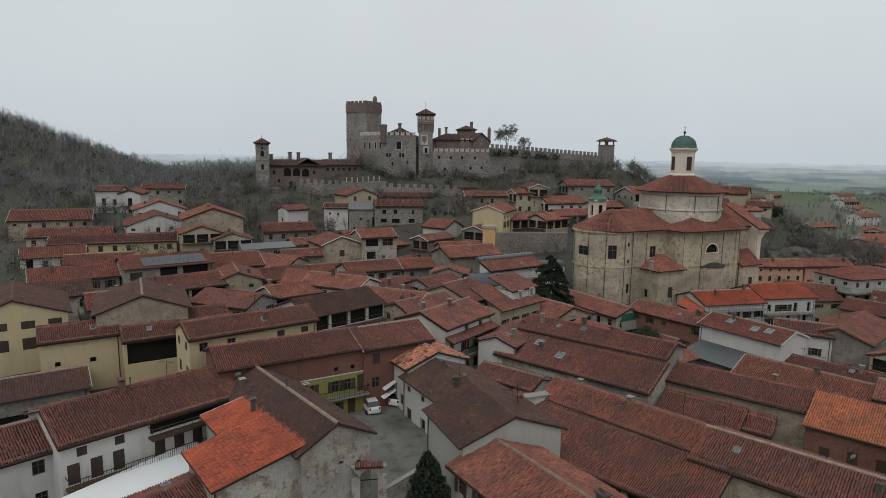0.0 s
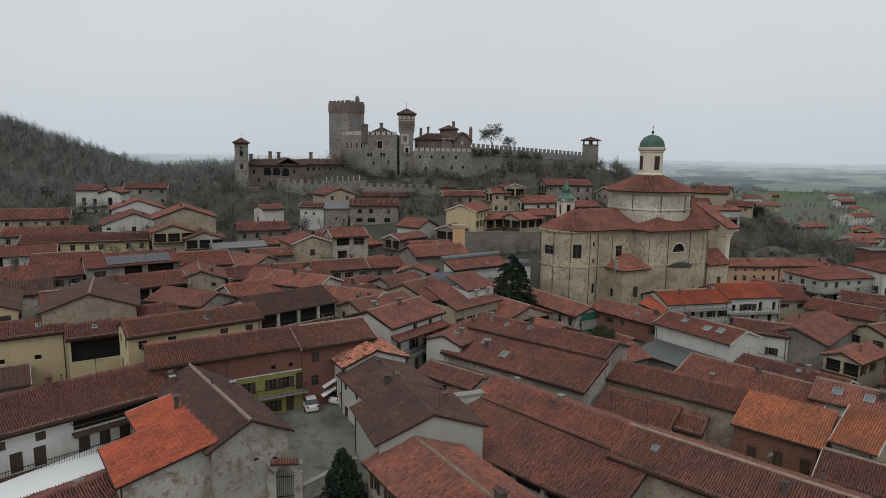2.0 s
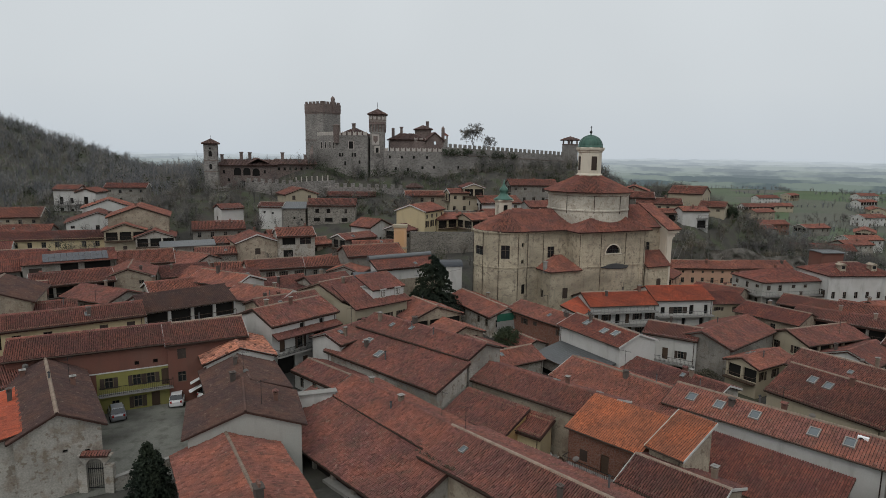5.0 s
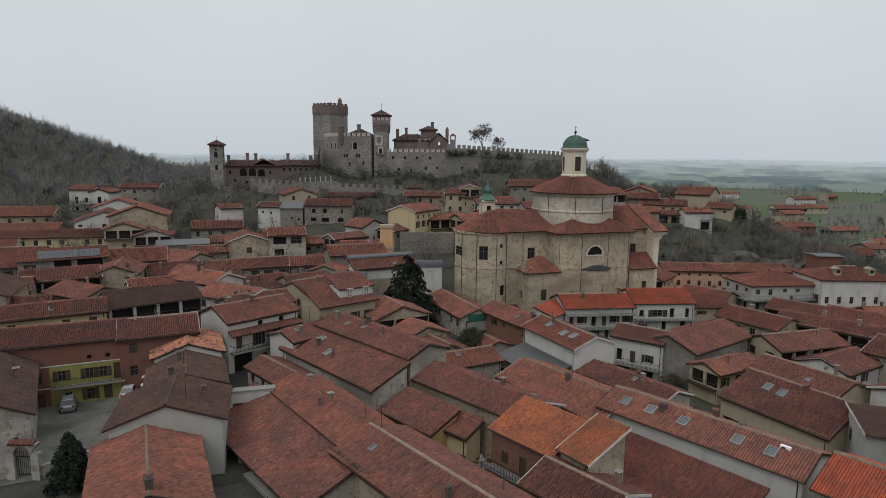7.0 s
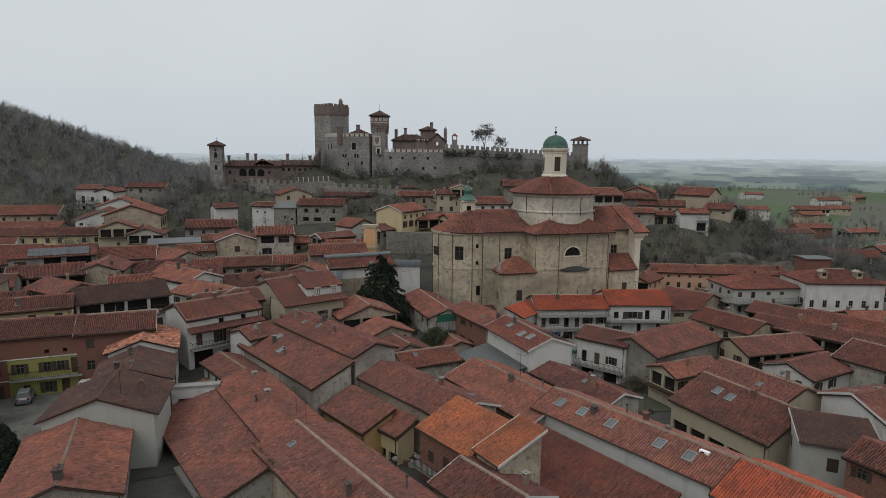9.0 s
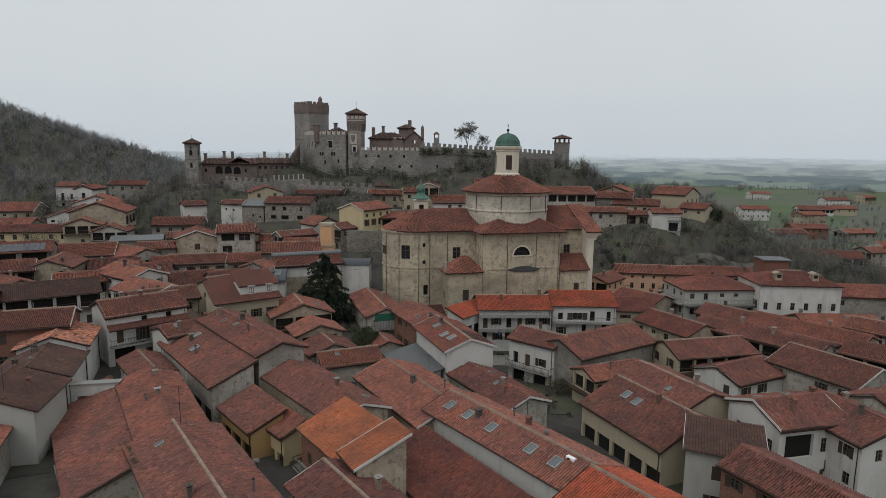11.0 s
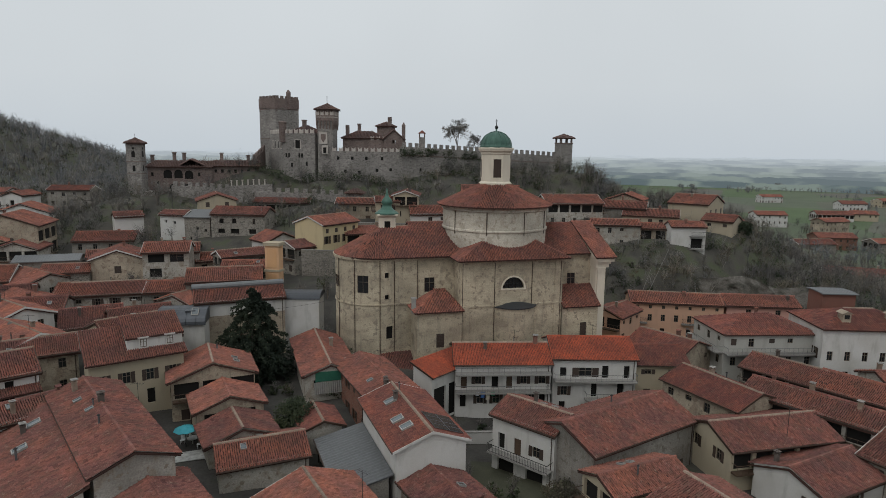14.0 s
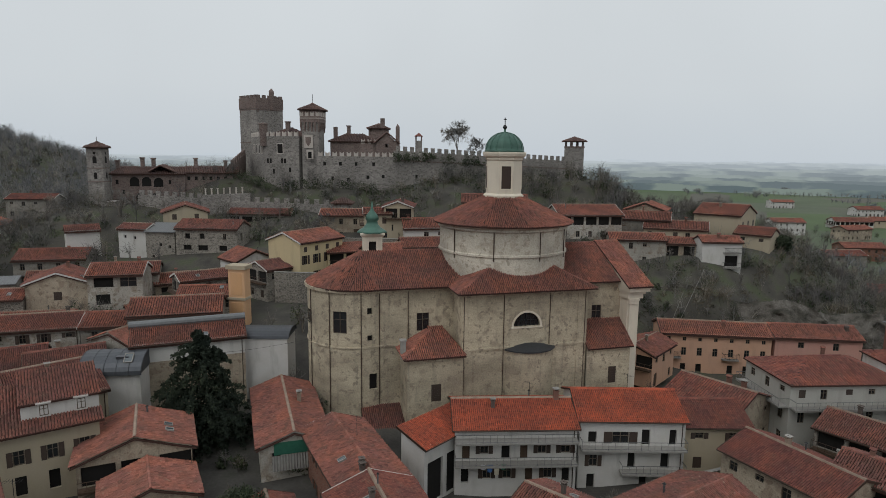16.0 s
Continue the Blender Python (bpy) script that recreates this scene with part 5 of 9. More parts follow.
house(101.5, 198.0, 150, 8, 8, 18.2, "cream", "rust", chimneys=0, base=9)
house(74.5, 188.0, 5, 12, 7, 17.2, "oldwhite", "rust", chimneys=0, base=8)
house(84.0, 188.5, 0, 9, 6, 16.4, "beige", "rust", chimneys=0, base=8, windows={"-y": [(1, 3.4, 4.4, 6.8, "hole"), (4.4, 6.6, 4.4, 6.8, "hole")]})
# the left slope
h = house(-99.6, 184.8, 12, 7.4, 7.8, 20.8, "white", "rust", pitch=17, base=10.6, chimneys=1, windows={"-y": [(1.6, 2.7, 4.4, 6.7, "hole"), (1.6, 2.7, 1.0, 3.4, "hole"), (4.6, 5.6, 4.8, 6.4, "hole"), (4.6, 5.6, 1.4, 3.0, "hole")], "+x": [(2, 3, 4.8, 6.4, "shut")]}, label="tall white house with stacked balconies on the slope")
balcony(h, "-y", 4.3, 0.1, 6.6, 1.2), balcony(h, "-y", 0.9, 0.1, 6.6, 1.2)
h = house(-93.4, 185.8, 100, 8.6, 6.6, 20.0, "white", "rust", base=10.6, chimneys=0, windows={"-x": [(2.2, 3.4, 4.6, 6.8, "hole"), (2.2, 3.4, 1.2, 3.4, "hole")]}, label="narrow white gabled house with dark balcony doors")
balcony(h, "-x", 4.5, 0.2, 5.5, 1.1, "wood", "wood")
house(-92.6, 204.6, 16, 13.5, 7.5, 20.6, "grey", "wine")
house(-81.3, 175, 119, 10, 14, 17.7, "white", "rust")
house(-104, 163.3, 25, 19, 12.6, 15.5, "beige", "rust")
house(-75.1, 160, 120, 12, 15.3, 15.6, "white", "old")
house(-55.1, 145.3, 116, 12, 13.8, 18.6, "beige", "rust", windows={"-y": bays(3, 11.5, 5.9, 2.3) + bays(3, 11.5, 2.4, 2.6), "-x": [(5.6, 6.4, 5.4, 6.4, "hole"), (8.6, 9.4, 5.4, 6.4, "hole")]}, label="beige house with open timber galleries under rust-red tiles")
house(-55.8, 140, 117, 9, 9.4, 15.0, "cream", "rust")
house(-49.1, 141, 115, 8, 9.1, 13.4, "oldwhite", "rust")
house(-74.6, 138.8, 22, 26, 8, 12.4, "yellow", "old")
house(-90.0, 148, 22, 18, 9, 12.6, "oldwhite", "rust")
house(-82.0, 128, 30, 12, 9, 11, "white", "wine")
h = house(-52.8, 115, 37, 16, 9.3, 12, "grey", "wine", base=3, chimneys=0, windows={"-y": [(1, 3, 5.2, 6.6, "shut"), (6, 9, 0.3, 3.4, "hole"), (10, 14.5, 0.3, 3.4, "hole"), (6, 9, 4.2, 7.2, "hole"), (10, 14.5, 4.2, 7.2, "hole")]}, label="grey barn house with solar panels on the roof")
zr = 12 - SIDE_OF[h.name][2]
solar(h, Matrix.Translation((-4.5, -4.2, zr - 4.2 * math.tan(radians(20)) + 0.13)) @ pose(0, 0, 0, 20, 0, 0), 11, 2)
house(-66, 108, 35, 14, 9, 10.6, "grey", "wine")
house(-68, 120, 25, 12, 8, 11, "white", "wine")
house(-64.0, 97.0, 35, 13, 9, 9.8, "oldwhite", "brown")
house(-45.8, 127.3, 30, 14, 12, 10.4, "oldwhite", "rust")
house(-36, 130.5, -21, 12, 11, 9.6, "oldwhite", "rust")
house(-38, 110.9, 115, 10, 9, 10.4, "beige", "old")
house(-45, 104, 40, 13, 9, 10.2, "oldwhite", "old")
house(-32.5, 93.8, -21, 11, 8, 9.8, "grey", "old")
house(-48, 92, 35, 12, 9, 10.2, "grey", "wine")
house(-18.2, 107.5, -23, 12, 8.4, 10, "white", "rust")
house(-15.9, 86.2, 45, 13.2, 9.0, 11.4, "white", "brown", style="hole", chimneys=0)

# ---- the church ----
CH = thing("church", pose(51.0, 133.1, 0.0, 0, 0, 26), "large church of stained lime plaster with tiled roofs and lantern dome", "church")
FOOT, EAVE = -4.0, 17.0
AX, AY, AR = -19.6, 0.6, 6.2            # round end of the choir


def curved_wall(s, r, z0, z1, holes, cx, cy, a0, a1, n=40, deep=0.45):
    """A round wall with openings given as (angle0, angle1, z0, z1), in degrees."""
    cuts = sorted({a0, a1, *np.linspace(a0, a1, n + 1).tolist(), *(v for h in holes for v in h[:2])})
    zs = sorted({z0, z1, *(v for h in holes for v in h[2:4])})
    p = lambda a, z, q=0.0: (cx + (r - q) * math.cos(radians(a)), cy + (r - q) * math.sin(radians(a)), z)
    for i in range(len(cuts) - 1):
        for j in range(len(zs) - 1):
            am, zm = (cuts[i] + cuts[i + 1]) / 2, (zs[j] + zs[j + 1]) / 2
            if not any(h[0] < am < h[1] and h[2] < zm < h[3] for h in holes):
                s.add([p(cuts[i], zs[j]), p(cuts[i + 1], zs[j]), p(cuts[i + 1], zs[j + 1]), p(cuts[i], zs[j + 1])], [(0, 1, 2, 3)])
    for b0, b1, w0, w1 in holes:
        v = [p(b0, w0), p(b1, w0), p(b1, w1), p(b0, w1), p(b0, w0, deep), p(b1, w0, deep), p(b1, w1, deep), p(b0, w1, deep)]
        s.add(v, [(0, 4, 5, 1), (1, 5, 6, 2), (2, 6, 7, 3), (3, 7, 4, 0)])
    return s


CW = M["church"]
apse_holes = [(236, 252, 11.6, 14.3), (176, 200, 12.0, 13.8), (275, 281, 13.9, 14.7), (275, 281, 10.6, 11.3), (277, 287, 4.4, 6.4)]
ap = part("apse", curved_wall(Soup(), AR, FOOT, EAVE, apse_holes, AX, AY, 90, 290).weld(), CW, CH)
for a0, a1, z0, z1 in apse_holes:
    am = radians((a0 + a1) / 2)
    wd = radians(a1 - a0) * AR
    m = Matrix.Translation((AX + (AR - 0.05) * math.cos(am), AY + (AR - 0.05) * math.sin(am), z0)) @ pose(0, 0, 0, 0, 0, math.degrees(am) + 90) @ pose(-wd / 2, 0, 0)
    if wd > 1.4:
        w = part("window", window_mesh("frame", wd, z1 - z0), None, ap, m=m)
        part("pane", window_mesh("pane", wd, z1 - z0), None, w)
    else:
        part("opening", window_mesh("hole", wd, z1 - z0), None, ap, m=m)


def flat_wall(name, ax, ay, yaw, width, z0, z1, holes, parent=CH, mat=None, styles=None):
    s = Soup()
    xf = pose(ax, ay, 0, 0, 0, yaw)
    facade(s, xf, width, z0, z1, [h[:4] for h in holes])
    w = part(name, s, mat or CW, parent)
    for u0, u1, v0, v1, st in holes:
        put_window(w, xf, u0, v0, u1 - u0, v1 - v0, st)
    return w


# choir sides, transepts, nave
flat_wall("choir_wall", AX + 2.1, -5.25, 0, 11.4 - 2.1, FOOT, EAVE, [(4.6, 6.2, 11.4, 13.7, "bare"), (5.1, 6.0, 4.4, 6.2, "hole")])
flat_wall("choir_wall", -8.2, 6.8, 180, 11.4, FOOT, EAVE, [])
flat_wall("transept_wall", -8.2, -3.0, 270, 6.2, FOOT, EAVE, [])
tr = Soup()
LU, LW, LZ0 = 8.3, 1.75, 12.3          # half-round window: middle, half width, sill
arc = [(LU + LW * math.cos(a), LZ0 + LW * math.sin(a)) for a in np.linspace(0, math.pi, 17)]
mid = arc[8][1]
xf = pose(-8.2, -9.2, 0)
tr.add([(0, 0, FOOT), (16.4, 0, FOOT), (16.4, 0, LZ0), (0, 0, LZ0)], [(0, 1, 2, 3)], 0, xf)
left, right = [q for q in arc if q[0] <= LU + 1e-6], [q for q in arc if q[0] >= LU - 1e-6]
for side, x in ((left, 0.0), (right, 16.4)):
    for i in range(len(side) - 1):
        (x0, z0), (x1, z1) = side[i], side[i + 1]
        tr.add([(x, 0, z0), (x0, 0, z0), (x1, 0, z1), (x, 0, z1)], [(0, 1, 2, 3)], 0, xf)
tr.add([(0, 0, mid), (16.4, 0, mid), (16.4, 0, EAVE), (0, 0, EAVE)], [(0, 1, 2, 3)], 0, xf)
ring = [(LU - LW, LZ0)] + list(reversed(arc))
for (x0, z0), (x1, z1) in zip(ring, ring[1:] + ring[:1]):
    tr.add([(x0, 0, z0), (x1, 0, z1), (x1, 0.5, z1), (x0, 0.5, z0)], [(0, 1, 2, 3)], 0, xf)
front = part("transept_wall", tr, CW, CH)
lun = part("window", Soup().add([(x, 0.4, z) for x, z in arc], [tuple(range(len(arc)))], 0, xf), M["glass"], front, "half-round window with dark glass")
fr = Soup()
for k in range(1, 6):
    x = LU - LW + 2 * LW * k / 6
    fr.box(x - 0.04, x + 0.04, 0.3, 0.39, LZ0, LZ0 + math.sqrt(max(0.01, LW ** 2 - (x - LU) ** 2)), 0, xf)
fr.box(LU - LW, LU + LW, 0.3, 0.39, LZ0 + 0.7, LZ0 + 0.76, 0, xf)
part("glazing_bar", fr, M["iron"], lun, kind="stuff")
hood = Soup()
for i in range(16):
    t0, t1 = math.pi * i / 16, math.pi * (i + 1) / 16
    q = [(LU + r * math.cos(t), -y, LZ0 + r * math.sin(t)) for t in (t0, t1) for r in (LW + 0.02, LW + 0.26) for y in (0.0, 0.07)]
    hood.add(q, [(0, 2, 6, 4), (1, 5, 7, 3), (2, 3, 7, 6), (0, 4, 5, 1)], 0, xf)
hood.box(LU - LW - 0.3, LU + LW + 0.3, -0.12, 0, LZ0 - 0.16, LZ0, 0, xf)
part("window_surround", hood, M["lantern"], lun)
flat_wall("transept_wall", 8.2, -9.2, 90, 2.8, FOOT, EAVE, [])
flat_wall("transept_wall", 8.2, 9.2, 180, 16.4, FOOT, EAVE, [])
flat_wall("transept_wall", 8.2, 6.4, 90, 2.8, FOOT, EAVE, [])
flat_wall("nave_wall", 8.2, -6.4, 0, 6.8, FOOT, EAVE, [(2.2, 3.6, 11.6, 13.8, "bare")])
flat_wall("nave_wall", 15.0, 6.4, 180, 6.8, FOOT, EAVE, [])
# mouldings that run round the walls
def band(s, x0, y0, x1, y1, z, h=0.28, d=0.16):
    dx, dy = x1 - x0, y1 - y0
    n = math.hypot(dx, dy)
    xf = pose(x0, y0, 0, 0, 0, math.degrees(math.atan2(dy, dx)))
    s.box(-d, n + d, -d, 0.05, z, z + h, 0, xf)
    return s.box(-d * 0.6, n + d * 0.6, -d * 0.55, 0.05, z - 0.16, z, 0, xf)

for z, hh, d in ((9.7, 0.22, 0.14), (EAVE - 0.42, 0.4, 0.34)):
    for seg in ((-17.5, -5.25, -8.2, -5.25), (-8.2, -3.0, -8.2, -9.2), (-8.2, -9.2, 8.2, -9.2), (8.2, -9.2, 8.2, -6.4), (8.2, -6.4, 15, -6.4)):
        part("cornice", band(Soup(), *seg, z, hh, d), CW, CH)
    s = Soup().ring([(AR, z), (AR + d, z + 0.05), (AR + d, z + hh), (AR, z + hh)], 40, 0, pose(AX, AY, 0), radians(90), radians(290), cap=False)
    part("cornice", s, CW, CH)
# flat strips that divide the walls
for a in (158, 200, 232, 268, 289):
    am = radians(a)
    m = Matrix.Translation((AX + AR * math.cos(am), AY + AR * math.sin(am), 0)) @ pose(0, 0, 0, 0, 0, a + 90)
    part("downpipe", Soup().tube((0, -0.1, FOOT), (0, -0.1, EAVE - 0.3), 0.05), M["gutter"], CH, m=m)
for x, y in ((-8.0, -9.3), (-2.95, -9.3), (3.1, -9.3), (7.9, -9.3), (14.6, -6.5), (-14.0, -5.4)):
    part("downpipe", Soup().tube((x, y, FOOT), (x, y, EAVE - 0.3), 0.05), M["gutter"], CH)
for x in (-8.2, 6.9):
    part("pilaster_strip", Soup().box(x, x + 1.3, -9.3, -9.1, FOOT, EAVE - 0.4), CW, CH)
# roofs
tiled_roof(CH, [
    [(-9.0, -10.3, 16.9), (9.0, -10.3, 16.9), (4.2, -7.2, 19.4), (-4.2, -7.2, 19.4)],
    [(9.0, -10.3, 16.9), (9.0, -2.0, 16.9), (4.2, -2.0, 19.4), (4.2, -7.2, 19.4)],
    [(-9.0, -2.0, 16.9), (-9.0, -10.3, 16.9), (-4.2, -7.2, 19.4), (-4.2, -2.0, 19.4)],
    [(-9.0, 10.0, EAVE), (-4.6, 4.0, 20.6), (4.6, 4.0, 20.6), (9.0, 10.0, EAVE)],
    [(AX + 1.5, -6.1, EAVE), (-6.6, -6.1, EAVE), (-6.6, AY, 20.7), (AX + 0.6, AY, 20.7)],
    [(-6.6, 7.5, EAVE), (AX + 0.6, 7.5, EAVE), (AX + 0.6, AY, 20.7), (-6.6, AY, 20.7)],
    [(6.0, -7.2, EAVE), (15.4, -7.2, EAVE), (15.4, 0, 21.2), (6.0, 0, 21.2)],
    [(15.4, 7.2, EAVE), (6.0, 7.2, EAVE), (6.0, 0, 21.2), (15.4, 0, 21.2)],
], seed=11)
tiled_roof(CH, cone_faces(AR + 0.75, EAVE, 0, 20.7, 14, AX + 0.6, AY, radians(85), radians(282)), seed=12)
# drum
DR = 8.4
part("drum", Soup().ring([(DR, 16.5), (DR, 20.6), (DR + 0.18, 20.7), (DR + 0.18, 20.95), (DR, 21.05), (DR, 23.7), (DR + 0.25, 23.85), (DR + 0.25, 24.1), (DR + 0.5, 24.3), (DR + 0.5, 24.5)], 48), M["drum"], CH)
for a in (205, 243, 283, 318):
    am = radians(a)
    part("downpipe", Soup().tube(((DR + 0.12) * math.cos(am), (DR + 0.12) * math.sin(am), 20.2), ((DR + 0.12) * math.cos(am), (DR + 0.12) * math.sin(am), 24.3), 0.07), M["gutter"], CH)
tiled_roof(CH, cone_faces(DR + 0.95, 24.5, 2.3, 27.75, 20), seed=13, name="drum_roof")
# lantern with its copper dome
LA = part("lantern", Soup().ring([(2.75, 27.2), (2.75, 27.9), (2.55, 28.05), (2.4, 28.15), (2.4, 32.4), (2.55, 32.55), (2.55, 32.75), (2.85, 33.0), (2.95, 33.3), (2.95, 33.5), (2.3, 33.6)], 8, 0, pose(0, 0, 0, 0, 0, 22.5 - 26 + 14)), M["lantern"], CH)
for a in range(0, 360, 90):
    am = radians(a - 26 - 76)
    m = Matrix.Translation((2.24 * math.cos(am), 2.24 * math.sin(am), 28.8)) @ pose(0, 0, 0, 0, 0, a - 26 - 76 + 90)
    wi = part("window", Soup().box(-0.8, 0.8, -0.06, 0.1, -0.12, 0).box(-0.8, -0.62, -0.06, 0.1, 0, 2.9).box(0.62, 0.8, -0.06, 0.1, 0, 2.9).box(-0.8, 0.8, -0.06, 0.1, 2.9, 3.1), M["lantern"], LA, m=m)
    part("louvre", Soup().box(-0.62, 0.62, -0.02, 0.06, 0, 2.9), M["shutter"], wi)
DO = part("dome", Soup().ring([(2.62, 33.5), (2.62, 33.75)] + [(2.5 * math.cos(a), 33.75 + 2.35 * math.sin(a)) for a in np.linspace(0.03, 1.5, 12)] + [(0.14, 36.15), (0.14, 36.5)], 32), M["copper"], CH, smooth=True)
for k in range(16):
    am = math.pi * 2 * k / 16
    rb = Soup()
    pts = [(2.53 * math.cos(a) * math.cos(am), 2.53 * math.cos(a) * math.sin(am), 33.76 + 2.37 * math.sin(a)) for a in np.linspace(0.03, 1.45, 9)]
    for p, q in zip(pts, pts[1:]):
        rb.tube(p, q, 0.035, n=4)
    part("seam", rb, M["copper"], DO)
cr_ = Soup().ring([(0.05, 36.4), (0.24, 36.6), (0.3, 36.75), (0.22, 36.95), (0.05, 37.05)], 10).box(-0.045, 0.045, -0.045, 0.045, 37.0, 38.0).box(-0.2, 0.2, -0.04, 0.04, 37.7, 37.79)
part("cross", cr_, M["iron"], DO)
# side chapel, bowed confessional bay, aisle, west front
flat_wall("chapel_wall", -15.0, -9.9, 0, 6.8, FOOT, 9.6, [(2.9, 4.1, 4.0, 6.1, "shut")])
flat_wall("chapel_wall", -15.0, -5.2, 270, 4.7, FOOT, 9.6, [(1.2, 2.2, 3.8, 5.4, "hole")])
tiled_roof(CH, [[(-15.5, -10.5, 9.5), (-8.0, -10.5, 9.5), (-9.6, -6.4, 11.6), (-11.6, -6.4, 11.6)], [(-15.5, -5.2, 9.5), (-15.5, -10.5, 9.5), (-11.6, -6.4, 11.6), (-11.6, -5.2, 11.6)], [(-8.0, -10.5, 9.5), (-8.0, -5.2, 9.5), (-9.6, -5.2, 11.6), (-9.6, -6.4, 11.6)], [(-11.6, -6.4, 11.6), (-9.6, -6.4, 11.6), (-9.6, -5.2, 11.9), (-11.6, -5.2, 11.9)]], seed=14)
part("chimney", Soup().box(-0.3, 0.3, -0.3, 0.3, 9.0, 11.2).box(-0.4, 0.4, -0.4, 0.4, 11.2, 11.35), M["concrete"], CH, m=pose(-15.2, -8.2, 0))
flat_wall("sacristy_wall", -19.6, -9.4, 0, 4.5, FOOT, 0.6, [(2.6, 3.4, -2.6, -0.6, "hole")])
flat_wall("sacristy_wall", -19.6, -5.0, 270, 4.4, FOOT, 0.6, [])
tiled_roof(CH, [[(-19.9, -9.8, 0.6), (-15.0, -9.8, 0.6), (-15.0, -5.2, 2.3), (-19.9, -5.2, 2.3)]], "t_old", seed=17)
by = part("bow", curved_wall(Soup(), 3.6, FOOT, 9.5, [], 0.6, -7.4, 195, 345, 24), CW, CH, "shallow bowed bay of stained plaster")
part("bow_roof", Soup().ring([(3.85, 9.45), (3.85, 9.62), (1.5, 10.3), (0.05, 10.45)], 24, 0, pose(0.6, -7.4, 0), radians(188), radians(352), cap=False), plain("lead_sheet", (0.045, 0.048, 0.052), 0.5, 0.3), by, "dark lead roof")
flat_wall("aisle_wall", 8.2, -9.6, 0, 6.2, FOOT, 9.2, [(3.2, 4.3, 4.2, 6.4, "shut")])
tiled_roof(CH, [[(8.1, -10.2, 9.1), (14.6, -10.2, 9.1), (14.6, -6.3, 12.0), (8.1, -6.3, 12.0)]], seed=15)
WF = M["lantern"]
s = Soup().box(14.5, 16.2, -8.2, 8.2, FOOT, 15.8)
part("west_front", s, WF, CH, "pale stucco west front")
for y in (-8.45, 7.4):
    for x in (14.7,):
        part("pilaster", Soup().box(x, x + 1.1, y, y + 1.05, FOOT, 14.2).box(x - 0.12, x + 1.22, y - 0.12, y + 1.17, 14.2, 14.6).box(x - 0.2, x + 1.3, y - 0.2, y + 1.25, 14.6, 14.9), WF, CH)
s = Soup()
for k, (o, z0, z1) in enumerate(((0.35, 14.9, 15.5), (0.55, 15.5, 15.9), (0.95, 15.9, 16.3), (1.1, 16.3, 16.6))):
    s.box(14.5 - o * 0.4, 16.2 + o, -8.2 - o, 8.2 + o, z0, z1)
part("entablature", s, WF, CH)
tiled_roof(CH, [[(13.8, -9.5, 16.6), (17.4, -9.5, 16.6), (17.4, 0, 21.4), (13.8, 0, 21.4)], [(17.4, 9.5, 16.6), (13.8, 9.5, 16.6), (13.8, 0, 21.4), (17.4, 0, 21.4)]], seed=16)
part("gable", Soup().add([(16.9, -9, 16.5), (16.9, 9, 16.5), (16.9, 0, 21.2), (14.0, -9, 16.5), (14.0, 9, 16.5), (14.0, 0, 21.2)], [(0, 1, 2), (5, 4, 3)]), WF, CH)

# small belfry behind the choir
BF = thing("belfry", pose(33.0, 132.2, 0, 0, 0, 20), "slim cream belfry with a green copper onion roof", "bell tower")
b = Soup()
for k in range(4):
    facade(b, pose(0, 0, 0, 0, 0, 90 * k) @ pose(-1.35, -1.35, 0), 2.7, 5, 22.0, [(0.85, 1.85, 19.0, 21.2)])
part("wall", b, M["lantern"], BF)
# near-black core paints the shade inside the bell stage
part("opening", Soup().box(-0.95, 0.95, -0.95, 0.95, 18.5, 21.6), M["dark"], BF)
part("cornice", Soup().ring([(1.95, 21.8), (2.35, 22.1), (2.35, 22.35), (1.9, 22.4)], 4, 0, pose(0, 0, 0, 0, 0, 45)), M["lantern"], BF)
part("roof", Soup().ring([(2.2, 22.35), (1.9, 22.6), (1.25, 23.0), (0.85, 23.5), (0.8, 23.9), (1.0, 24.2), (0.85, 24.7), (0.4, 25.2), (0.18, 25.7), (0.06, 26.6)], 8, 0, pose(0, 0, 0, 0, 0, 22.5)), M["copper"], BF, smooth=True)

# ---- the castle on its hill ----
KE = thing("castle", pose(0, 0, 0), "dark stone castle with battlements and towers on the hilltop", "castle")
CS, CB = M["castle"], M["castlebrick"]
PALE = plaster("pale_merlon_plaster", (0.46, 0.42, 0.38), (0.2, 0.17, 0.15), 0.5)


def merlons(s, length, z, w=0.85, gap=0.75, h=1.1, t=0.5, tail=False, xf=None):
    n = max(1, int(length / (w + gap)))
    st = length / n
    for k in range(n):
        u = k * st + (st - w) / 2
        if tail:
            p = [(u, z), (u + w, z), (u + w, z + h), (u + w / 2, z + h * 0.62), (u, z + h)]
            v = [(a, 0, b) for a, b in p] + [(a, t, b) for a, b in p]
            s.add(v, [(0, 1, 2, 3, 4), (9, 8, 7, 6, 5)] + [(i, i + 5, (i + 1) % 5 + 5, (i + 1) % 5) for i in range(5)], 0, xf)
        else:
            s.box(u, u + w, 0, t, z, z + h, 0, xf)
    return s


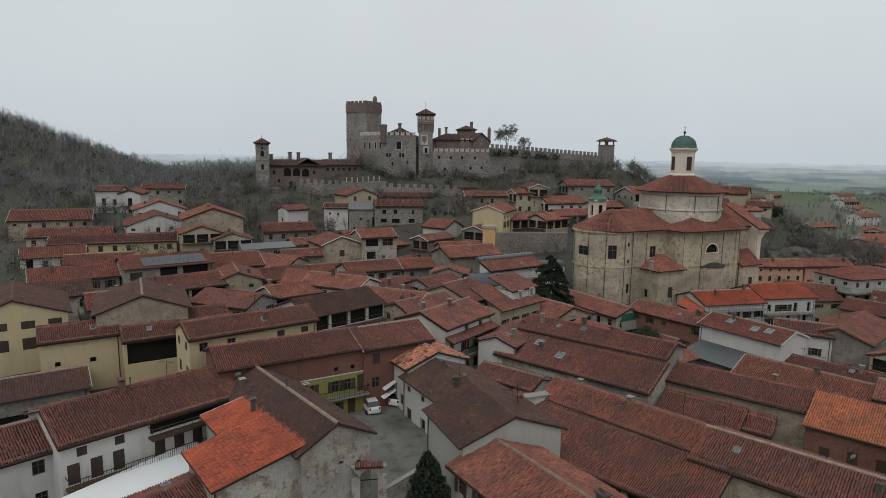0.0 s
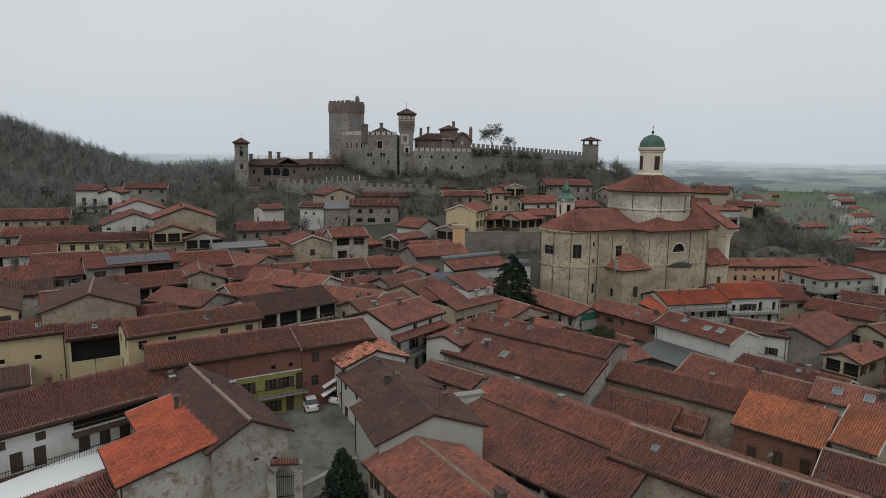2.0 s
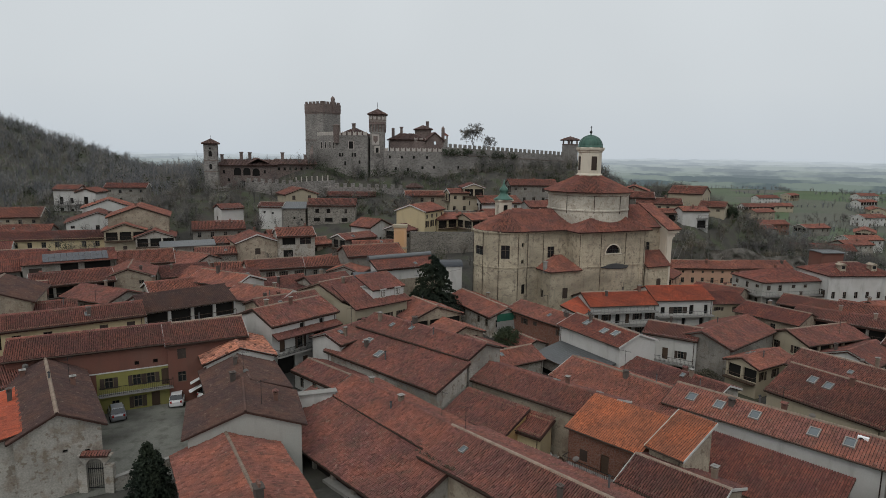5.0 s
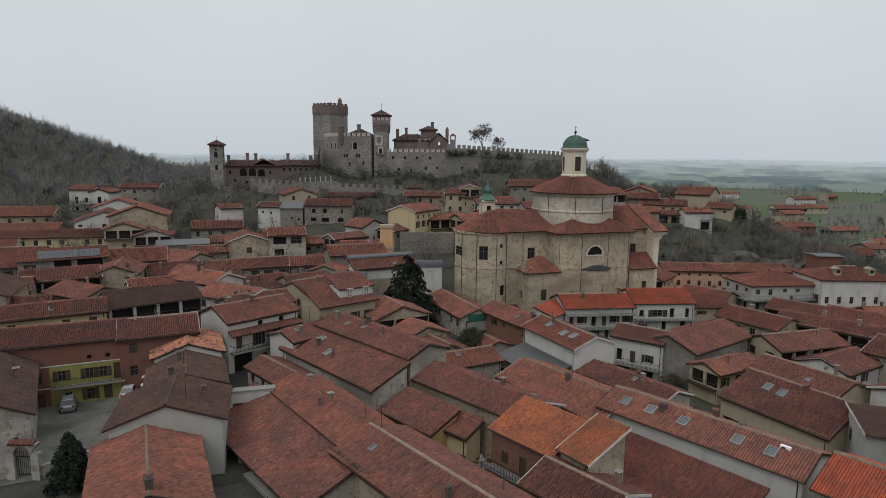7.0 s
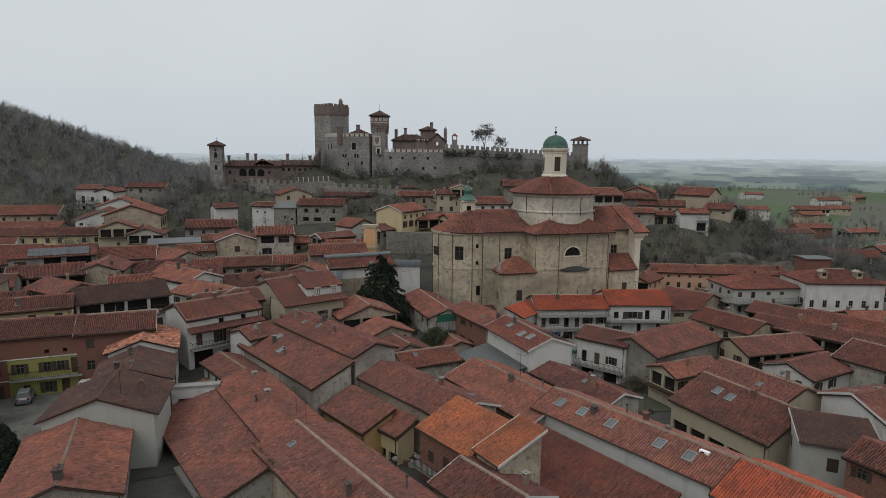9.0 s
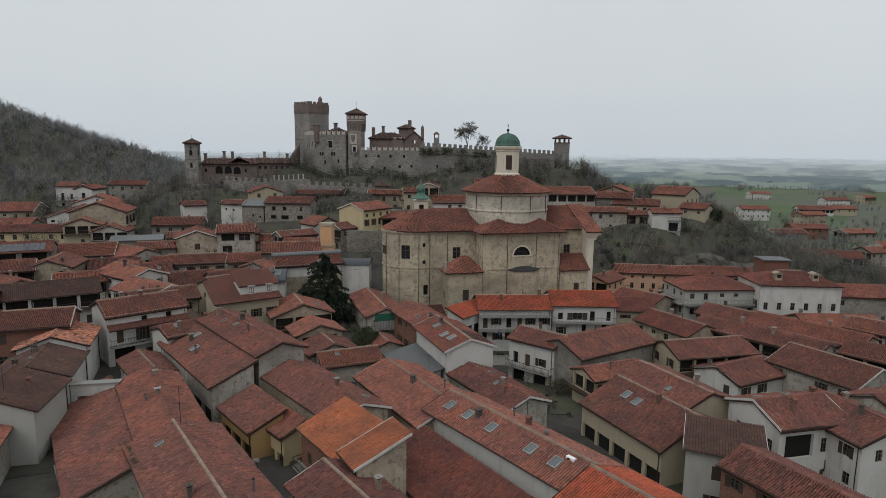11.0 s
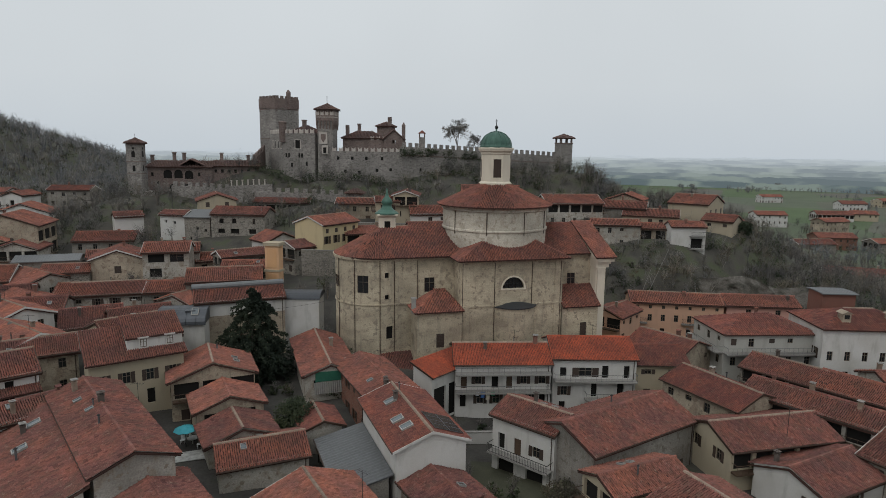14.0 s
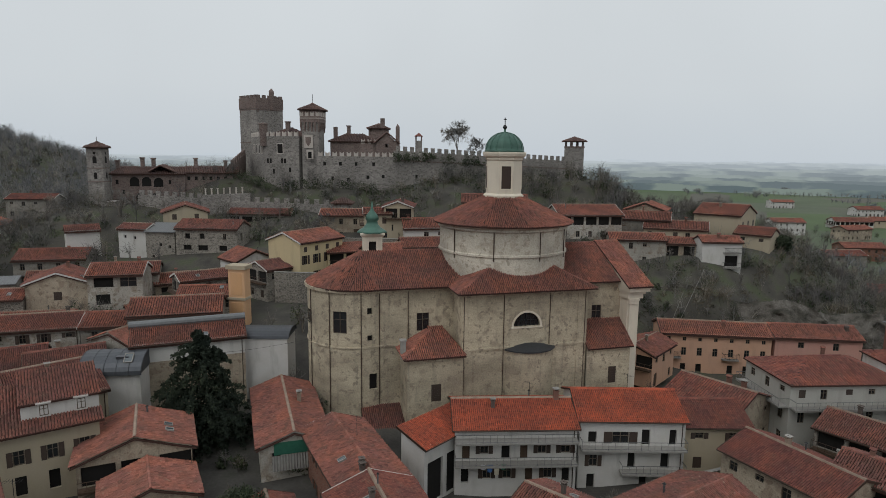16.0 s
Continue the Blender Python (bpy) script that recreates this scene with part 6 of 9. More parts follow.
def rampart(x0, y0, x1, y1, z0, za, zb, mat=None, tmat=None, tail=False, t=0.9, holes=(), h=1.1, w=0.85, gap=0.75, name="rampart"):
    """A wall from point to point, its top falling from za to zb, with merlons."""
    n = math.hypot(x1 - x0, y1 - y0)
    xf = pose(x0, y0, 0, 0, 0, math.degrees(math.atan2(y1 - y0, x1 - x0)))
    s = Soup()
    s.add([(0, 0, z0), (n, 0, z0), (n, 0, zb), (0, 0, za), (0, t, z0), (n, t, z0), (n, t, zb), (0, t, za)], [(0, 1, 2, 3), (5, 4, 7, 6), (3, 2, 6, 7), (1, 5, 6, 2), (4, 0, 3, 7)])
    r = part(name, s, mat or CS, KE, m=xf)
    m = Soup()
    shear = Matrix(((1, 0, 0, 0), (0, 1, 0, 0), ((zb - za) / n, 0, 1, 0), (0, 0, 0, 1)))
    merlons(m, n, za, w, gap, h, 0.5, tail, shear)
    part("battlement", m, tmat or mat or CS, r, kind="stuff")
    for u, z, ww, hh in holes:
        # near-black panel on the wall, painted shade of a window recess
        part("opening", Soup().box(u, u + ww, -0.03, 0.2, z, z + hh), M["dark"], r)
        part("window_surround", Soup().box(u - 0.2, u + ww + 0.2, -0.06, 0.1, z - 0.2, z).box(u - 0.2, u, -0.06, 0.1, z, z + hh).box(u + ww, u + ww + 0.2, -0.06, 0.1, z, z + hh).box(u - 0.2, u + ww + 0.2, -0.06, 0.1, z + hh, z + hh + 0.2), PALE, r)
    return r


def tower(cx, cy, yaw, side, z0, z1, mat=None, crown=1.6, over=0.45, tail=False, tmat=None, name="tower", label="", mh=1.35, corbel=True):
    s = Soup().box(-side / 2, side / 2, -side / 2, side / 2, z0, z1)
    m = pose(cx, cy, 0, 0, 0, yaw)
    tw = part(name, s, mat or CS, KE, label, m=m)
    if crown:
        c = Soup()
        o = side / 2 + over
        n = max(4, int(side / 0.9))
        for k in range(4):
            r = pose(0, 0, 0, 0, 0, 90 * k)
            for i in range(n if corbel else 1):
                u = -side / 2 + side * (i + 0.5) / n
                c.box(u - 0.16, u + 0.16, -o, -side / 2, z1 - 1.0, z1, 0, r)
        part("corbel_table", c, CB, tw, kind="stuff")
        part("crown", Soup().box(-o, o, -o, o, z1, z1 + crown), CB, tw)
        b = Soup()
        for k in range(4):
            merlons(b, 2 * o, z1 + crown, 1.05, 0.85 if corbel else 0.5, mh, 0.45, tail, pose(0, 0, 0, 0, 0, 90 * k) @ pose(-o, -o, 0))
        part("battlement", b, tmat or CB, tw, kind="stuff")
    return tw


def slits(parent, xf, spots, w=0.7, h=1.3):
    # near-black panels set on the wall, shade of deep slits in their colour
    for u, z in spots:
        part("opening", Soup().box(u - w / 2, u + w / 2, -0.04, 0.2, z, z + h), M["dark"], parent, m=xf)


def pyramid(cx, cy, yaw, w, d, z, rise, parent=None, mat="t_castle", seed=21):
    r = pose(cx, cy, 0, 0, 0, yaw)
    q = [tuple(r @ Vector(p)) for p in ((-w / 2, -d / 2, z), (w / 2, -d / 2, z), (w / 2, d / 2, z), (-w / 2, d / 2, z))]
    if abs(w - d) < 0.5:
        a = tuple(r @ Vector((0, 0, z + rise)))
        faces = [[q[i], q[(i + 1) % 4], a] for i in range(4)]
    else:
        k = (w - d) / 2
        a, b_ = tuple(r @ Vector((-k, 0, z + rise))), tuple(r @ Vector((k, 0, z + rise)))
        faces = [[q[0], q[1], b_, a], [q[1], q[2], b_], [q[2], q[3], a, b_], [q[3], q[0], a]]
    return tiled_roof(parent or KE, faces, mat, 0.42, 0.8, seed)


# keep
kp = tower(-28.4, 220.1, -30, 8.7, 22, 45.6, crown=3.0, over=0.12, mh=0.8, corbel=False, label="tall square stone keep with brick crown")
slits(kp, pose(-4.28, -4.28, 0), ((2.2, 44 - 3), (2.2, 36), (6.5, 41), (6.8, 34)), 0.8, 1.3)
slits(kp, pose(4.28, -4.28, 0, 0, 0, 90), ((2.8, 41), (6.2, 36)), 0.8, 1.3)
part("pale_panel", Soup().box(3.2, 4.8, -0.06, 0.05, 41.2, 43.4).box(3.2, 4.8, -0.06, 0.05, 38.0, 39.6), PALE, kp, m=pose(-4.28, -4.28, 0))
part("watch_turret", Soup().ring([(0.75, 45.5), (0.75, 50.6), (0.2, 51.4)], 10), CB, kp, m=pose(4.15, 0.8, 0))
part("band", Soup().box(-4.42, 4.42, -4.42, 4.42, 36.0, 36.3).box(-4.38, 4.38, -4.38, 4.38, 45.2, 45.5), CB, kp)
# palace
r1 = rampart(-30.7, 217.0, -20.0, 204.5, 20, 37.6, 37.6, CS, PALE, True, 1.2, ((5.0, 33.2, 0.9, 2.2), (8.0, 33.2, 0.9, 2.2), (11.4, 33.2, 0.9, 2.2), (14.2, 33.2, 0.9, 2.2)), 1.2, 1.15, 0.55, "palace_wall")
r2 = rampart(-20.0, 204.5, -9.3, 203.0, 20, 37.6, 37.6, CS, PALE, True, 1.2, ((4.3, 33.2, 1.6, 2.4),), 1.2, 1.15, 0.55, "palace_wall")
slits(r2, pose(0, 0, 0), ((1.2, 30.6), (2.1, 30.6), (5.6, 30.6), (6.5, 30.6), (3, 27.8), (8, 28.2)), 0.6, 1.2)
part("corner_turret", Soup().ring([(1.0, 35.0), (1.1, 40.4), (1.25, 40.6), (1.25, 40.9), (0.1, 41.2)], 12, 0, pose(-20.0, 204.7, 0)), CB, KE)
part("palace_body", Soup().box(0, 10.5, 0.8, 12, 20, 37.4, 0, pose(-20.0, 204.5, 0, 0, 0, -8)), CS, KE)
pyramid(-15.0, 210.5, -8, 10.5, 9.5, 37.4, 2.6)
part("chimney", Soup().box(-0.5, 0.5, -0.5, 0.5, 37, 41.4).box(-0.65, 0.65, -0.65, 0.65, 41.4, 41.7), CB, KE, m=pose(-15, 209, 0))
# second tower with open top storey
t2 = tower(-6.3, 205.4, 4, 4.5, 20, 41.4, crown=0, name="tower", label="brick tower with corbels and a tiled cap")
part("belvedere", Soup().box(-2.62, 2.62, -2.62, 2.62, 41.2, 44.3), CB, t2)
for k in range(4):
    turn = pose(0, 0, 0, 0, 0, 90 * k)
    for u in (-2.35, -1.41, -0.47, 0.47, 1.41, 2.35):
        cb = Soup().add([(u - 0.2, -2.2, 38.6), (u + 0.2, -2.2, 38.6), (u + 0.2, -2.62, 40.2), (u - 0.2, -2.62, 40.2), (u - 0.2, -2.2, 41.2), (u + 0.2, -2.2, 41.2), (u + 0.2, -2.62, 41.2), (u - 0.2, -2.62, 41.2)], [(0, 1, 2, 3), (3, 2, 6, 7), (0, 3, 7, 4), (1, 5, 6, 2)])
        part("corbel", cb, CB, t2, m=turn)
    part("string_course", Soup().box(-2.67, 2.67, -2.69, -2.57, 42.1, 42.3), PALE, t2, m=turn)
    for u in (-2.1, -0.7, 0.7, 2.1):
        part("merlon", Soup().add([(u - 0.45, -2.68, 42.7), (u + 0.45, -2.68, 42.7), (u + 0.45, -2.68, 43.9), (u, -2.68, 43.5), (u - 0.45, -2.68, 43.9), (u - 0.45, -2.57, 42.7), (u + 0.45, -2.57, 42.7), (u + 0.45, -2.57, 43.9), (u, -2.57, 43.5), (u - 0.45, -2.57, 43.9)], [(0, 1, 2, 3, 4), (0, 5, 6, 1), (1, 6, 7, 2), (2, 7, 8, 3), (3, 8, 9, 4), (4, 9, 5, 0)]), PALE, t2, m=turn)
pyramid(-6.3, 205.4, 4, 6.2, 6.2, 44.3, 1.8)
part("mast", Soup().tube((-6.3, 205.4, 46), (-6.3, 205.4, 48.4), 0.06), M["iron"], KE)
sh = part("coat_of_arms", Soup().box(-1.2, 1.2, -0.1, 0.1, 34.6, 37.9), PALE, KE, "pale square panel with a shield shape", m=pose(-6.6, 202.9, 0, 0, 0, 4))
part("shield", Soup().add([(-0.7, -0.16, 37.4), (-0.7, -0.16, 36.0), (0, -0.16, 35.0), (0.7, -0.16, 36.0), (0.7, -0.16, 37.4), (-0.7, 0, 37.4), (-0.7, 0, 36.0), (0, 0, 35.0), (0.7, 0, 36.0), (0.7, 0, 37.4)], [(0, 1, 2, 3, 4), (0, 5, 6, 1), (1, 6, 7, 2), (2, 7, 8, 3), (3, 8, 9, 4), (4, 9, 5, 0)]), CB, sh)
part("window_surround", Soup().box(-0.9, 0.9, -0.1, 0.1, 31.8, 34.2), PALE, KE, m=pose(-6.0, 202.4, 0, 0, 0, 4))
# near-black panel painted as the shade of this window recess
part("opening", Soup().box(-0.45, 0.45, -0.16, -0.05, 32.0, 33.6), M["dark"], KE, m=pose(-6.0, 202.4, 0, 0, 0, 4))
# terrace wall with pale battlements, inner ranges, chapel
r3 = rampart(-3.6, 201.0, 15.3, 207.6, 18, 32.6, 32.6, CS, PALE, True, 1.0, (), 1.15, 1.15, 0.6)
slits(r3, pose(0, 0, 0), ((2, 30.2), (6, 30.2), (10, 30.2), (14.5, 30.2), (4, 26.5), (8, 26.2), (13, 26.8), (17, 27)), 0.7, 0.9)
part("inner_range", Soup().box(-6, 6, -4, 4, 22, 36.4, 0, pose(2.5, 213.0, 0, 0, 0, 12)), CB, KE)
pyramid(2.5, 213.0, 12, 13, 9, 36.4, 2.2)
part("inner_range", Soup().box(-2.6, 2.6, -2.6, 2.6, 22, 40.2, 0, pose(7.5, 219.0, 0, 0, 0, 12)), CB, KE)
pyramid(7.5, 219.0, 12, 6.2, 6.2, 40.2, 1.4)
part("chimney", Soup().box(-0.5, 0.5, -0.5, 0.5, 38, 43.0), CB, KE, m=pose(9.2, 217, 0))
part("chimney", Soup().box(-0.4, 0.4, -0.4, 0.4, 36, 40.6).box(-0.55, 0.55, -0.55, 0.55, 40.6, 40.9), CB, KE, m=pose(0.5, 214, 0))
part("chimney", Soup().box(-0.45, 0.45, -0.45, 0.45, 36, 40.3), CB, KE, m=pose(-1.8, 210, 0))
rampart(5.2, 209.0, 12.0, 211.0, 22, 36.0, 36.0, CB, PALE, True, 0.8, (), 1.2, 0.95, 0.7)
cp = Soup()
facade(cp, pose(9.5, 209.6, 0, 0, 0, 14), 5.8, 24, 36.2, [(2.4, 3.4, 35.0, 36.0)], 2.6)
facade(cp, pose(9.5 + 5.8 * math.cos(radians(14)), 209.6 + 5.8 * math.sin(radians(14)), 0, 0, 0, 104), 6, 24, 36.2, [])
part("chapel", cp, CB, KE, "brick chapel gable")
r_ = pose(9.5, 209.6, 0, 0, 0, 14)
tiled_roof(KE, [[tuple(r_ @ Vector(p)) for p in q] for q in ([(-0.4, -0.4, 36.1), (2.9, -0.4, 38.95), (2.9, 7, 38.95), (-0.4, 7, 36.1)], [(2.9, -0.4, 38.95), (6.2, -0.4, 36.1), (6.2, 7, 36.1), (2.9, 7, 38.95)])], "t_castle", 0.42, 0.8, 22)
part("pinnacle", Soup().ring([(0.55, 35), (0.55, 40.4), (0.05, 41.2)], 8), CB, KE, m=pose(15.0, 211.5, 0))
# long curtain wall and its end tower
r4 = rampart(15.3, 207.6, 59.4, 235.4, 18, 34.2, 32.0, CS, CS, False, 1.1, (), 1.2, 1.0, 0.9)
slits(r4, pose(0, 0, 0), ((6, 27), (11, 26), (19, 28), (30, 27)), 0.6, 0.9)
part("string_course", Soup().add([(0, -0.1, 31.6), (52, -0.1, 29.6), (52, -0.1, 29.9), (0, -0.1, 31.9), (0, 0.02, 31.6), (52, 0.02, 29.6), (52, 0.02, 29.9), (0, 0.02, 31.9)], [(0, 1, 2, 3), (3, 2, 6, 7), (0, 4, 5, 1)]), CB, r4)
et = tower(61.4, 236.8, 25, 4.2, 18, 36.0, crown=0, label="slim square end tower with open top")
for k in range(4):
    for u in (-1.9, 1.5):
        part("pier", Soup().box(u, u + 0.4, -2.1, -1.7, 36.0, 37.6), CB, et, m=pose(0, 0, 0, 0, 0, 90 * k))
part("parapet", Soup().box(-2.2, 2.2, -2.2, 2.2, 35.8, 36.2), CB, et)
pyramid(61.4, 236.8, 25, 5.6, 5.6, 37.6, 1.3)
st = tower(14.0, 240, 10, 2.0, 22, 37.6, crown=0, name="lookout")
part("cap", Soup().ring([(1.9, 38.9), (0.05, 40.0)], 4, 0, pose(0, 0, 0, 0, 0, 45)), M["t_wine"], st)
for k in range(4):
    part("pier", Soup().box(-1.0, -0.7, -1.0, -0.7, 37.6, 38.95), CB, st, m=pose(0, 0, 0, 0, 0, 90 * k))
# bell tower and gatehouse range
bt = tower(-54.1, 184.8, 16, 3.6, 12, 34.0, crown=0, label="slender Romanesque bell tower of stone")
pyramid(-54.1, 184.8, 16, 4.7, 4.7, 34.0, 1.4)
part("finial", Soup().tube((-54.1, 184.8, 35.3), (-54.1, 184.8, 36.6), 0.05), M["iron"], KE)
for k in range(4):
    turn = pose(0, 0, 0, 0, 0, 90 * k)
    for z, half in ((30.2, 0.48), (26.4, 0.36)):
        # near-black faces on the tower paint the shade of its bell windows
        part("opening", Soup().add([(half * math.cos(a), -1.84, z + 1.2 + half * math.sin(a)) for a in np.linspace(0, math.pi, 9)] + [(-half, -1.84, z), (half, -1.84, z)], [tuple(range(11))]), M["dark"], bt, m=turn)
    part("opening", Soup().ring([(0.01, 0), (0.32, 0)], 12, 0, pose(0, -1.85, 32.6, 90)), M["dark"], bt, m=turn)
    for z in (25.6, 28.9, 33.6):
        part("band", Soup().box(-1.92, 1.92, -1.92, -1.78, z, z + 0.22), CB, bt, m=turn)
    for x in (-1.86, 1.5):
        part("pilaster_strip", Soup().box(x, x + 0.36, -1.87, -1.78, 14, 33.6), CS, bt, m=turn)


def arches(parent, xf, spots, w, h):
    for u, z in spots:
        # near-black arch faces on the wall paint in the shade of deep arcades
        v = [(u + w / 2 * math.cos(a), -0.04, z + h - w / 2 + w / 2 * math.sin(a)) for a in np.linspace(0, math.pi, 11)] + [(u - w / 2, -0.04, z), (u + w / 2, -0.04, z)]
        part("arch", Soup().add(v, [tuple(range(13))]), M["dark"], parent, m=xf)


lg = pose(-52.6, 187.2, 0, 0, 0, 27)
g1 = part("gatehouse", Soup().box(0, 17, 0, 7, 12, 27.6, 0, lg), CB, KE, "brick gatehouse range with arcades")
arches(g1, lg, ((5.2, 24.4), (8.0, 24.4), (10.8, 24.2)), 2.2, 2.4)
arches(g1, lg, ((6.6, 20.6), (10.2, 20.6)), 2.4, 2.2)
arches(g1, lg, ((7.2, 15.2),), 4.0, 3.4)
slits(g1, lg, ((1.2, 25), (2.6, 22.5), (13.5, 25)), 0.6, 1.0)
g2 = part("gatehouse", Soup().box(17, 30, 0.6, 6.5, 12, 27.9, 0, lg), CB, KE)
slits(g2, lg @ pose(0, 0.6, 0), tuple((18 + 1.8 * k, 26.0) for k in range(7)), 0.7, 0.9)
def on(xf, pts):
    return [tuple(xf @ Vector(p)) for p in pts]
tiled_roof(KE, [on(lg, [(-0.6, -0.8, 27.5), (17.4, -0.8, 27.5), (17.4, 3.5, 29.3), (1.5, 3.5, 29.3)]), on(lg, [(17.4, 7.8, 27.5), (-0.6, 7.8, 27.5), (1.5, 3.5, 29.3), (17.4, 3.5, 29.3)]),
                on(lg, [(8.6, -0.6, 28.1), (11.4, -0.6, 29.7), (11.4, 7, 29.7), (8.6, 7, 28.1)]), on(lg, [(11.4, -0.6, 29.7), (15.0, -0.6, 28.0), (15.0, 7, 28.0), (11.4, 7, 29.7)]),
                on(lg, [(17.0, -0.2, 27.8), (30.4, -0.2, 27.8), (30.4, 3.5, 29.5), (17.0, 3.5, 29.5)]), on(lg, [(30.4, 7.2, 27.8), (17.0, 7.2, 27.8), (17.0, 3.5, 29.5), (30.4, 3.5, 29.5)])], "t_castle", 0.42, 0.8, 23)
for u, z in ((1.0, 30.6), (6.8, 31.4), (9.4, 31.3), (19.6, 31.4), (27, 30.8)):
    part("chimney", Soup().box(-0.45, 0.45, -0.45, 0.45, 26, z).box(-0.6, 0.6, -0.6, 0.6, z, z + 0.3), CB, KE, m=lg @ pose(u, 3.0, 0))
r5 = rampart(-27.0, 200.5, -30.7, 214.5, 16, 29.8, 33.0, CB, CB, False, 1.0, (), 1.3, 1.1, 0.9)
rampart(-44.0, 185.2, -27.0, 186.6, 10, 22.6, 22.0, CS, CS, False, 0.9, (), 1.2, 1.1, 1.0)
rampart(-27.0, 186.6, 7.0, 190.0, 10, 21.6, 21.0, CS, CS, False, 0.9, (), 1.2, 1.2, 1.1)
for k in range(7):
    part("terrace_post", Soup().box(-0.14, 0.14, -0.14, 0.14, 22.5, 23.9 + 0.1 * k).box(-0.2, 0.2, -0.2, 0.2, 23.9 + 0.1 * k, 24.05 + 0.1 * k), PALE, KE, m=pose(-30.4 + 1.7 * k, 193.0, 0))
part("terrace_wall", Soup().add([(-32, 192.7, 16), (-18, 192.7, 16), (-18, 192.7, 23.2), (-32, 192.7, 22.4), (-32, 193.4, 16), (-18, 193.4, 16), (-18, 193.4, 23.2), (-32, 193.4, 22.4)], [(0, 1, 2, 3), (3, 2, 6, 7), (5, 4, 7, 6), (1, 5, 6, 2), (4, 0, 3, 7)]), CS, KE)
part("viaduct", Soup().box(0, 3.0, 0, 6, 8, 21.0, 0, pose(-50.5, 180.5, 0, 0, 0, 27)), CS, KE)
arches(KE, pose(-50.5, 180.45, 0, 0, 0, 27), ((1.5, 12.0),), 1.8, 7.0)
part("watch_house", Soup().box(-2, 2, -1.5, 1.5, 12, 21.6, 0, pose(7.6, 189.5, 0, 0, 0, 10)), CS, KE)
pyramid(7.6, 189.5, 10, 5, 4.2, 21.6, 1.2, seed=25)

# ---- trees and scrub ----
def leaf_mat(name, cols, rough=0.8):
    """Leaves or twigs: each its own tone, and plants that differ from their neighbours."""
    m, nt, b = nodes_of(name, rough, spec=0.15)
    ge = nt.nodes.new("ShaderNodeNewGeometry")
    n = len(cols) - 1
    c = ramp_node(nt, ge.outputs["Random Per Island"], tuple((i / n, q) for i, q in enumerate(cols)))
    nz = noise_node(nt, 0.17, 3, source="Position")
    c = mix_node(nt, 1.0, c, ramp_node(nt, nz.outputs["Fac"], ((0.32, (0.66, 0.70, 0.76)), (0.5, (1.0, 1.0, 1.0)), (0.68, (1.28, 1.18, 1.0)))), "MULTIPLY")
    nt.links.new(c, b.inputs["Base Color"])
    return m

M["needles"] = leaf_mat("dark_needles", ((0.017, 0.024, 0.018), (0.026, 0.035, 0.024), (0.036, 0.047, 0.031)))
M["ivy"] = leaf_mat("evergreen_leaves", ((0.028, 0.038, 0.024), (0.044, 0.056, 0.033), (0.062, 0.075, 0.042)))
M["twig"] = leaf_mat("bare_twigs", ((0.13, 0.125, 0.118), (0.18, 0.172, 0.162), (0.23, 0.22, 0.205)))
M["wood_twig"] = leaf_mat("hillside_twigs", ((0.135, 0.137, 0.142), (0.185, 0.184, 0.186), (0.245, 0.238, 0.23)))
M["scrub"] = leaf_mat("winter_scrub", ((0.06, 0.054, 0.042), (0.085, 0.076, 0.058), (0.11, 0.096, 0.074), (0.075, 0.083, 0.045)))
M["hedge"] = leaf_mat("bare_hedge", ((0.14, 0.148, 0.15), (0.18, 0.188, 0.188), (0.22, 0.224, 0.22)))
M["bark"] = plain("bark", (0.11, 0.098, 0.086), 0.95, 0, 0.4, 6.0)


def quads_at(rng, c, size, tilt=1.0):
    """Small leaf-like quads at the points c, turned at random."""
    n = len(c)
    u = rng.normal(size=(n, 3)) * np.array((1, 1, tilt))
    u /= np.linalg.norm(u, axis=1)[:, None]
    w = np.cross(u, rng.normal(size=(n, 3)))
    w /= np.linalg.norm(w, axis=1)[:, None]
    s = size * rng.uniform(0.6, 1.4, (n, 1))
    v = np.stack([c - u * s, c + w * s * 0.55, c + u * s, c - w * s * 0.55], 1).reshape(-1, 3)
    return v, np.arange(n * 4).reshape(-1, 4)


def blades_at(rng, a, b, width):
    """Thin blades from the points a to the points b."""
    d = b - a
    w = np.cross(d, rng.normal(size=a.shape))
    w = w / (np.linalg.norm(w, axis=1)[:, None] + 1e-9) * width
    v = np.stack([a - w, a + w, b + w * 0.25, b - w * 0.25], 1).reshape(-1, 3)
    return v, np.arange(len(a) * 4).reshape(-1, 4)


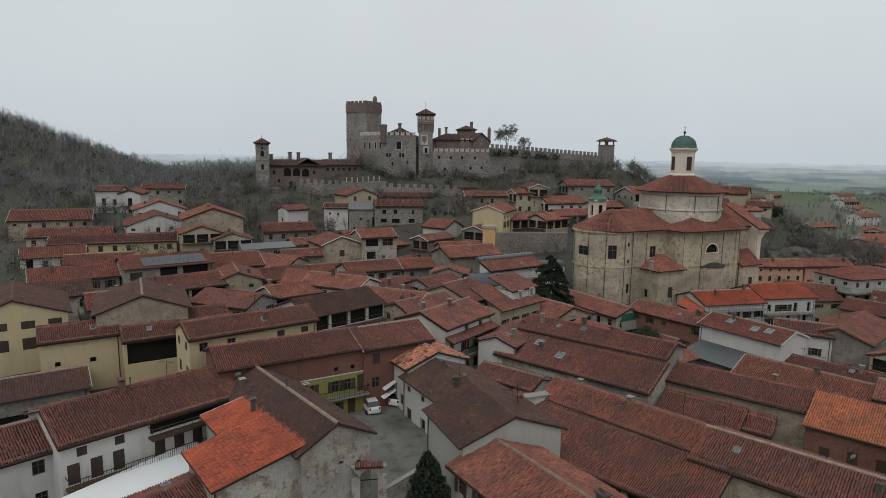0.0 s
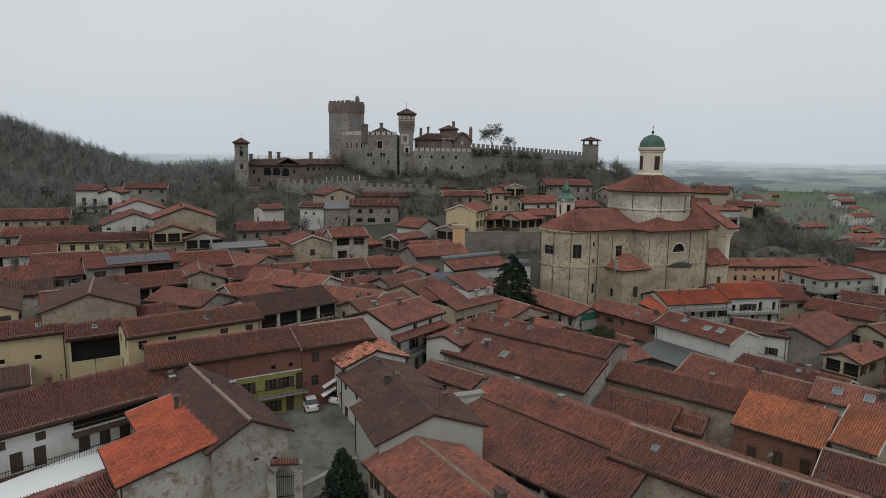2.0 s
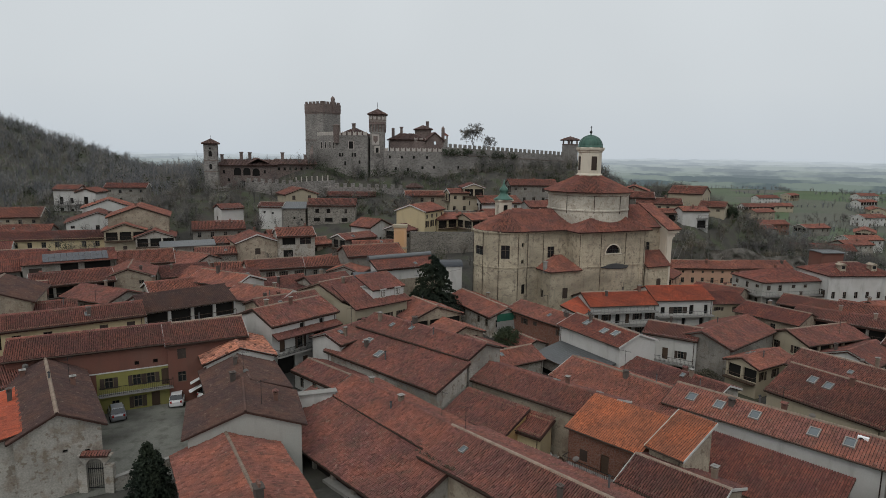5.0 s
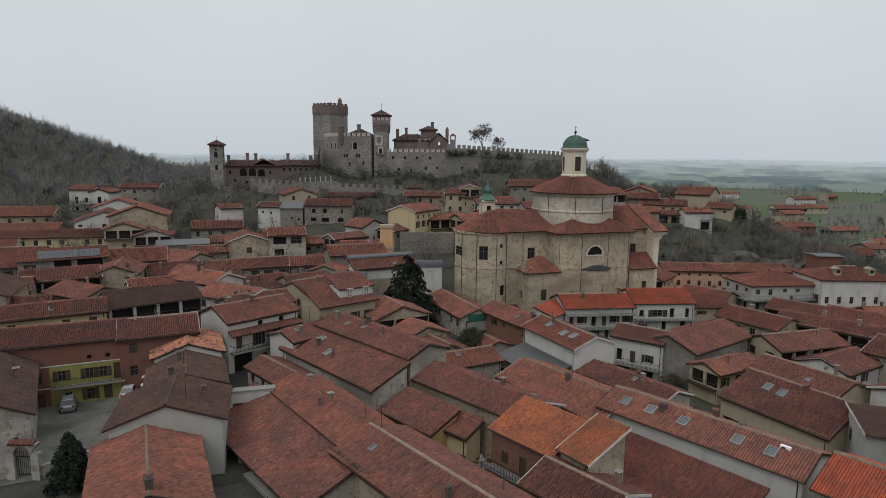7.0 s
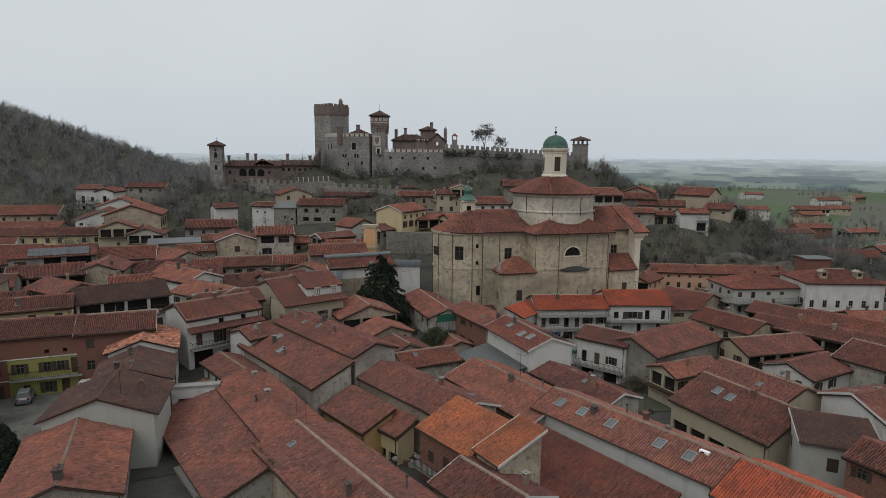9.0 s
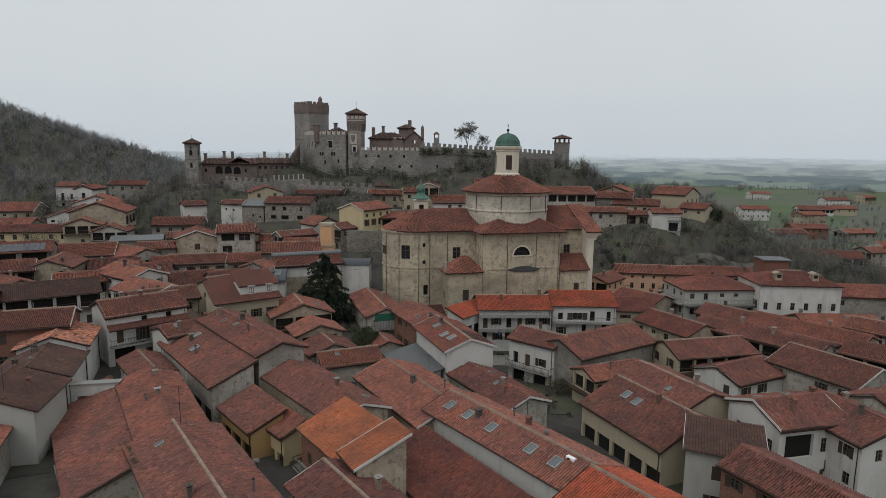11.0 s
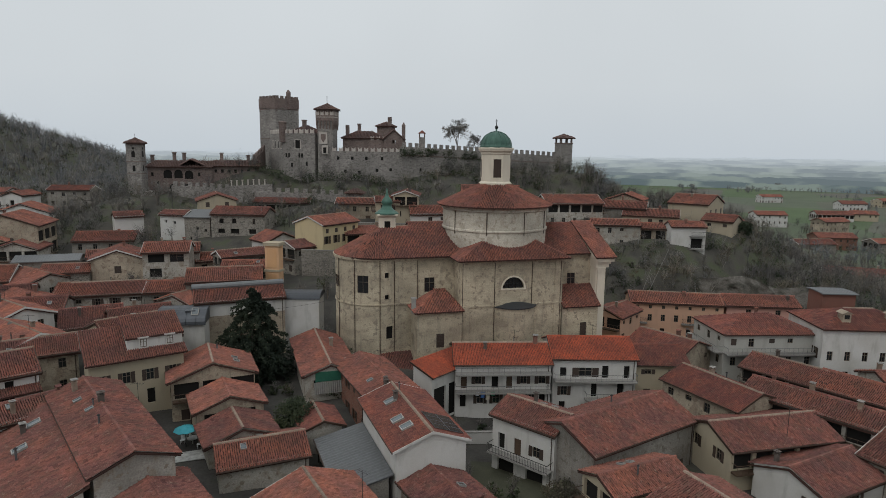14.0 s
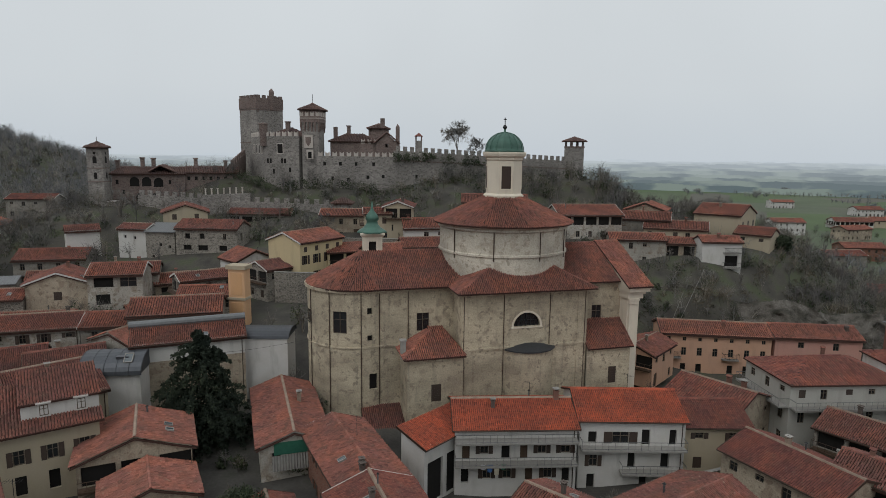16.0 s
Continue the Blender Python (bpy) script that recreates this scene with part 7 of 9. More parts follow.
def evergreen(x, y, h, r, label, seed, cone=True, n=3200, mat="needles", size=0.26, name="tree"):
    rng = np.random.default_rng(seed)
    z = land_at(x, y)
    ob = thing(name, pose(x, y, z), label, "tree" if h > 3 else "bush")
    part("trunk", Soup().tube((0, 0, -0.3), (0.1, 0.05, h * 0.8), 0.045 * h * 0.55, 0.03, 7), M["bark"], ob)
    if cone:
        # whorls of drooping boughs on one main leader and two lesser ones
        k = 330
        lead = rng.choice(3, k, p=(0.6, 0.24, 0.16))
        u = rng.random(k) ** 1.25
        top = np.array((1.0, 0.86, 0.74))[lead]
        ox, oy = np.array((0.0, 0.36, -0.34))[lead] * r, np.array((0.0, 0.10, -0.22))[lead] * r
        a = rng.uniform(0, 2 * math.pi, k)
        reach = r * np.array((0.92, 0.62, 0.6))[lead] * ((1 - u) ** 0.6 * (0.78 + 0.3 * np.clip(u / 0.12, 0, 1)) + 0.05) * rng.uniform(0.6, 1.12, k)
        b = rng.integers(0, k, n)
        t = rng.random(n) ** 0.55
        rad = reach[b] * t
        side = rng.normal(0, 0.30, n) * (0.25 + reach[b] * 0.22) * (1.1 - t * 0.7)
        z = h * top[b] * (0.05 + 0.93 * u[b]) + reach[b] * (0.25 * t - 0.42 * t * t) + rng.normal(0, 0.1, n) - np.abs(rng.normal(0, 0.16, n)) * t
        c = np.stack([ox[b] * (1 - u[b] * 0.2) + rad * np.cos(a[b]) - side * np.sin(a[b]), oy[b] + rad * np.sin(a[b]) + side * np.cos(a[b]), z], 1)
    else:
        k = 110
        u = rng.random(k) ** 0.9
        a = rng.uniform(0, 2 * math.pi, k)
        rad = r * np.sqrt(np.clip(1 - (2 * u - 0.9) ** 2 / 1.25, 0.02, 1)) * rng.uniform(0.3, 0.95, k)
        b = np.stack([rad * np.cos(a), rad * np.sin(a), h * (0.08 + 0.88 * u)], 1)
        c = b[rng.integers(0, k, n)] + rng.normal(size=(n, 3)) * np.array((0.11, 0.11, 0.08)) * r
    c[:, 2] = np.clip(c[:, 2], 0.1, h * 1.03)
    part("crown", quick_mesh("crown", [quads_at(rng, c, size)], [M[mat]]), None, ob, kind="stuff")
    return ob


def bare_tree(x, y, h, seed, label="leafless winter tree with fine grey twigs", z=None, spread=0.5, levels=4, stout=0.028, fine=0.022):
    rng = np.random.default_rng(seed)
    ob = thing("tree", pose(x, y, land_at(x, y) if z is None else z), label, "tree")
    s = Soup()
    tips_a, tips_b = [], []
    def grow(p, d, length, rad, level):
        q = p + d * length
        s.tube(p, q, rad, rad * 0.68, 5)
        if level == 0:
            for _ in range(9):
                e = (d + Vector(rng.normal(0, 0.55, 3))).normalized()
                st = p + (q - p) * rng.uniform(0.3, 1)
                tips_a.append(tuple(st)), tips_b.append(tuple(st + e * length * rng.uniform(0.6, 1.3)))
            return
        for _ in range(3 if level > 1 else 4):
            e = (d + Vector(rng.normal(0, spread, 3)) + Vector((0, 0, 0.12))).normalized()
            grow(p + (q - p) * rng.uniform(0.55, 1.0), e, length * rng.uniform(0.6, 0.8), rad * 0.6, level - 1)
    grow(Vector((0, 0, -0.3)), Vector((0, 0, 1)), h * 0.32, h * stout, levels)
    part("trunk", s, M["bark"], ob)
    part("twig_crown", quick_mesh("twig_crown", [blades_at(rng, np.array(tips_a), np.array(tips_b), fine)], [M["twig"]]), None, ob, kind="stuff")
    return ob


evergreen(19.4, 110.5, 13.6, 6.4, "dense dark green conifer beside the church lane", 1, True, 46000, size=0.15)
evergreen(-1.0, 49.2, 5.5, 2.3, "dark conifer beside the court wall", 2, True, 20000, size=0.10)
evergreen(33.0, 95.3, 4.6, 2.6, "round dark evergreen bush between sheds", 3, False, 9000, "ivy", 0.11)
evergreen(50.5, 87.5, 2.5, 1.6, "low evergreen shrub in the yard", 4, False, 2500, "ivy", 0.1, "bush")
evergreen(63.5, 92.5, 1.8, 2.4, "sprawling shrub in the green yard", 5, False, 2600, "scrub", 0.1, "bush")
evergreen(50.0, 51.5, 2.6, 1.5, "small dark bush between tiled roofs", 6, False, 2500, "ivy", 0.1, "bush")
evergreen(107.0, 197.0, 3.4, 2.0, "dark evergreen on the cliff top", 7, False, 1600, "ivy", 0.22)
bare_tree(24.9, 247.0, 16.0, 35, "large leafless tree behind the castle wall", z=30.5, spread=0.62, levels=6, stout=0.014, fine=0.022)
bare_tree(30.4, 246.0, 10.5, 32, z=31.0, spread=0.62, levels=5, stout=0.016, fine=0.025)
for k, (x, y, h) in enumerate(((5.0, 176.0, 8), (9, 177, 7), (-62.0, 166.0, 9), (-58, 172, 8), (-66, 158, 7), (58.0, 109.5, 3.4), (61.0, 110.5, 3.0), (-44, 168, 8), (-42, 176, 9), (24, 150, 6))):
    bare_tree(x, y, h, 40 + k)

def clear_of_things(x, y, gap=7.0):
    for _, hx, hy in HOUSES:
        if (x - hx) ** 2 + (y - hy) ** 2 < gap * gap:
            return False
    return True


def bare_crown(rng, x, y, z, h, r, n, width, reach=0.15):
    """Blades of one leafless tree: a few limbs and a rounded cloud of fine twigs."""
    m = 9
    a = rng.uniform(0, 2 * math.pi, m)
    q = rng.uniform(0.15, 1.0, m)
    tip = np.stack([r * 0.8 * q * np.cos(a), r * 0.8 * q * np.sin(a), h * (0.88 - 0.38 * q ** 2) * rng.uniform(0.85, 1.05, m)], 1)
    fork = np.stack([rng.normal(0, 0.05, m) * r, rng.normal(0, 0.05, m) * r, h * rng.uniform(0.15, 0.4, m)], 1)
    base = np.array((x, y, z))
    b = rng.integers(0, m, n)
    t = rng.uniform(0.25, 1.0, n)[:, None]
    s = fork[b] * (1 - t) + tip[b] * t
    d = rng.normal(size=(n, 3)) * np.array((0.8, 0.8, 0.55)) + np.array((0, 0, 0.45)) + (tip[b] - fork[b]) / h * 0.8
    e = s + d * h * reach * rng.uniform(0.6, 1.3, (n, 1))
    root = np.zeros((m, 3))
    return [blades_at(rng, base + root, base + fork, width * 3.0), blades_at(rng, base + fork, base + tip, width * 1.8), blades_at(rng, base + s, base + e, width)]


def leaf_mound(rng, x, y, z, h, r, n, size):
    """Leaf quads over a lumpy mound."""
    m = 7
    c = rng.normal(size=(m, 3)) * np.array((r * 0.45, r * 0.45, h * 0.20)) + np.array((0, 0, h * 0.48))
    g = rng.normal(size=(n, 3))
    g = g / np.linalg.norm(g, axis=1)[:, None] * (rng.random((n, 1)) ** 0.33) * np.array((r * 0.55, r * 0.55, h * 0.30))
    p = c[rng.integers(0, m, n)] + g
    p[:, 2] = np.maximum(p[:, 2], 0.05)
    return quads_at(rng, np.array((x, y, z)) + p, size)


def woodland():
    """The bare wood on the far hill and slopes, as one mass of trunks and twigs."""
    rng = np.random.default_rng(77)
    blocks, darks, low = [], [], []
    for _ in range(7800):
        x, y = rng.uniform(-400, -60), rng.uniform(110, 430)
        if x > -112 and y < 205 or not clear_of_things(x, y, 9):
            continue
        if x < 60 - 1.12 * (y - 40) and x < -0.8 * y - 8:
            continue
        if x > -75 and y < 250:
            continue
        if x > -130 and y < 175 and rng.random() < 0.7:
            continue
        z = land_at(x, y)
        h = rng.uniform(3.5, 6.5) if rng.random() < 0.6 else rng.uniform(6, 9.5)
        blocks += bare_crown(rng, x, y, z, h, h * 0.5, 62, 0.055, 0.10)
        p = rng.random()
        if p < 0.10:
            darks.append(leaf_mound(rng, x + 2, y, z, h * 0.7, h * 0.4, 90, 0.26))
        elif p < 0.42:
            low.append(leaf_mound(rng, x + 2, y - 1, z, 1.8, 2.2, 34, 0.30))
    tagged(new("woodland", quick_mesh("woodland", blocks, [M["wood_twig"]])), "leafless grey-brown winter wood covering the hillside", "woodland", kind="stuff")
    tagged(new("evergreen_undergrowth", quick_mesh("evergreen_undergrowth", darks, [M["ivy"]])), "dark evergreens scattered through the bare wood", "undergrowth", kind="stuff")
    tagged(new("bramble_undergrowth", quick_mesh("bramble_undergrowth", low, [M["scrub"]])), "brown brambles under the bare trees", "undergrowth", kind="stuff")


woodland()


def scrubland():
    """Brambles and bushes on the castle hill and the cliff."""
    rng = np.random.default_rng(78)
    br, gr, tw = [], [], []
    def clump(x, y, s):
        z = land_at(x, y)
        (gr if rng.random() < 0.25 else br).append(leaf_mound(rng, x, y, z - 0.1, s * 1.1, s, 60, 0.15))
        if rng.random() < 0.5:
            tw.extend(bare_crown(rng, x, y, z, s * 2.2, s * 1.1, 22, 0.02))
    for _ in range(1500):
        x, y = rng.uniform(-115, 66), rng.uniform(150, 236)
        if y < 168 + 0.05 * x and x > -50 or not clear_of_things(x, y, 7.5) or abs(x - 51) < 26 and y < 158:
            continue
        if -60 < x < 62 and y > 200 + 0.5 * max(0.0, x):
            continue
        clump(x, y, rng.uniform(0.8, 2.0))
    for _ in range(900):
        x, y = rng.uniform(64, 150), rng.uniform(163, 200)
        if clear_of_things(x, y, 7):
            clump(x, y, rng.uniform(0.8, 2.4))
    for _ in range(160):
        x, y = rng.uniform(28, 66), rng.uniform(84, 114)
        if clear_of_things(x, y, 8) and land_at(x, y) < -1.5:
            clump(x, y, rng.uniform(0.3, 0.8))
    for nm, bl, mt, lb in (("scrub", br, "scrub", "brown winter brambles and scrub on the slopes"), ("ivy_scrub", gr, "ivy", "dark green ivy and laurel on the slopes"), ("saplings", tw, "twig", "thin leafless saplings on the slopes")):
        tagged(new(nm, quick_mesh(nm, bl, [M[mt]])), lb, "scrub", kind="stuff")


scrubland()


def thickets():
    """Bare trees and evergreens crowding the castle slope, the lanes and the cliff top."""
    rng = np.random.default_rng(81)
    M["brush"] = leaf_mat("dark_bare_brush", ((0.09, 0.084, 0.079), (0.13, 0.121, 0.113), (0.175, 0.162, 0.15)))
    tw, gr = [], []
    def tree(x, y, h, green):
        z = land_at(x, y)
        tw.extend(bare_crown(rng, x, y, z, h * 1.15, h * 0.5, 84, 0.024))
        if green:
            gr.append(leaf_mound(rng, x, y, z, h * 0.85, h * 0.42, 170, 0.16))
    zones = ((420, -72, 60, 150, 203, 3.0, 6.0, 0.22, 6.3), (150, 26, 72, 203, 229, 3.0, 5.5, 0.5, 6.0), (200, 66, 104, 205, 228, 3.5, 6.0, 0.3, 6.5), (240, 60, 135, 163, 200, 1.5, 3.8, 0.4, 6.0),
             (380, 104, 160, 172, 262, 2.5, 5.5, 0.2, 8.0), (330, 150, 300, 215, 420, 3.0, 6.5, 0.15, 11.0), (260, 106, 176, 166, 262, 3.0, 6.5, 0.3, 8.0), (140, -50, 32, 118, 152, 2.2, 4.5, 0.35, 5.6), (70, 66, 125, 118, 160, 1.8, 3.4, 0.4, 7.5), (60, 24, 66, 84, 112, 1.2, 2.6, 0.5, 6.2), (160, -112, -46, 96, 190, 3.0, 6.0, 0.25, 6.8))
    for n, x0, x1, y0, y1, h0, h1, green, gap in zones:
        for _ in range(n):
            x, y = rng.uniform(x0, x1), rng.uniform(y0, y1)
            if not clear_of_things(x, y, gap) or math.hypot(x - 51, (y - 133)) < 22 or math.hypot(x - 33, y - 132) < 9:
                continue
            if -56 < x < 8 and 184 < y < 192 or y > 200 + 0.55 * max(0.0, x) + 6 and -60 < x < 62:
                continue
            tree(x, y, rng.uniform(h0, h1), rng.random() < green)
    tagged(new("brush", quick_mesh("brush", tw, [M["brush"]])), "dark leafless trees and brush between houses and castle", "brush", kind="stuff")
    tagged(new("laurel_thicket", quick_mesh("laurel_thicket", gr, [M["ivy"]])), "dark evergreen laurels and ivy among the bare trees", "thicket", kind="stuff")


thickets()


def wall_ivy():
    """Ivy hanging from the wall-walk of the long curtain wall and from the palace foot."""
    rng = np.random.default_rng(83)
    blocks = []
    for k in range(60):
        u = rng.random() ** 1.2 * 30
        x, y = 15.3 + 44.1 / 52.1 * u + 0.5, 207.6 + 27.8 / 52.1 * u - 0.9
        blocks.append(leaf_mound(rng, x, y, 33.2 - 0.04 * u - rng.uniform(0.2, 2.6), 1.8, 1.1, 60, 0.16))
    for k in range(70):
        x = rng.uniform(-28, 20)
        blocks.append(leaf_mound(rng, x, 200.5 + 0.2 * max(0, x), land_at(x, 200.5) - 0.3, 3.2, 1.8, 70, 0.18))
    tagged(new("wall_ivy", quick_mesh("wall_ivy", blocks, [M["ivy"]])), "dark ivy hanging over the castle walls", "ivy", kind="stuff")


wall_ivy()


def roof_moss():
    """Moss and weeds along the stepped joints of the long barns."""
    rng = np.random.default_rng(84)
    blocks = []
    for cx, cy, yaw, half, z in ((17.5, 59.9, -44, 12.3, 4.25), (24.4, 51.6, -43, 2.5, 4.3)):
        c, q = math.cos(radians(yaw)), math.sin(radians(yaw))
        for _ in range(int(half * 9)):
            u = rng.uniform(-half, half)
            blocks.append(leaf_mound(rng, cx + c * u + rng.normal(0, 0.1), cy + q * u + rng.normal(0, 0.1), z, rng.uniform(0.1, 0.34), rng.uniform(0.12, 0.3), 22, 0.05))
    tagged(new("roof_moss", quick_mesh("roof_moss", blocks, [M["scrub"]])), "brown moss and weeds along the barn roof joints", "moss", kind="stuff")


roof_moss()


def cliff():
    """The rock face below the upper houses, in broken ledges."""
    rng = np.random.default_rng(82)
    nu, nv = 90, 22
    u, v = np.meshgrid(np.linspace(0, 1, nu), np.linspace(0, 1, nv))
    x = 62 + 62 * u
    top = 8.6 - 5.5 * u ** 2 + 0.8 * np.sin(u * 23)
    foot = -3.5 + 0 * u
    z = foot + (top - foot) * v
    cell = rng.normal(0, 1, (nv, nu))
    rough = cell * 0.35 + 0.9 * np.sin(u * 31 + v * 3) * np.sin(v * 6 + u * 9) + 0.7 * np.sin(u * 67 + 2) * np.sin(v * 11 + u * 40)
    y = 166.5 + 7.5 * v ** 1.6 + 2.5 * np.sin(u * 8) + rough
    vs = np.stack([x, y, z], -1).reshape(-1, 3)
    i = np.arange(nu * nv).reshape(nv, nu)
    f = np.stack([i[:-1, :-1], i[:-1, 1:], i[1:, 1:], i[1:, :-1]], -1).reshape(-1, 4)
    m, nt, b = nodes_of("dark_rock", 0.95)
    big, fine = noise_node(nt, 0.5, 8, source="Position"), noise_node(nt, 4.0, 6, source="Position")
    c = ramp_node(nt, big.outputs["Fac"], ((0.35, (0.03, 0.03, 0.022)), (0.5, (0.075, 0.068, 0.058)), (0.68, (0.13, 0.12, 0.105))))
    nt.links.new(mix_node(nt, 0.4, c, fine.outputs["Fac"], "OVERLAY"), b.inputs["Base Color"])
    bump(nt, b, fine.outputs["Fac"], 0.8, 0.3)
    tagged(new("cliff", quick_mesh("cliff", [(vs, f)], [m])), "dark weathered rock face below the upper houses", "cliff", kind="structure")


cliff()

# ---- the plain and the distance ----
def hedgerows():
    rng = np.random.default_rng(79)
    blocks = []
    for _ in range(95):
        x, y = rng.uniform(120, 900), 240 + 680 * rng.random() ** 1.2
        if x < y * 0.22:
            continue
        ang = rng.choice((0.15, 1.4)) + rng.normal(0, 0.2)
        n = int(rng.uniform(8, 46))
        for k in range(n):
            px, py = x + math.cos(ang) * k * 4.2 + rng.normal(0, 1.2), y + math.sin(ang) * k * 4.2 + rng.normal(0, 1.2)
            if not clear_of_things(px, py, 14):
                continue
            h = rng.uniform(3, 8)
            blocks += bare_crown(rng, px, py, land_at(px, py) - 0.3, h, h * 0.6, 24, 0.09, 0.16)
    tagged(new("hedgerows", quick_mesh("hedgerows", blocks, [M["hedge"]])), "bare hedgerows and tree lines across the plain", "hedgerow", kind="stuff")


hedgerows()
def distance(name, radius, top, wood, haze_tint, seed):
    """A far band of woods and fields, well behind everything. Haze is painted into its glow."""
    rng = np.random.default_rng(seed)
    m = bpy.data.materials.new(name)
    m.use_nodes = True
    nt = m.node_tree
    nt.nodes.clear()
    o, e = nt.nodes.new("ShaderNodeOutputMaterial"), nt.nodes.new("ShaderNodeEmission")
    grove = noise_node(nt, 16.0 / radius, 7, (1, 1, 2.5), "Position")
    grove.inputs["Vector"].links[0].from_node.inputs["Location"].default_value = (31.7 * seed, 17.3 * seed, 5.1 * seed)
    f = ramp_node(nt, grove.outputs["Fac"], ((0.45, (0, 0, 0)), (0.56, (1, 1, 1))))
    # emission carries the aerial haze: both colours are already faded by distance
    nt.links.new(mix_node(nt, f, haze_tint, wood), e.inputs[0])
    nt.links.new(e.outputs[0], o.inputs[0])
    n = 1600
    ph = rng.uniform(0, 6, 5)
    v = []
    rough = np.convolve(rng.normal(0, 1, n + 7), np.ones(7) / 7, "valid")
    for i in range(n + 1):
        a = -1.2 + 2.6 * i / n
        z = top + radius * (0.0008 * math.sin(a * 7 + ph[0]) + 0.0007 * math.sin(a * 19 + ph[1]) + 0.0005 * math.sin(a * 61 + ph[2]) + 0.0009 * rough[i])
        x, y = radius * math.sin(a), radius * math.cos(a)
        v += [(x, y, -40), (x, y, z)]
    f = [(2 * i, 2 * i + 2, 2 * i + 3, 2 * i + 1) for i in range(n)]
    tagged(part(name, Soup().add(v, f), m), "glowing blue-grey distance beyond the plain, haze painted in", "backdrop", kind="structure")


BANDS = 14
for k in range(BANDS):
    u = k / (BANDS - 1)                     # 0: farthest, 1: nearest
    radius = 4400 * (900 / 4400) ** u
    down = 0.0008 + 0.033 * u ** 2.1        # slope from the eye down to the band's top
    # farthest colours sit close to the sky's, painting haze in by distance
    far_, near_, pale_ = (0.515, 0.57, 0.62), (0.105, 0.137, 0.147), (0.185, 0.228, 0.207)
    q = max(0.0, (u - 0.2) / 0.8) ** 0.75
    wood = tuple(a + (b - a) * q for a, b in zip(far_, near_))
    haze_tint = tuple(a + (b - a) * q ** 1.25 for a, b in zip((0.525, 0.578, 0.622), pale_))
    distance("backdrop", radius, 32.0 - down * radius, wood, haze_tint, 5 + k)

# farms on the plain
for k, (x, y, yaw, l, w, z, wl_, rf_) in enumerate(((142, 212, -8, 21, 9, 3.7, "white", "wine"), (178, 327, 8, 17, 10, 0.4, "brickwall", "rust"), (178, 415, 10, 18, 11, 2.0, "white", "rust"), (229, 461, 5, 22, 12, -0.5, "white", "rust"), (198, 324, 20, 16, 9, -1, "grey", "rust"), (250, 470, 0, 16, 11, -0.5, "cream", "rust"),
        (160, 300, 15, 16, 9, 0.5, "grey", "wine"), (205, 400, 30, 18, 10, 0.5, "beige", "rust"), (280, 560, 10, 20, 12, 0, "white", "rust"), (320, 600, 40, 18, 10, 0, "cream", "rust"), (240, 620, 15, 20, 10, 0, "white", "rust"), (150, 360, 80, 18, 10, 1.5, "beige", "rust"), (175, 250, 20, 14, 9, 0.5, "oldwhite", "rust"),
        (190, 270, 10, 16, 9, 0.0, "white", "rust"), (210, 300, 60, 14, 9, 0.0, "beige", "rust"), (260, 380, 20, 18, 10, 0.0, "white", "rust"), (300, 440, 70, 18, 10, 0.0, "cream", "rust"), (340, 520, 20, 18, 10, 0.0, "white", "rust"), (400, 620, 15, 22, 12, 0.0, "white", "rust"), (170, 175, 15, 16, 9, 4.0, "white", "rust"), (155, 150, -30, 15, 9, 4.5, "oldwhite", "rust"), (140, 135, -35, 16, 9, 5.0, "cream", "rust"))):
    house(x, y, yaw, l, w, z, wl_, rf_, chimneys=1, gut=False, label=f"{'red-roofed' if rf_ == 'rust' else 'wine-roofed'} {wl_ if wl_ != 'brickwall' else 'brick'} farmhouse on the plain")

# ---- loose things ----
CARPAINT = {"white": plain("white_car_paint", (0.62, 0.62, 0.62), 0.25, 0, 0.03), "silver": plain("silver_car_paint", (0.32, 0.33, 0.35), 0.3, 0.5, 0.05), "dark": plain("dark_car_paint", (0.04, 0.045, 0.05), 0.25, 0.2, 0.05)}
RUBBER = plain("tyre_rubber", (0.02, 0.02, 0.02), 0.8)
LAMP = plain("headlight_glass", (0.6, 0.6, 0.6), 0.1)
TAIL = plain("tail_light_red", (0.25, 0.01, 0.01), 0.2)


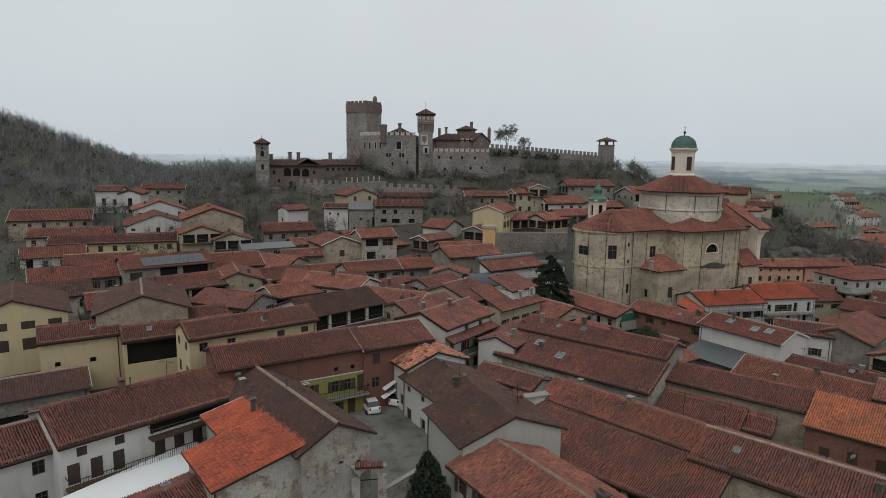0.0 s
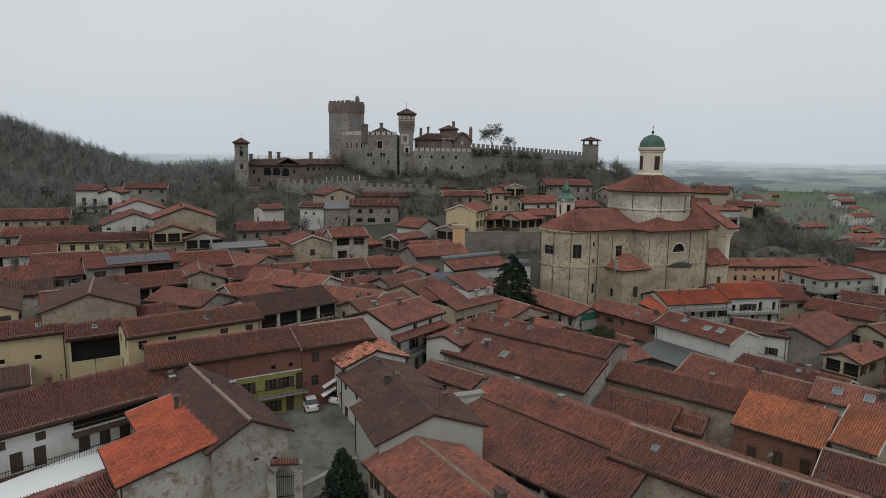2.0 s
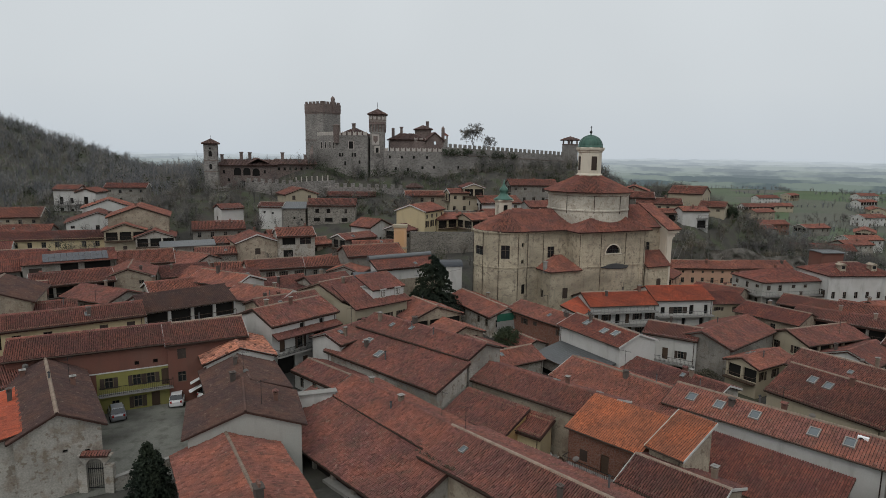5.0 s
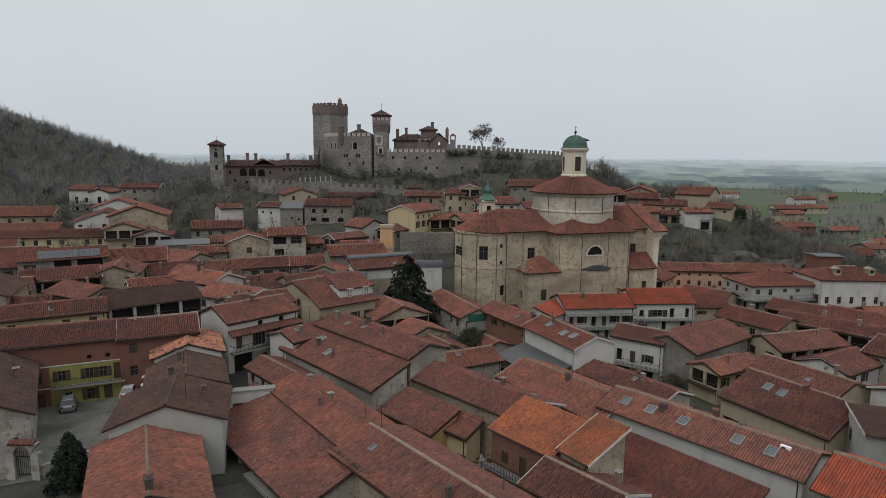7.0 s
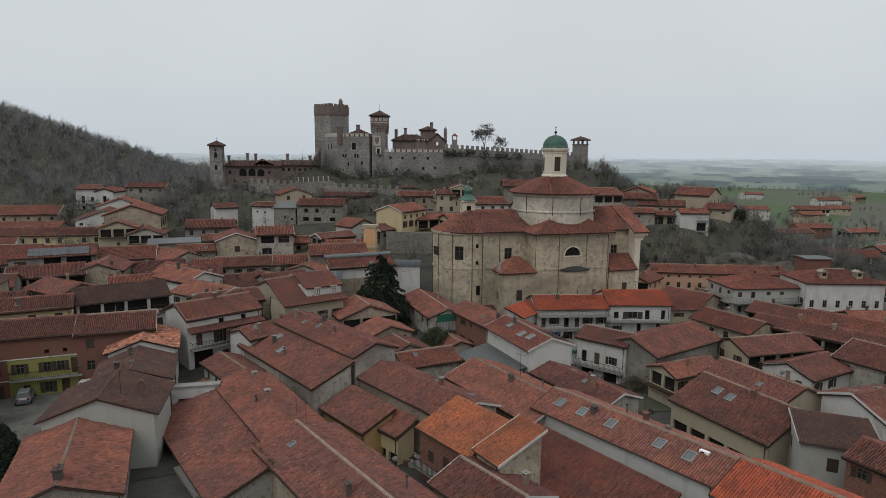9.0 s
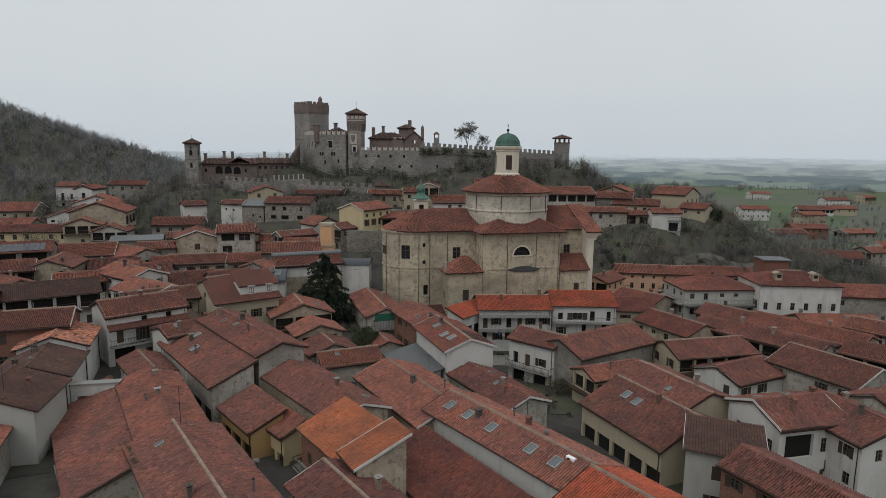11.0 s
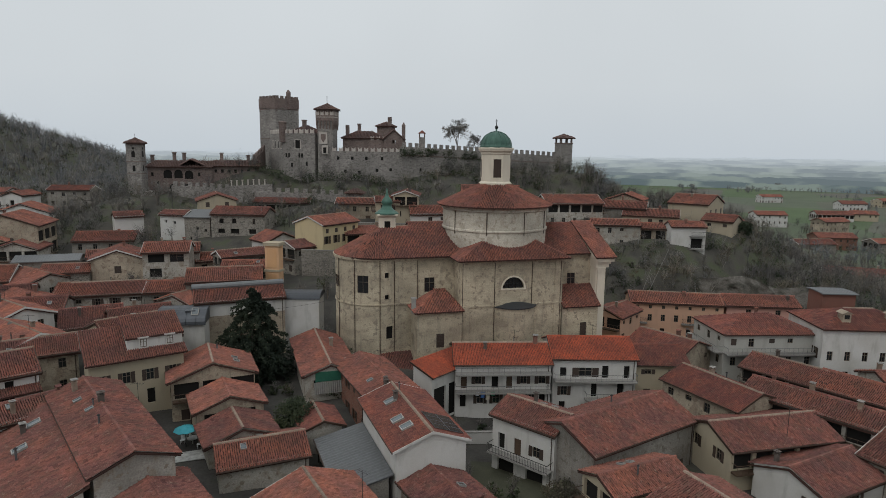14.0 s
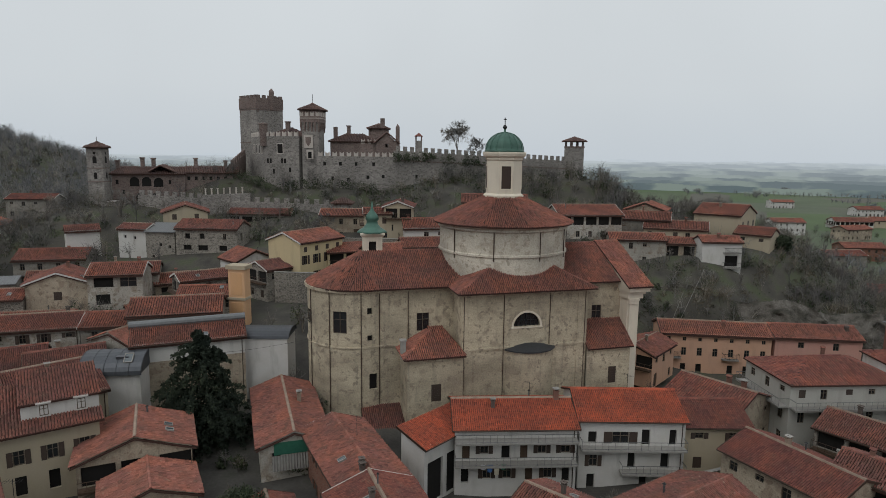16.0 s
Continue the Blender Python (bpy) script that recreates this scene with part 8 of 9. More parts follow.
def car(x, y, yaw, paint, label, length=4.1, height=1.5, z=None):
    """A small hatchback: lofted body and cabin, glass, four wheels, lamps."""
    ob = thing("car", pose(x, y, land_at(x, y) + 0.02 if z is None else z, 0, 0, yaw), label, "car")
    L, H = length / 2, height
    secs = ((-L, 0.62, 0.35, 0.80), (-L + 0.12, 0.78, 0.22, 0.98), (-L + 0.7, 0.84, 0.2, 1.0), (0.4, 0.86, 0.2, 0.98), (L - 0.9, 0.85, 0.2, 0.9), (L - 0.2, 0.76, 0.22, 0.74), (L, 0.58, 0.34, 0.60))
    s = Soup()
    v = [p for sx, w, z0, z1 in secs for p in ((sx, -w * 0.9, z0), (sx, -w, (z0 + z1) / 2), (sx, -w * 0.93, z1), (sx, w * 0.93, z1), (sx, w, (z0 + z1) / 2), (sx, w * 0.9, z0))]
    f = [(6 * i + j, 6 * (i + 1) + j, 6 * (i + 1) + (j + 1) % 6, 6 * i + (j + 1) % 6) for i in range(len(secs) - 1) for j in range(6)] + [tuple(reversed(range(6))), tuple(range(6 * len(secs) - 6, 6 * len(secs)))]
    part("body", s.add(v, f), CARPAINT[paint], ob)
    def cabin(g, k):
        rows = ((-L + 0.25 - g, 0.76, 0.95), (-L + 0.75 - g * 0.3, 0.62, H), (0.35, 0.62, H), (1.05 + g, 0.74, 0.95))
        return [(sx, sy * (w + g), zz * k + (1 - k) * 0.95) for sx, w, zz in rows for sy in (-1, 1)]
    gl = Soup().add(cabin(0.0, 0.94), [(0, 1, 3, 2), (2, 3, 5, 4), (4, 5, 7, 6), (0, 2, 4, 6), (7, 5, 3, 1)])
    part("windows", gl, M["glass"], ob, "dark tinted glass")
    rf = Soup().add([(-L + 0.72, -0.63, H - 0.06), (0.38, -0.63, H - 0.06), (0.38, 0.63, H - 0.06), (-L + 0.72, 0.63, H - 0.06), (-L + 0.82, -0.56, H), (0.28, -0.56, H), (0.28, 0.56, H), (-L + 0.82, 0.56, H)], [(4, 5, 6, 7), (0, 1, 5, 4), (1, 2, 6, 5), (2, 3, 7, 6), (3, 0, 4, 7)])
    part("roof", rf, CARPAINT[paint], ob)
    for sx in (-L + 0.75, L - 0.8):
        for sy in (-1, 1):
            wv = part("wheel", Soup().ring([(0.2, -0.1), (0.31, -0.1), (0.31, 0.1), (0.2, 0.1)], 16, cap=True), RUBBER, ob, m=pose(sx, sy * 0.78, 0.31, 90, 0, 0))
            part("rim", Soup().ring([(0.02, -0.105), (0.2, -0.112)], 12, cap=False).ring([(0.02, 0.105), (0.2, 0.112)], 12, cap=False), M["metal"], wv)
    for sy in (-0.55, 0.55):
        part("headlight", Soup().box(L - 0.14, L + 0.0, sy - 0.16, sy + 0.16, 0.56, 0.70), LAMP, ob)
        part("tail_light", Soup().box(-L - 0.01, -L + 0.14, sy - 0.1, sy + 0.1, 0.72, 0.95), TAIL, ob)
    part("bumper", Soup().box(L - 0.1, L + 0.05, -0.7, 0.7, 0.28, 0.46), CARPAINT[paint], ob)
    return ob


car(-8.3, 68.9, 112, "white", "small white hatchback parked in the paved court")
car(-4.9, 71.3, 70, "white", "white hatchback parked beside the white house")
car(-13.2, 64.4, 126, "silver", "silver hatchback parked in the paved court")
car(22.0, 127.5, 100, "dark", "dark car parked beside the church apse")

# stained concrete of the court and lanes
def paving(name, x0, x1, y0, y1, yaw, label, col):
    m, nt, b = nodes_of(name + "_concrete", 0.9)
    big, mid, fine = (noise_node(nt, q, 6, source="Position") for q in (0.18, 0.9, 7.0))
    c = ramp_node(nt, big.outputs["Fac"], ((0.35, tint(col, 0.55)), (0.5, col), (0.65, tint(col, 1.25))))
    c = mix_node(nt, ramp_node(nt, mid.outputs["Fac"], ((0.5, (0, 0, 0)), (0.7, (0.6, 0.6, 0.6)))), c, (0.05, 0.052, 0.036))
    nt.links.new(mix_node(nt, 0.3, c, fine.outputs["Fac"], "OVERLAY"), b.inputs["Base Color"])
    bump(nt, b, fine.outputs["Fac"], 0.3, 0.02)
    nx, ny = int((x1 - x0) / 1.5) + 1, int((y1 - y0) / 1.5) + 1
    u, v = np.meshgrid(np.linspace(x0, x1, nx), np.linspace(y0, y1, ny))
    cx, cy, a = (x0 + x1) / 2, (y0 + y1) / 2, radians(yaw)
    X, Y = cx + (u - cx) * math.cos(a) - (v - cy) * math.sin(a), cy + (u - cx) * math.sin(a) + (v - cy) * math.cos(a)
    i = np.arange(nx * ny).reshape(ny, nx)
    f = np.stack([i[:-1, :-1], i[:-1, 1:], i[1:, 1:], i[1:, :-1]], -1).reshape(-1, 4)
    tagged(new("pavement", quick_mesh("pavement", [(np.stack([X, Y, land(X, Y) + 0.06], -1).reshape(-1, 3), f)], [m])), label, "pavement", kind="structure")
paving("court", -24, 2, 48, 74, 32, "stained concrete paving of the farm court", (0.135, 0.135, 0.118))
paving("yard", 54, 67, 84, 101, 10, "mossy green yard between the barns", (0.056, 0.057, 0.037))
paving("lane", 3.0, 15.0, 52, 70, 30, "dark worn paving of the narrow lane", (0.055, 0.052, 0.043))

# court wall with an arched gateway
GW = thing("gateway", pose(-6.1, 49.6, land_at(-6.1, 49.6) + 0.3, 0, 0, 9), "weathered arched stone gateway with a small tiled top", "gate")
part("pier", Soup().box(-1.5, -0.75, -0.3, 0.3, -0.8, 2.3), M["oldwhite"], GW)
part("pier", Soup().box(0.75, 1.5, -0.3, 0.3, -0.8, 2.3), M["oldwhite"], GW)
a_ = Soup()
for i in range(10):
    t0, t1 = math.pi * i / 10, math.pi * (i + 1) / 10
    q = [(0.75 * math.cos(t), y, 2.3 + 0.75 * math.sin(t)) for t in (t0, t1) for y in (-0.3, 0.3)] + [(1.5 * math.cos(t) if abs(math.cos(t)) > 0.5 else 0.75 * math.cos(t) * 2, y, 3.3) for t in (t0, t1) for y in (-0.3, 0.3)]
    a_.add(q, [(0, 2, 3, 1), (0, 4, 6, 2), (1, 3, 7, 5), (4, 5, 7, 6)])
part("arch", a_.weld(), M["oldwhite"], GW)
tiled_roof(GW, [[(-1.2, -0.42, 3.3), (1.2, -0.42, 3.3), (1.2, 0, 3.5), (-1.2, 0, 3.5)], [(1.2, 0.42, 3.3), (-1.2, 0.42, 3.3), (-1.2, 0, 3.5), (1.2, 0, 3.5)]], "t_old", 0.24, 0.4, 31)
gt = Soup().box(-0.74, 0.74, -0.03, 0.03, 0.05, 0.12).box(-0.74, 0.74, -0.03, 0.03, 1.9, 1.97)
for k in range(9):
    gt.box(-0.72 + k * 0.175, -0.69 + k * 0.175, -0.02, 0.02, 0.1, 2.5)
part("iron_gate", gt, M["iron"], GW)
def garden_wall(x0, y0, x1, y1, h, mat, label, t=0.35):
    n = math.hypot(x1 - x0, y1 - y0)
    z = min(land_at(x0, y0), land_at(x1, y1))
    ob = thing("garden_wall", pose(x0, y0, z, 0, 0, math.degrees(math.atan2(y1 - y0, x1 - x0))), label, "wall")
    part("wall", Soup().box(0, n, 0, t, -0.6, h), M[mat], ob)
    part("coping", Soup().box(-0.05, n + 0.05, -0.06, t + 0.06, h, h + 0.09), M["concrete"], ob)
garden_wall(-4.6, 49.9, -0.6, 55.0, 1.2, "oldwhite", "low plastered court wall with stone coping")
garden_wall(46.0, 103.0, 58.5, 106.0, 1.5, "white", "white yard wall with tiled coping")
garden_wall(13.0, 165.5, 27.0, 168.0, 4.5, "stone", "rough stone retaining wall below the houses")
garden_wall(11.5, 145.5, 30.0, 147.5, 5.2, "stone", "tall rubble-stone retaining wall under the yellow houses")
garden_wall(70.0, 113.0, 78.0, 118.0, 2.4, "stone", "old stone yard wall")
garden_wall(88.0, 118.0, 97.0, 111.5, 4.2, "stone", "tall old stone wall beside the roofs")
garden_wall(24.0, 118.5, 31.0, 121.0, 1.2, "beige", "low wall beside the church lane")

# white sheet roof below the farmhouse
FL = thing("lean_to", pose(-25.4, 49.2, land_at(-25, 50.3), 0, 0, 58), "low lean-to under a white sheet-metal roof", "shed")
part("wall", Soup().box(-6.3, 6.2, -1.9, 1.9, -0.5, 2.55), M["oldwhite"], FL)
wr = Soup().add([(-7.0, -2.3, 2.6), (6.6, -2.3, 2.6), (6.6, 2.3, 3.0), (-7.0, 2.3, 3.0), (-7.0, -2.3, 2.5), (6.6, -2.3, 2.5), (6.6, 2.3, 2.9), (-7.0, 2.3, 2.9)], [(0, 1, 2, 3), (7, 6, 5, 4), (0, 4, 5, 1), (1, 5, 6, 2), (2, 6, 7, 3), (3, 7, 4, 0)])
part("roof", wr, M["whitemetal"], FL)
house(-21.8, 44.0, 50, 9, 6, 5.0, "oldwhite", "old", chimneys=0, windows={}, label="low outbuilding with old tiled roof")
AW = thing("awning", pose(-6.7, 72.2, 4.5, 0, 0, -59), "white canvas awnings over the house entrance", "awning")
for k, z in ((0, 0.0), (1, -1.0)):
    part("canvas", Soup().add([(0, 0, z), (2.8, 0, z), (3.0, -1.6 - k * 0.2, z - 0.7), (-0.1, -1.6 - k * 0.2, z - 0.7), (0, 0, z - 0.05), (2.8, 0, z - 0.05), (3.0, -1.6, z - 0.76), (-0.1, -1.6, z - 0.76)], [(0, 3, 2, 1), (4, 5, 6, 7), (3, 7, 6, 2), (0, 4, 7, 3), (1, 2, 6, 5)]), M["whitemetal"], AW)
part("bracket", Soup().tube((0.1, 0, -0.1), (0.1, 0, -4.6), 0.04).tube((2.7, 0, -0.1), (2.7, 0, -4.6), 0.04), M["iron"], AW)
# covered passage between white house and barn
PS = thing("passage", pose(9.4, 65.0, land_at(9.4, 65), 0, 0, 22), "white plastered passage bridging the yard over a dark arch", "passage")
part("wall", Soup().box(-2.6, -2.0, -0.4, 0.4, -0.5, 3.0).box(2.0, 2.6, -0.4, 0.4, -0.5, 3.0).box(-2.6, 2.6, -0.4, 0.4, 2.6, 4.0).weld(), M["white"], PS)
part("coping", Soup().box(-2.8, 2.8, -0.6, 0.6, 4.0, 4.15), M["concrete"], PS)

# barrel-roofed zinc hall and its curved eaves
BR = thing("barrel_roof_house", pose(8.0, 112.5, land_at(8.0, 112.5), 0, 0, 20), "white house end under a curved zinc barrel roof", "house")
bz = 9.6 - land_at(6.8, 110.8)
part("wall", Soup().box(-3.4, 2.9, -2.6, 2.6, -0.5, bz - 1.9), M["white"], BR)
bs = Soup()
arc_ = [(3.1 * math.cos(a), bz - 2.0 + 2.1 * math.sin(a)) for a in np.linspace(0, math.pi, 15)]
for i in range(14):
    (y0, z0), (y1, z1) = arc_[i], arc_[i + 1]
    bs.add([(-3.7, y0, z0), (3.2, y0, z0), (3.2, y1, z1), (-3.7, y1, z1)], [(0, 1, 2, 3)])
bs.add([(3.0, y, z) for y, z in arc_], [tuple(range(15))]).add([(-3.5, y, z) for y, z in arc_], [tuple(reversed(range(15)))])
ZINC = plain("dark_zinc", (0.065, 0.07, 0.078), 0.45, 0.5)
br = part("roof", bs.weld(), ZINC, BR)
for k in range(6):
    rb = Soup()
    x = -3.6 + k * 1.35
    for i in range(14):
        rb.tube((x, arc_[i][0] * 1.01, arc_[i][1] + 0.02), (x, arc_[i + 1][0] * 1.01, arc_[i + 1][1] + 0.02), 0.03, n=4)
    part("seam", rb, ZINC, br)
skylight(BR, pose(1.6, -1.9, bz - 0.35, 40, 0, 0))
part("dormer", Soup().box(0.2, 1.6, -2.0, 0, bz - 1.4, bz - 0.1), ZINC, BR)
EN = thing("annexe", pose(21.2, 124.0, land_at(21.2, 124.0), 0, 0, 12), "white annexe with a rounded zinc roof edge", "house")
ez_ = 10.3 - land_at(21.2, 124.0)
part("wall", Soup().box(-3, 3, -2.2, 2.2, -0.5, ez_ - 0.9), M["white"], EN)
es = Soup()
arc2 = [(2.4 * math.cos(a), ez_ - 1.0 + 1.0 * math.sin(a)) for a in np.linspace(0, math.pi, 11)]
for i in range(10):
    (y0, z0), (y1, z1) = arc2[i], arc2[i + 1]
    es.add([(-3.2, y0, z0), (3.2, y0, z0), (3.2, y1, z1), (-3.2, y1, z1)], [(0, 1, 2, 3)])
es.add([(3.1, y, z) for y, z in arc2], [tuple(range(11))]).add([(-3.1, y, z) for y, z in arc2], [tuple(reversed(range(11)))])
part("roof", es.weld(), ZINC, EN)
# dormered house front
DH = thing("dormer_house", pose(10.65, 97.3, land_at(10.65, 97.3), 0, 0, 46), "cream house with a tiled roof and two white dormers", "house")
dz = 8.6 - land_at(10.65, 97.3)
dh = Soup()
facade(dh, pose(-5.2, -2.6, 0), 10.4, -0.5, dz - 0.6, [q[:4] for q in row(4, 10.4, 0.9, 0.9, 1.9) + row(4, 10.4, 3.9, 0.9, 1.4)])
facade(dh, pose(5.2, -2.6, 0, 0, 0, 90), 6, -0.5, dz - 0.6, [])
facade(dh, pose(-5.2, 3.4, 0, 0, 0, 270), 6, -0.5, dz - 0.6, [])
part("wall", dh.weld(), M["cream"], DH)
for q in row(4, 10.4, 0.9, 0.9, 1.9, "hole") + row(4, 10.4, 3.9, 0.9, 1.4, "open"):
    put_window(DH, pose(-5.2, -2.6, 0), q[0], q[2], 0.9, q[3] - q[2], q[4])
tiled_roof(DH, [[(-5.6, -3.4, dz - 0.8), (5.6, -3.4, dz - 0.8), (5.6, -1.6, dz - 0.1), (-5.6, -1.6, dz - 0.1)], [(-5.6, -1.6, dz - 0.1), (-0.9, -1.6, dz - 0.1), (-0.9, 3.4, dz + 1.8), (-5.6, 3.4, dz + 1.8)], [(-1.1, -1.7, dz + 1.3), (5.6, -1.7, dz + 1.3), (5.6, 3.4, dz + 3.0), (-1.1, 3.4, dz + 3.0)]], "t_old", 0.25, 0.42, 33)
part("attic_wall", Soup().box(-0.9, 5.4, -1.45, 3.0, dz - 0.2, dz + 1.2), M["white"], DH)
for x in (0.9, 3.9):
    d = part("dormer", Soup().box(-0.5, 0.5, -1.75, -1.3, dz - 0.05, dz + 1.25).box(-0.62, 0.62, -1.9, -1.2, dz + 1.25, dz + 1.36).weld(), M["white"], DH, m=pose(x, 0, 0))
    part("window", window_mesh("frame", 0.72, 1.0), None, d, m=pose(-0.36, -1.89, dz + 0.12))
# orange votive pillar
PI = thing("votive_pillar", pose(10.2, 136.4, 0), "tall orange-plastered shrine pillar with mouldings", "pillar")
PEACH = plaster("peach_stucco", (0.58, 0.36, 0.21), (0.3, 0.2, 0.13), 0.3)
part("shaft", Soup().box(-1.35, 1.35, -0.9, 0.9, 4, 15.4), PEACH, PI)
for z0, z1 in ((11.4, 14.8), (6.2, 10.2)):
    part("panel", Soup().box(-0.95, 0.95, -0.97, -0.5, z0, z1), plaster("amber_stucco", (0.56, 0.33, 0.17), (0.3, 0.2, 0.13), 0.3), PI)
part("cornice", Soup().box(-1.5, 1.5, -1.05, 1.05, 10.6, 11.0).box(-1.6, 1.6, -1.15, 1.15, 15.4, 16.0), M["cream"], PI)

# yard furniture
UM = thing("parasol", pose(22.5, 89.6, land_at(22.5, 89.6)), "teal garden parasol in the small yard", "parasol")
part("pole", Soup().tube((0, 0, 0), (0, 0, 2.4), 0.03), M["iron"], UM)
part("canopy", Soup().ring([(1.25, 2.0), (0.7, 2.3), (0.03, 2.5)], 8, cap=False), plain("teal_canvas", (0.03, 0.22, 0.26), 0.7), UM)
TB = thing("garden_table", pose(22.8, 90.4, land_at(22.8, 90.4)), "white plastic garden table", "table")
part("top", Soup().ring([(0.6, 0.7), (0.6, 0.74)], 16), M["whitemetal"], TB)
part("leg", Soup().tube((0, 0, 0), (0, 0, 0.7), 0.05), M["whitemetal"], TB)
CHR = thing("garden_chair", pose(21.7, 90.2, land_at(21.7, 90.2), 0, 0, 20), "white plastic garden chair", "chair", "garden chairs")
part("seat", Soup().box(-0.24, 0.24, -0.24, 0.24, 0.40, 0.44), M["whitemetal"], CHR)
part("backrest", Soup().box(-0.24, 0.24, 0.2, 0.24, 0.44, 0.88), M["whitemetal"], CHR)
for x in (-0.21, 0.18):
    for y in (-0.21, 0.18):
        part("leg", Soup().box(x, x + 0.035, y, y + 0.035, 0, 0.4), M["whitemetal"], CHR)
for x, y, r in ((22.2, 91.2, 150), (23.6, 91.0, 250), (23.9, 89.9, 300)):
    copy_thing(CHR, pose(x, y, land_at(x, y), 0, 0, r))
TP = thing("tarpaulin", pose(24.2, 88.0, land_at(24.2, 88) + 0.02, 0, 0, 30), "pale mottled tarpaulin spread on the yard", "tarpaulin")
part("sheet", Soup().box(-1.6, 1.6, -1.1, 1.1, 0, 0.05), plain("mottled_tarp", (0.35, 0.35, 0.33), 0.7, 0, 0.9, 1.6), TP)
SLB = thing("concrete_slab", pose(16.6, 52.6, land_at(16.6, 52.6), 0, 0, -42), "pale greenish concrete slab in the yard", "slab")
part("slab", Soup().box(-3.5, 3.5, -1.0, 1.0, -0.1, 0.35), M["concrete"], SLB)
HE = np.random.default_rng(9)
for k in range(16):
    x, y = 36.4 + HE.normal(0, 1.3), 62.6 + HE.normal(0, 1.0)
    z = land_at(x, y)
    ob = thing("crate" if k % 2 else "plank", pose(x, y, z, HE.uniform(-8, 8), HE.uniform(-8, 8), HE.uniform(0, 180)), "discarded pale timber and boxes heaped in the yard", "clutter", "yard clutter")
    part("box" if k % 2 else "board", Soup().box(-0.4, 0.4, -0.3, 0.3, 0, 0.5) if k % 2 else Soup().box(-1.1, 1.1, -0.1, 0.1, 0.2, 0.28), M[("concrete", "wood", "whitemetal")[k % 3]], ob)


def antenna(x, y, z, seed, h=2.6):
    rng = np.random.default_rng(seed)
    ob = thing("antenna", pose(x, y, z, 0, 0, rng.uniform(0, 180)), "thin rooftop television aerial", "antenna", "aerials")
    part("mast", Soup().tube((0, 0, -0.6), (0, 0, h), 0.025, n=5), M["iron"], ob)
    e = Soup().tube((-0.7, 0, h - 0.15), (0.7, 0, h - 0.15), 0.014, n=4)
    for k in range(6):
        e.tube((-0.6 + k * 0.24, -0.35, h - 0.15), (-0.6 + k * 0.24, 0.35, h - 0.15), 0.009, n=4)
    part("elements", e, M["iron"], ob)


def dish(x, y, z, yaw):
    ob = thing("satellite_dish", pose(x, y, z, 0, 0, yaw), "small round satellite dish on a bracket", "satellite dish", "dishes")
    part("bowl", Soup().ring([(0.02, 0.08), (0.16, 0.05), (0.31, 0.0)], 16, 0, pose(0, -0.1, 0.6, 105), cap=False), M["concrete"], ob)
    part("arm", Soup().tube((0, 0, -0.4), (0, 0, 0.6), 0.03).tube((0, -0.1, 0.4), (0, -0.55, 0.55), 0.015), M["iron"], ob)


for k, (x, y, z) in enumerate(((24.5, 59, 5.4), (27.0, 55.5, 5.4), (2.0, 64, 7.2), (7.2, 55.2, 7.4), (47, 77, 4.6), (60, 63, 5.6), (76, 80, 3.4), (92, 107, 4.8), (40, 105, 5.2), (-14, 58, 8.0), (-27, 58, 8.2), (-25, 80, 9.8), (10, 84, 7.4), (19, 87, 5.8), (86, 99, 4.6), (67, 121.5, 5.8), (-5, 98, 8.7), (-18, 107, 9.4), (-44, 127, 9.6), (100, 99, 3.9), (56, 118, 5.2), (-50, 115.5, 11.3))):
    antenna(x, y, z, 100 + k)
for x, y, z, r in ((2.5, 63.4, 7.2, 20), (36.9, 51.8, 4.4, 10), (-21, 61, 7.8, 30), (62, 61, 5.4, -20), (80, 83, 4.3, 0), (18, 85, 5.6, 15), (-10, 100, 8.6, 40)):
    dish(x, y, z, r)
# overhead wires
def wire(a, b, sag, n=10):
    s = Soup()
    p = [Vector(a).lerp(Vector(b), k / n) - Vector((0, 0, sag * 4 * (k / n) * (1 - k / n))) for k in range(n + 1)]
    for q, r in zip(p, p[1:]):
        s.tube(q, r, 0.018, n=4)
    ob = thing("cable", Matrix.Identity(4), "thin sagging overhead cable between houses", "cable", "cables")
    part("line", s, M["iron"], ob)
wire((13, 117, 8.0), (30, 121, 10.5), 0.5)
wire((12, 104, 5.0), (27, 112, 4.2), 0.5)
wire((46, 117, 3.2), (60, 119, 3.8), 0.3)
# posts on the cliff
PM = thing("cable_post", pose(80, 163.5, 0), "pair of thin white steel posts leaning on the cliff", "post")
part("post", Soup().tube((0, 0, 4), (4.0, 2.0, 13.5), 0.035), M["concrete"], PM)
part("post", Soup().tube((-1.2, 0, 4), (0.6, 1.0, 9.5), 0.03), M["concrete"], PM)

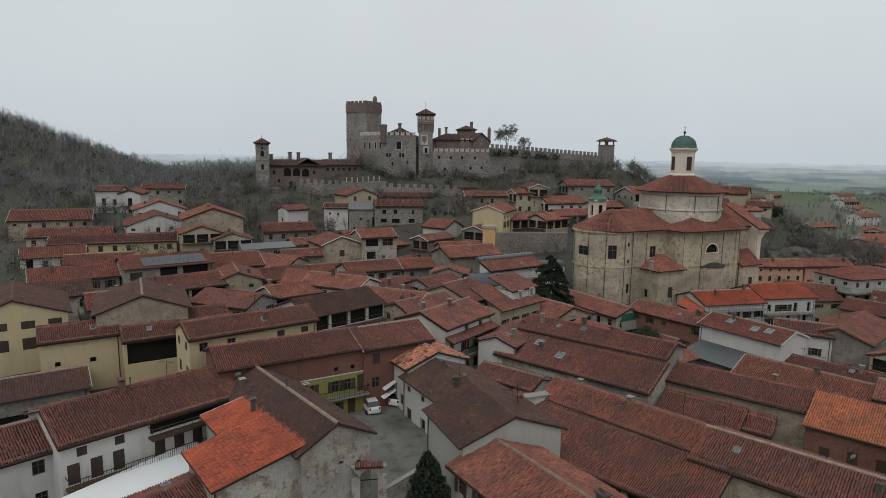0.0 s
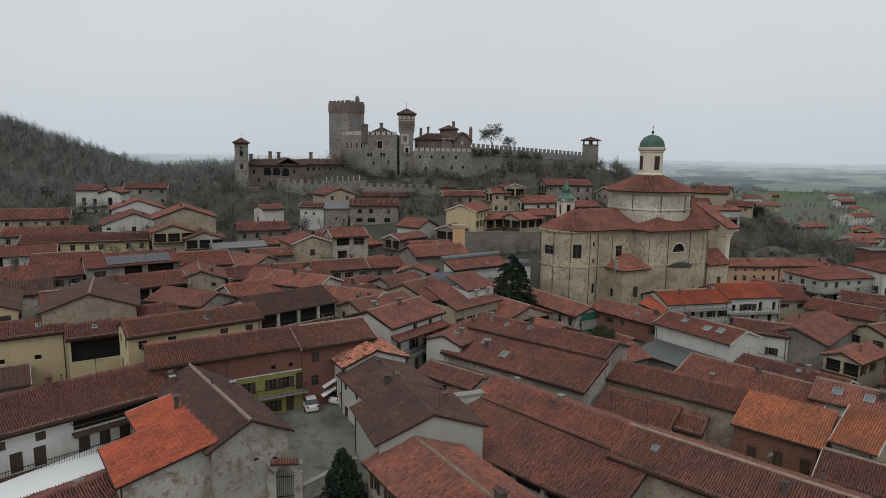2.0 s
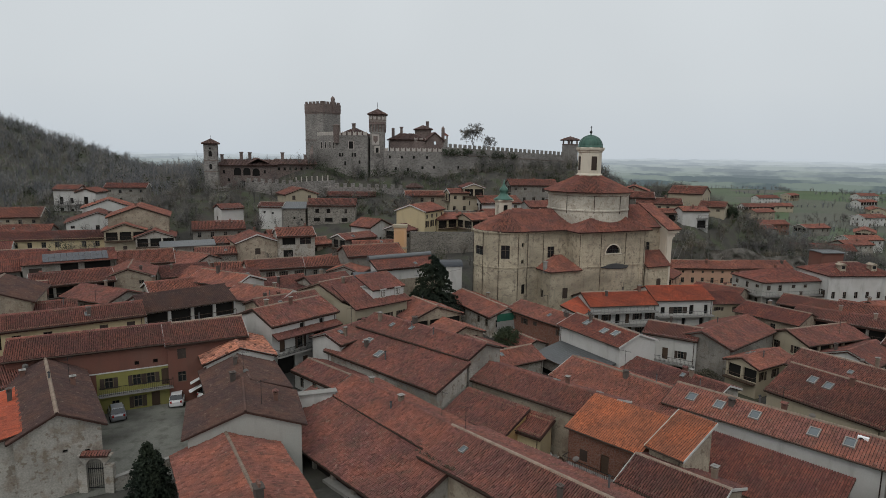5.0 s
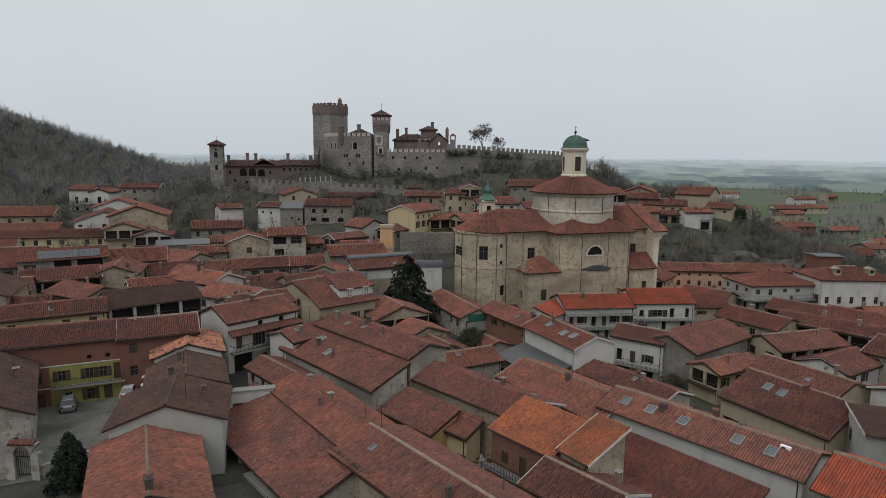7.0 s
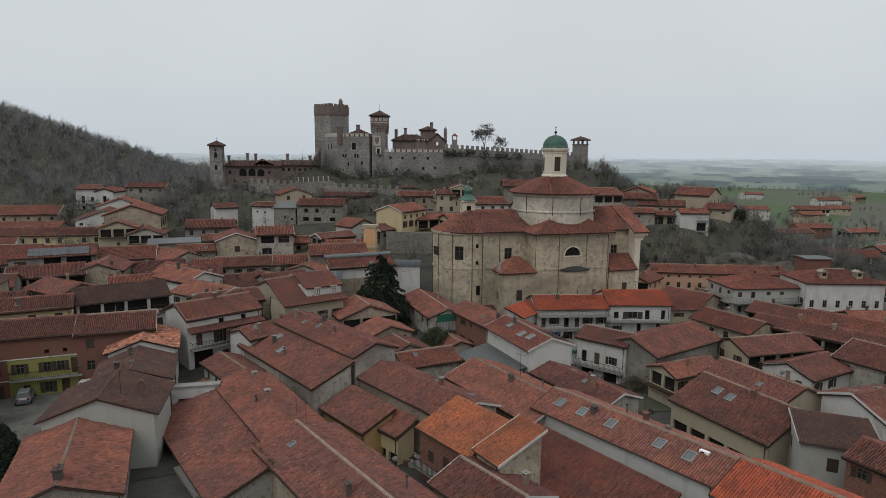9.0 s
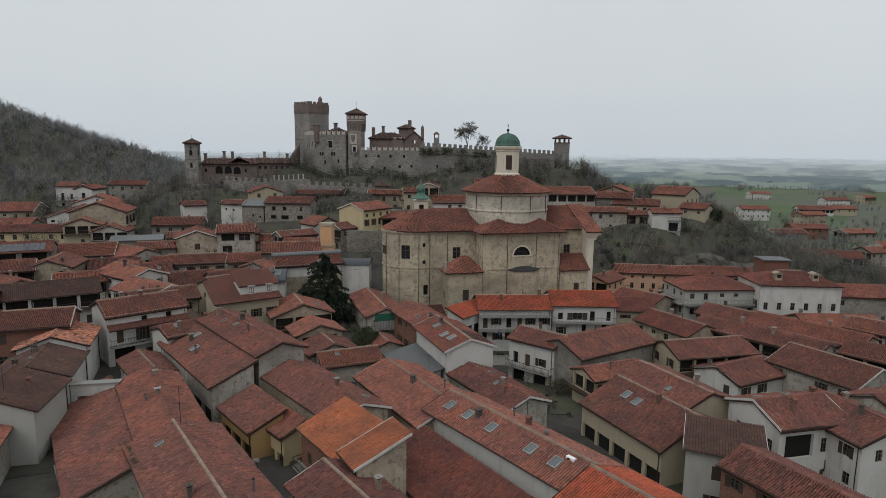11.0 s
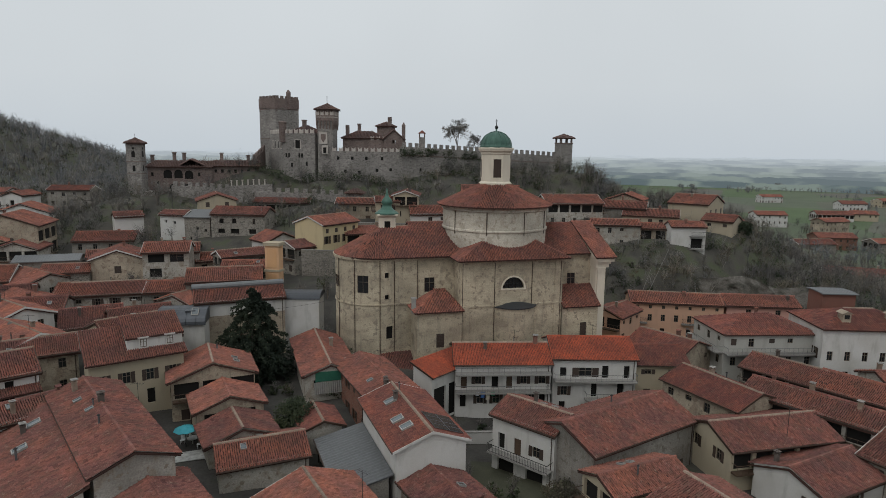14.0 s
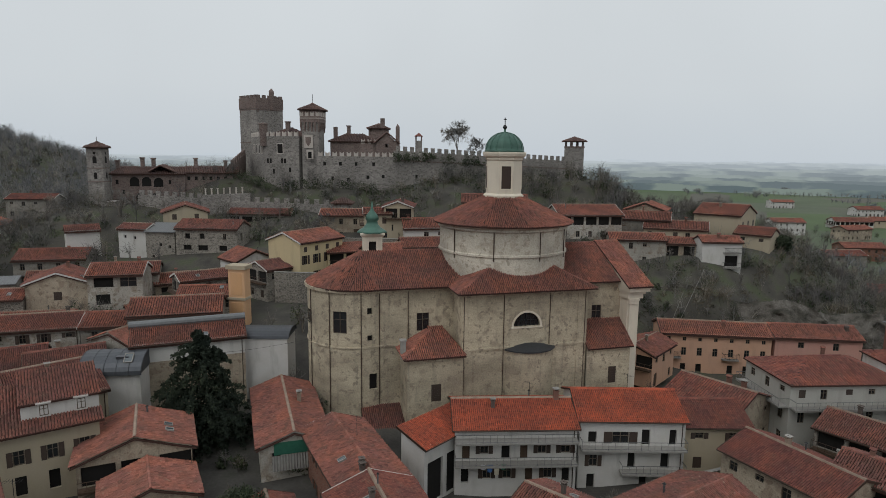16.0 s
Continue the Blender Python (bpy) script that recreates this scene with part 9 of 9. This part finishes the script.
# small things on roofs and in yards
def cooler(x, y, z, yaw):
    ob = thing("air_conditioner", pose(x, y, z, 0, 0, yaw), "white air-conditioning unit standing on the tiled roof", "air conditioner")
    part("case", Soup().box(-0.45, 0.45, -0.18, 0.18, 0.12, 0.78), M["whitemetal"], ob)
    part("grille", Soup().ring([(0.02, 0), (0.26, 0.0)], 16, 0, pose(-0.12, -0.185, 0.45, 90), cap=False), M["iron"], ob)
    for u in (-0.35, 0.3):
        part("foot", Soup().box(u, u + 0.05, -0.2, 0.2, -0.25, 0.12), M["iron"], ob)
cooler(64.2, 56.2, 5.3, -42)
def washing(x, y, z, yaw, cols):
    ob = thing("washing_line", pose(x, y, z, 0, 0, yaw), "washing hung out on a line along the balcony", "washing line")
    part("line", Soup().tube((0, 0, 0), (len(cols) * 0.7, 0, 0), 0.008, n=4), M["iron"], ob)
    for k, c in enumerate(cols):
        h = 0.55 + 0.3 * ((k * 7) % 3)
        part("cloth", Soup().add([(k * 0.7 + 0.05, 0.0, 0), (k * 0.7 + 0.6, 0.0, 0), (k * 0.7 + 0.57, 0.06, -h), (k * 0.7 + 0.3, -0.05, -h), (k * 0.7 + 0.07, 0.05, -h), (k * 0.7 + 0.05, 0.02, 0), (k * 0.7 + 0.6, 0.02, 0), (k * 0.7 + 0.57, 0.08, -h), (k * 0.7 + 0.3, -0.03, -h), (k * 0.7 + 0.07, 0.07, -h)], [(0, 4, 3), (0, 3, 1), (1, 3, 2), (5, 8, 9), (5, 6, 8), (6, 7, 8)]), plain("cloth_dye", c, 0.9), ob)
washing(51.5, 110.9, 0.9, 14, ((0.5, 0.5, 0.52), (0.05, 0.12, 0.3), (0.55, 0.5, 0.4), (0.04, 0.18, 0.1)))
def woodpile(x, y, yaw, n):
    ob = thing("woodpile", pose(x, y, land_at(x, y), 0, 0, yaw), "stacked split firewood against the yard wall", "woodpile")
    rng = np.random.default_rng(n)
    for k in range(n):
        r = 0.08 + 0.05 * rng.random()
        part("log", Soup().tube((0, (k % 9) * 0.24, 0.12 + (k // 9) * 0.21), (0.9 + 0.15 * rng.random(), (k % 9) * 0.24, 0.12 + (k // 9) * 0.21), r, n=6), M["wood"], ob)
woodpile(62.0, 96.0, 20, 36), woodpile(37.6, 65.0, 50, 27)
def bin_at(x, y, yaw, col, label):
    ob = thing("bin", pose(x, y, land_at(x, y) + 0.06, 0, 0, yaw), label, "bin")
    m = plain("bin_plastic", col, 0.5)
    part("tub", Soup().add([(-0.25, -0.28, 0.08), (0.25, -0.28, 0.08), (0.25, 0.28, 0.08), (-0.25, 0.28, 0.08), (-0.3, -0.35, 0.95), (0.3, -0.35, 0.95), (0.3, 0.35, 0.95), (-0.3, 0.35, 0.95)], [(3, 2, 1, 0), (0, 1, 5, 4), (1, 2, 6, 5), (2, 3, 7, 6), (3, 0, 4, 7)]), m, ob)
    part("lid", Soup().box(-0.32, 0.32, -0.38, 0.36, 0.95, 1.02), m, ob)
bin_at(56.6, 109.8, 10, (0.55, 0.42, 0.04), "yellow plastic bin below the balconies"), bin_at(55.4, 109.6, 0, (0.04, 0.2, 0.1), "green plastic bin below the balconies")
